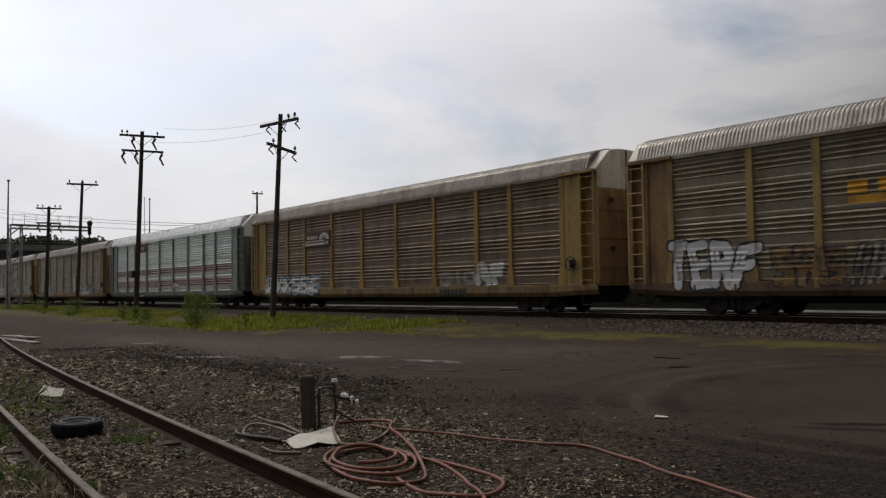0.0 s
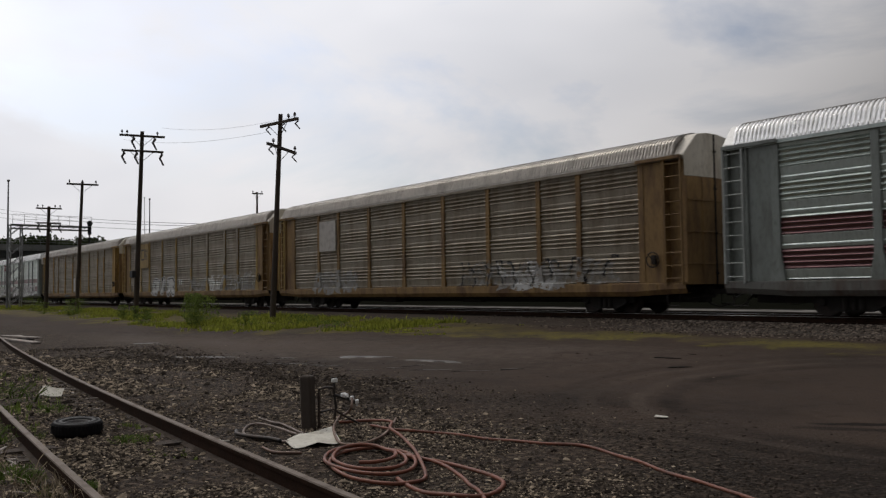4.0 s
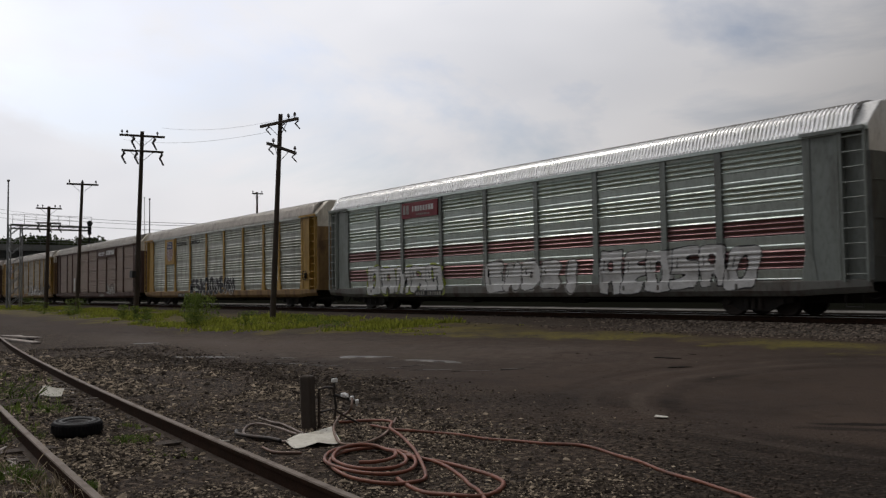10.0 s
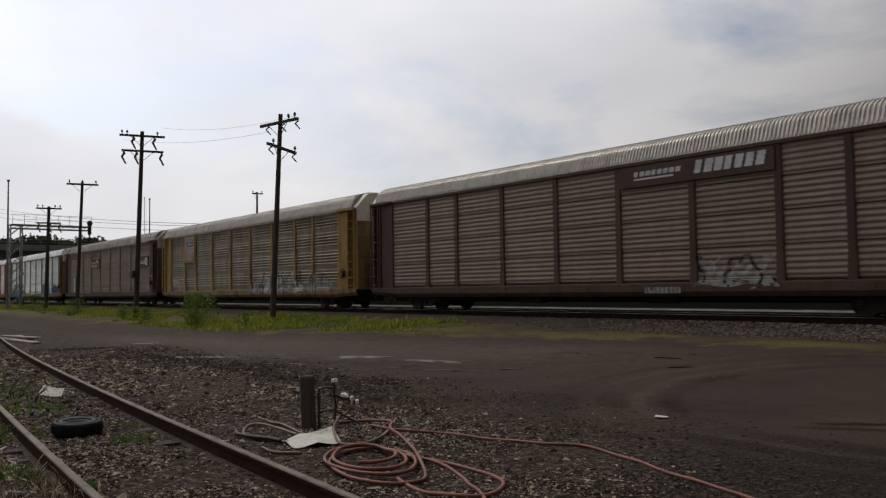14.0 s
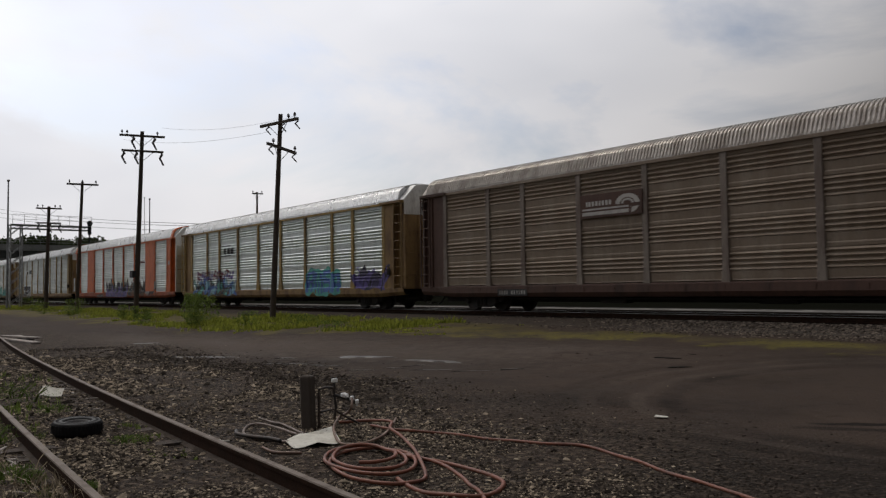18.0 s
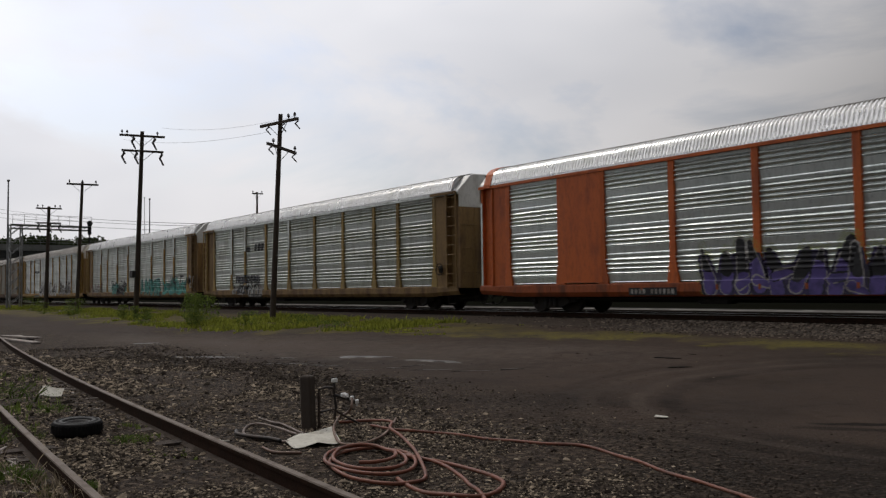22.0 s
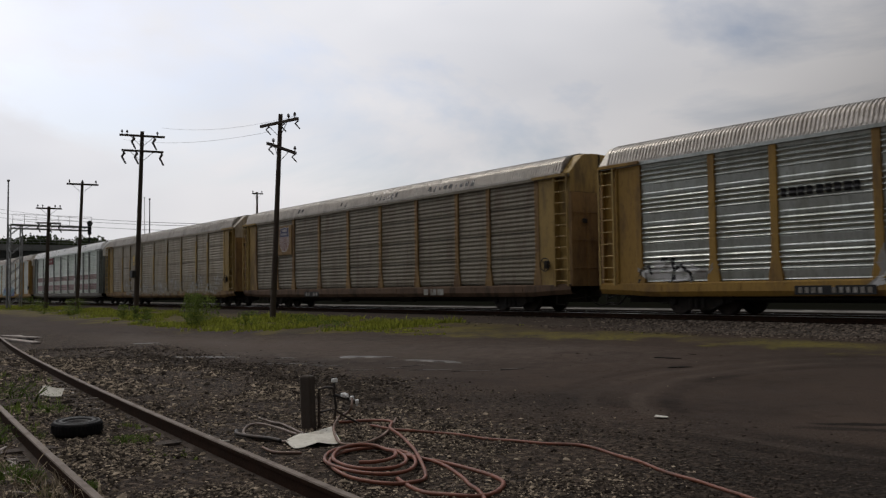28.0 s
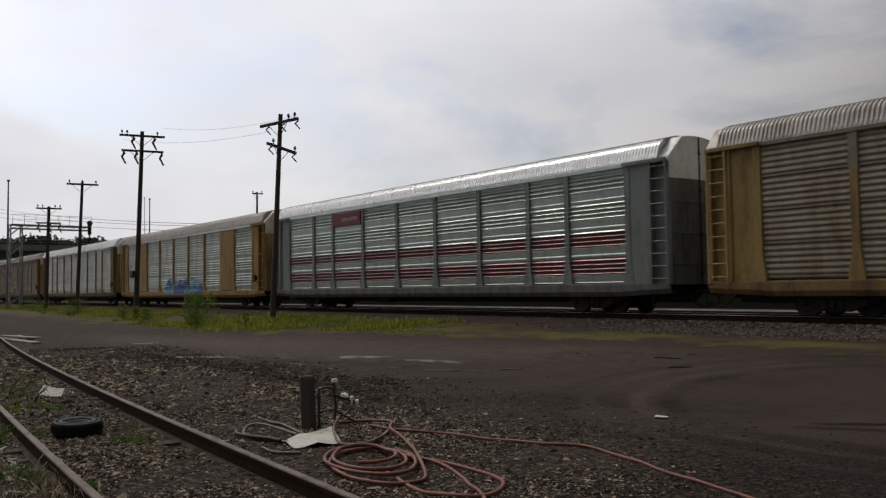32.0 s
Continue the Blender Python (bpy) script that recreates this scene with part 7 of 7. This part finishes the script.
POSTWOOD = surface("old_post_timber", (0.062, 0.048, 0.038), (0.09, 0.073, 0.06), (0.025, 0.02, 0.017), 0.9, 0, 3.0, 25, 0.6, 30, (4, 4, 0.4))
VALVE = surface("dark_iron_pipe", (0.04, 0.036, 0.034), (0.08, 0.05, 0.035), rough=0.6, metal=0.5)
BRIGHT = surface("bright_plated_fitting", (0.86, 0.86, 0.85), (0.75, 0.75, 0.74), rough=0.35, metal=0.2)
PZ = ground_z(-8.76, 4.80)
stub = new("timber_post")
stub.location = (-8.76, 4.80, PZ)
tagged(stub, "short dark timber post with a water tap", "post")
part("shaft", Shape().box((0, 0, 0.29), (0.150, 0.125, 0.68), Matrix.Rotation(radians(28), 3, "Z") @ Matrix.Rotation(radians(-2.0), 3, "Y"), 0.018), POSTWOOD, stub)
U = Vector((0.5, 0.86, 0))
part("pipe", Shape().tube([U * 0.13 + Vector((0, 0, -0.05)), U * 0.13 + Vector((0, 0, 0.36)), U * 0.13 + Vector((0, 0, 0.46)), U * 0.22 + Vector((0, 0, 0.48)), U * 0.31 + Vector((0, 0, 0.47))], 0.017, 8), VALVE, stub)
part("pipe", Shape().tube([U * 0.31 + Vector((0, 0, 0.55)), U * 0.31 + Vector((0, 0, 0.40)), U * 0.33 + Vector((0, 0, 0.24)), U * 0.31 + Vector((0, 0, 0.1))], 0.015, 8), VALVE, stub)
part("pipe", Shape().tube([U * 0.14 + Vector((0, 0, 0.19)), U * 0.3 + Vector((0, 0, 0.22)), U * 0.44 + Vector((0, 0, 0.13)), U * 0.60 + Vector((0.02, 0, 0.04))], 0.013, 8), VALVE, stub)
part("manifold", Shape().tube([U * 0.30 + Vector((0, 0, 0.39)), U * 0.42 + Vector((0, 0, 0.35)), U * 0.58 + Vector((0, 0, 0.29))], 0.02, 8), VALVE, stub)
for q, z in ((0.315, 0.56), (0.42, 0.385), (0.45, 0.375), (0.52, 0.345), (0.58, 0.30)):
    c = U * q + Vector((0, 0, z))
    part("tap_handle", Shape().box(tuple(c), (0.072, 0.04, 0.045), Matrix.Rotation(radians(30 + q * 200), 3, "Z"), 0.006).tube([c, c - Vector((0, 0, 0.05))], 0.009, 6), BRIGHT, stub, "bright metal tap handle")

HOSE = surface("orange_rubber_hose", (0.185, 0.058, 0.03), (0.10, 0.038, 0.023), (0.06, 0.03, 0.02), 0.55, 0, 5.0, 30, 0.1)
TAN_HOSE = surface("dusty_brown_hose", (0.15, 0.09, 0.062), (0.10, 0.06, 0.042), rough=0.6, scale=5)
GREY_HOSE = surface("grey_rubber_hose", (0.17, 0.125, 0.10), (0.10, 0.075, 0.06), rough=0.6, scale=5)


def hose(name, pts, r, material, label):
    """A hose that lies on the ground; points are x, y and the lift over it."""
    line = [Vector((q.x, q.y, ground_z(q.x, q.y) + r * 0.8 + q.z)) for q in smooth_path(pts)]
    return tagged(part(name, Shape().tube(line, r, 8), material, smooth=True), label, "hose")


coil = []
AX, BX = Vector((0.74, 0.67)), Vector((0.85, -0.52))
for i in range(52):
    a = -0.6 + i * 0.42
    k = 0.50 + 0.08 * math.sin(i * 0.37) - 0.004 * i
    c = Vector((-6.60 + 0.05 * math.sin(i * 0.21), 4.30)) + AX * (k * 0.98 * math.cos(a)) + BX * (k * 1.75 * math.sin(a) * (0.9 + 0.1 * math.sin(i * 0.5)))
    coil.append((c.x, c.y, 0.012 + 0.018 * (i // 15)))
tail = [(-8.72, 5.20, 0.03), (-8.64, 5.47, 0.03), (-8.38, 5.60, 0.04), (-8.12, 5.56, 0.05), (-7.77, 5.30, 0.05), (-7.41, 5.16, 0.04), (-6.81, 4.88, 0.05), (-6.40, 4.66, 0.06)]
hose("hose", tail + coil[3:], 0.0175, HOSE, "coiled orange rubber air hose on the gravel")
hose("hose", [(-8.25, 5.35, 0.02), (-7.77, 5.33, 0.03), (-7.29, 5.65, 0.0), (-6.66, 5.84, 0.0), (-6.07, 6.01, 0.0), (-5.64, 6.18, 0.0), (-5.02, 6.06, 0.0), (-4.33, 5.81, 0.0), (-3.89, 5.72, 0.0), (-3.3, 5.5, 0.0), (-2.4, 4.9, 0.0), (-1.2, 4.4, 0.0)], 0.0165, HOSE, "long orange hose running across the yard")
hose("hose", [(-6.5, 4.6, 0.03), (-6.31, 4.62, 0.02), (-5.96, 4.75, 0.0), (-5.48, 4.73, 0.0), (-5.12, 4.61, 0.0), (-4.91, 4.36, 0.0), (-4.86, 4.14, 0.0), (-5.03, 4.0, 0.0), (-5.32, 3.94, 0.0), (-5.69, 4.01, 0.0), (-5.85, 4.06, 0.0)], 0.019, HOSE, "loop of orange hose on the gravel")
hose("hose", [(-6.5, 4.62, 0.03), (-6.0, 4.66, 0.01), (-5.55, 4.52, 0.0), (-5.25, 4.36, 0.0), (-4.95, 4.22, 0.0), (-4.6, 4.0, 0.0)], 0.017, HOSE, "orange hose end on the gravel")
hose("hose", [(-8.30, 4.50, 0.03), (-8.49, 4.54, 0.02), (-9.13, 4.65, 0.02), (-9.5, 4.69, 0.0), (-9.85, 4.70, 0.0)], 0.014, GREY_HOSE, "pale brown hose end lying by the rail")
hose("hose", [(-8.30, 4.42, 0.03), (-8.44, 4.47, 0.01), (-9.06, 4.54, 0.0), (-9.44, 4.5, 0.0), (-9.42, 4.34, 0.0), (-9.07, 4.12, 0.0), (-8.72, 4.01, 0.0), (-8.43, 4.02, 0.0), (-8.21, 4.11, 0.0), (-7.98, 4.14, 0.01)], 0.016, GREY_HOSE, "grey-brown hose looped beside the rail")
hose("hose", [(-9.0, 4.0, 0.03), (-8.8, 3.93, 0.02), (-8.55, 3.96, 0.02), (-8.25, 4.04, 0.03), (-8.05, 4.08, 0.02)], 0.022, VALVE, "short black hose beside the rail")
hose("hose", [(-8.42, 5.2, 0.34), (-8.36, 5.14, 0.22), (-8.92, 5.32, 0.06), (-8.12, 4.77, 0.06), (-7.52, 4.51, 0.02), (-7.33, 4.67, 0.02), (-7.52, 5.00, 0.02), (-7.87, 5.36, 0.02), (-8.51, 5.89, 0.02)], 0.015, TAN_HOSE, "dusty brown hose falling from the tap")
hose("hose", [(-7.9, 3.80, 0.02), (-7.7, 3.80, 0.0), (-7.54, 3.84, 0.0), (-7.40, 3.98, 0.0)], 0.016, TAN_HOSE, "short orange hose end beside the rail")

CARD = surface("dirty_white_sheet", (0.52, 0.50, 0.43), (0.36, 0.33, 0.27), (0.2, 0.18, 0.14), 0.8, 0, 3.0, 20, 0.2)


def crumpled(name, corners, lift, bend, material, label, category, n=10, fold=0.0, rise=0.0):
    """A thin sheet with creases that lies on the ground between four corners."""
    a, b, c, d = (Vector(q) for q in corners)
    s = Shape()
    for under in (0.0, -0.006):
        rows = []
        for i in range(n + 1):
            row = []
            for j in range(n + 1):
                u, v = i / n, j / n
                q = a.lerp(b, u).lerp(d.lerp(c, u), v)
                z = ground_z(q.x, q.y) + lift + bend * (noise.noise((q.x * 3.1, q.y * 3.1, 5.5)) + 0.3 * abs(u - 0.5) * (1 - v)) + fold * (max(0.0, 1 - abs(v - 0.42 - 0.2 * (u - 0.5)) / 0.35) + 0.9 * max(0.0, v - 0.7)) + rise * v + under
                row.append((q.x, q.y, z))
            rows.append(row)
        s.quad_grid(rows)
    return tagged(part(name, s, material), label, category)


crumpled("sheet_of_card", [(-8.04, 4.13), (-7.67, 4.04), (-7.60, 4.55), (-8.64, 5.05)], 0.014, 0.025, CARD, "creased dirty white sheet of card by the post", "card", fold=0.045)
crumpled("plastic_scrap", [(-14.15, 3.0), (-13.9, 3.28), (-14.05, 3.36), (-14.4, 3.12)], 0.02, 0.05, CARD, "crumpled pale scrap between the siding rails", "scrap", rise=0.13)
crumpled("plastic_scrap", [(-6.46, 8.32), (-6.3, 8.4), (-6.36, 8.46), (-6.5, 8.42)], 0.015, 0.02, CARD, "small white scrap lying on the dirt", "scrap", 4)
BLEACHED = surface("bleached_plank", (0.30, 0.265, 0.235), (0.17, 0.14, 0.125), rough=0.9, scale=3, stretch=(0.3, 3, 3))
for x, y, turn, size, lift in ((-31.8, 6.08, 4, (4.2, 0.30, 0.07), 0.04), (-33.6, 6.55, -3, (3.4, 0.34, 0.07), 0.05), (-32.6, 6.32, 14, (2.6, 0.26, 0.05), 0.13)):
    plank = part("plank", Shape().box((0, 0, 0), size, cut=0.02), BLEACHED)
    plank.matrix_basis = pose(x, y, ground_z(x, y) + lift, 0, 0, turn)
    tagged(plank, "bleached plank lying in a loose pile on the gravel", "plank", "planks by the siding")
chips = [(-9.2 + 0.18 * i + rng.uniform(-0.08, 0.08), rng.uniform(0.12, 0.3)) for i in range(9)] + [(-9.9 + 0.16 * i, -1.5 - rng.uniform(0.1, 0.4)) for i in range(16)] + [(-16.0 + 0.5 * i, -rng.uniform(0.12, 0.35)) for i in range(12)]
for x, off in chips:
    y = siding_y(x) + off
    o = part("wood_chip", Shape().box((0, 0, 0), (rng.uniform(0.06, 0.26), rng.uniform(0.015, 0.04), 0.015), cut=0.004), CARD if off > 0 else BLEACHED)
    o.matrix_basis = pose(x, y, ground_z(x, y) + 0.02, rng.uniform(-10, 10), rng.uniform(-10, 10), rng.uniform(0, 180))
    tagged(o, "pale splinter lying beside the rusty rail", "splinter", "splinters by the rail")


# ---- what moves ----
def motions():
    for n, car in enumerate(TRAIN):
        rows = []
        for i in range(17):
            t = 2.0 * i
            rows.append((t, pose(train_shift(t) - PITCH_CAR * n + PITCH_CAR / 2 + (0.1 if n < 12 else -0.08), TRACK_Y, 0.0)))
        walk(car, rows)


motions()
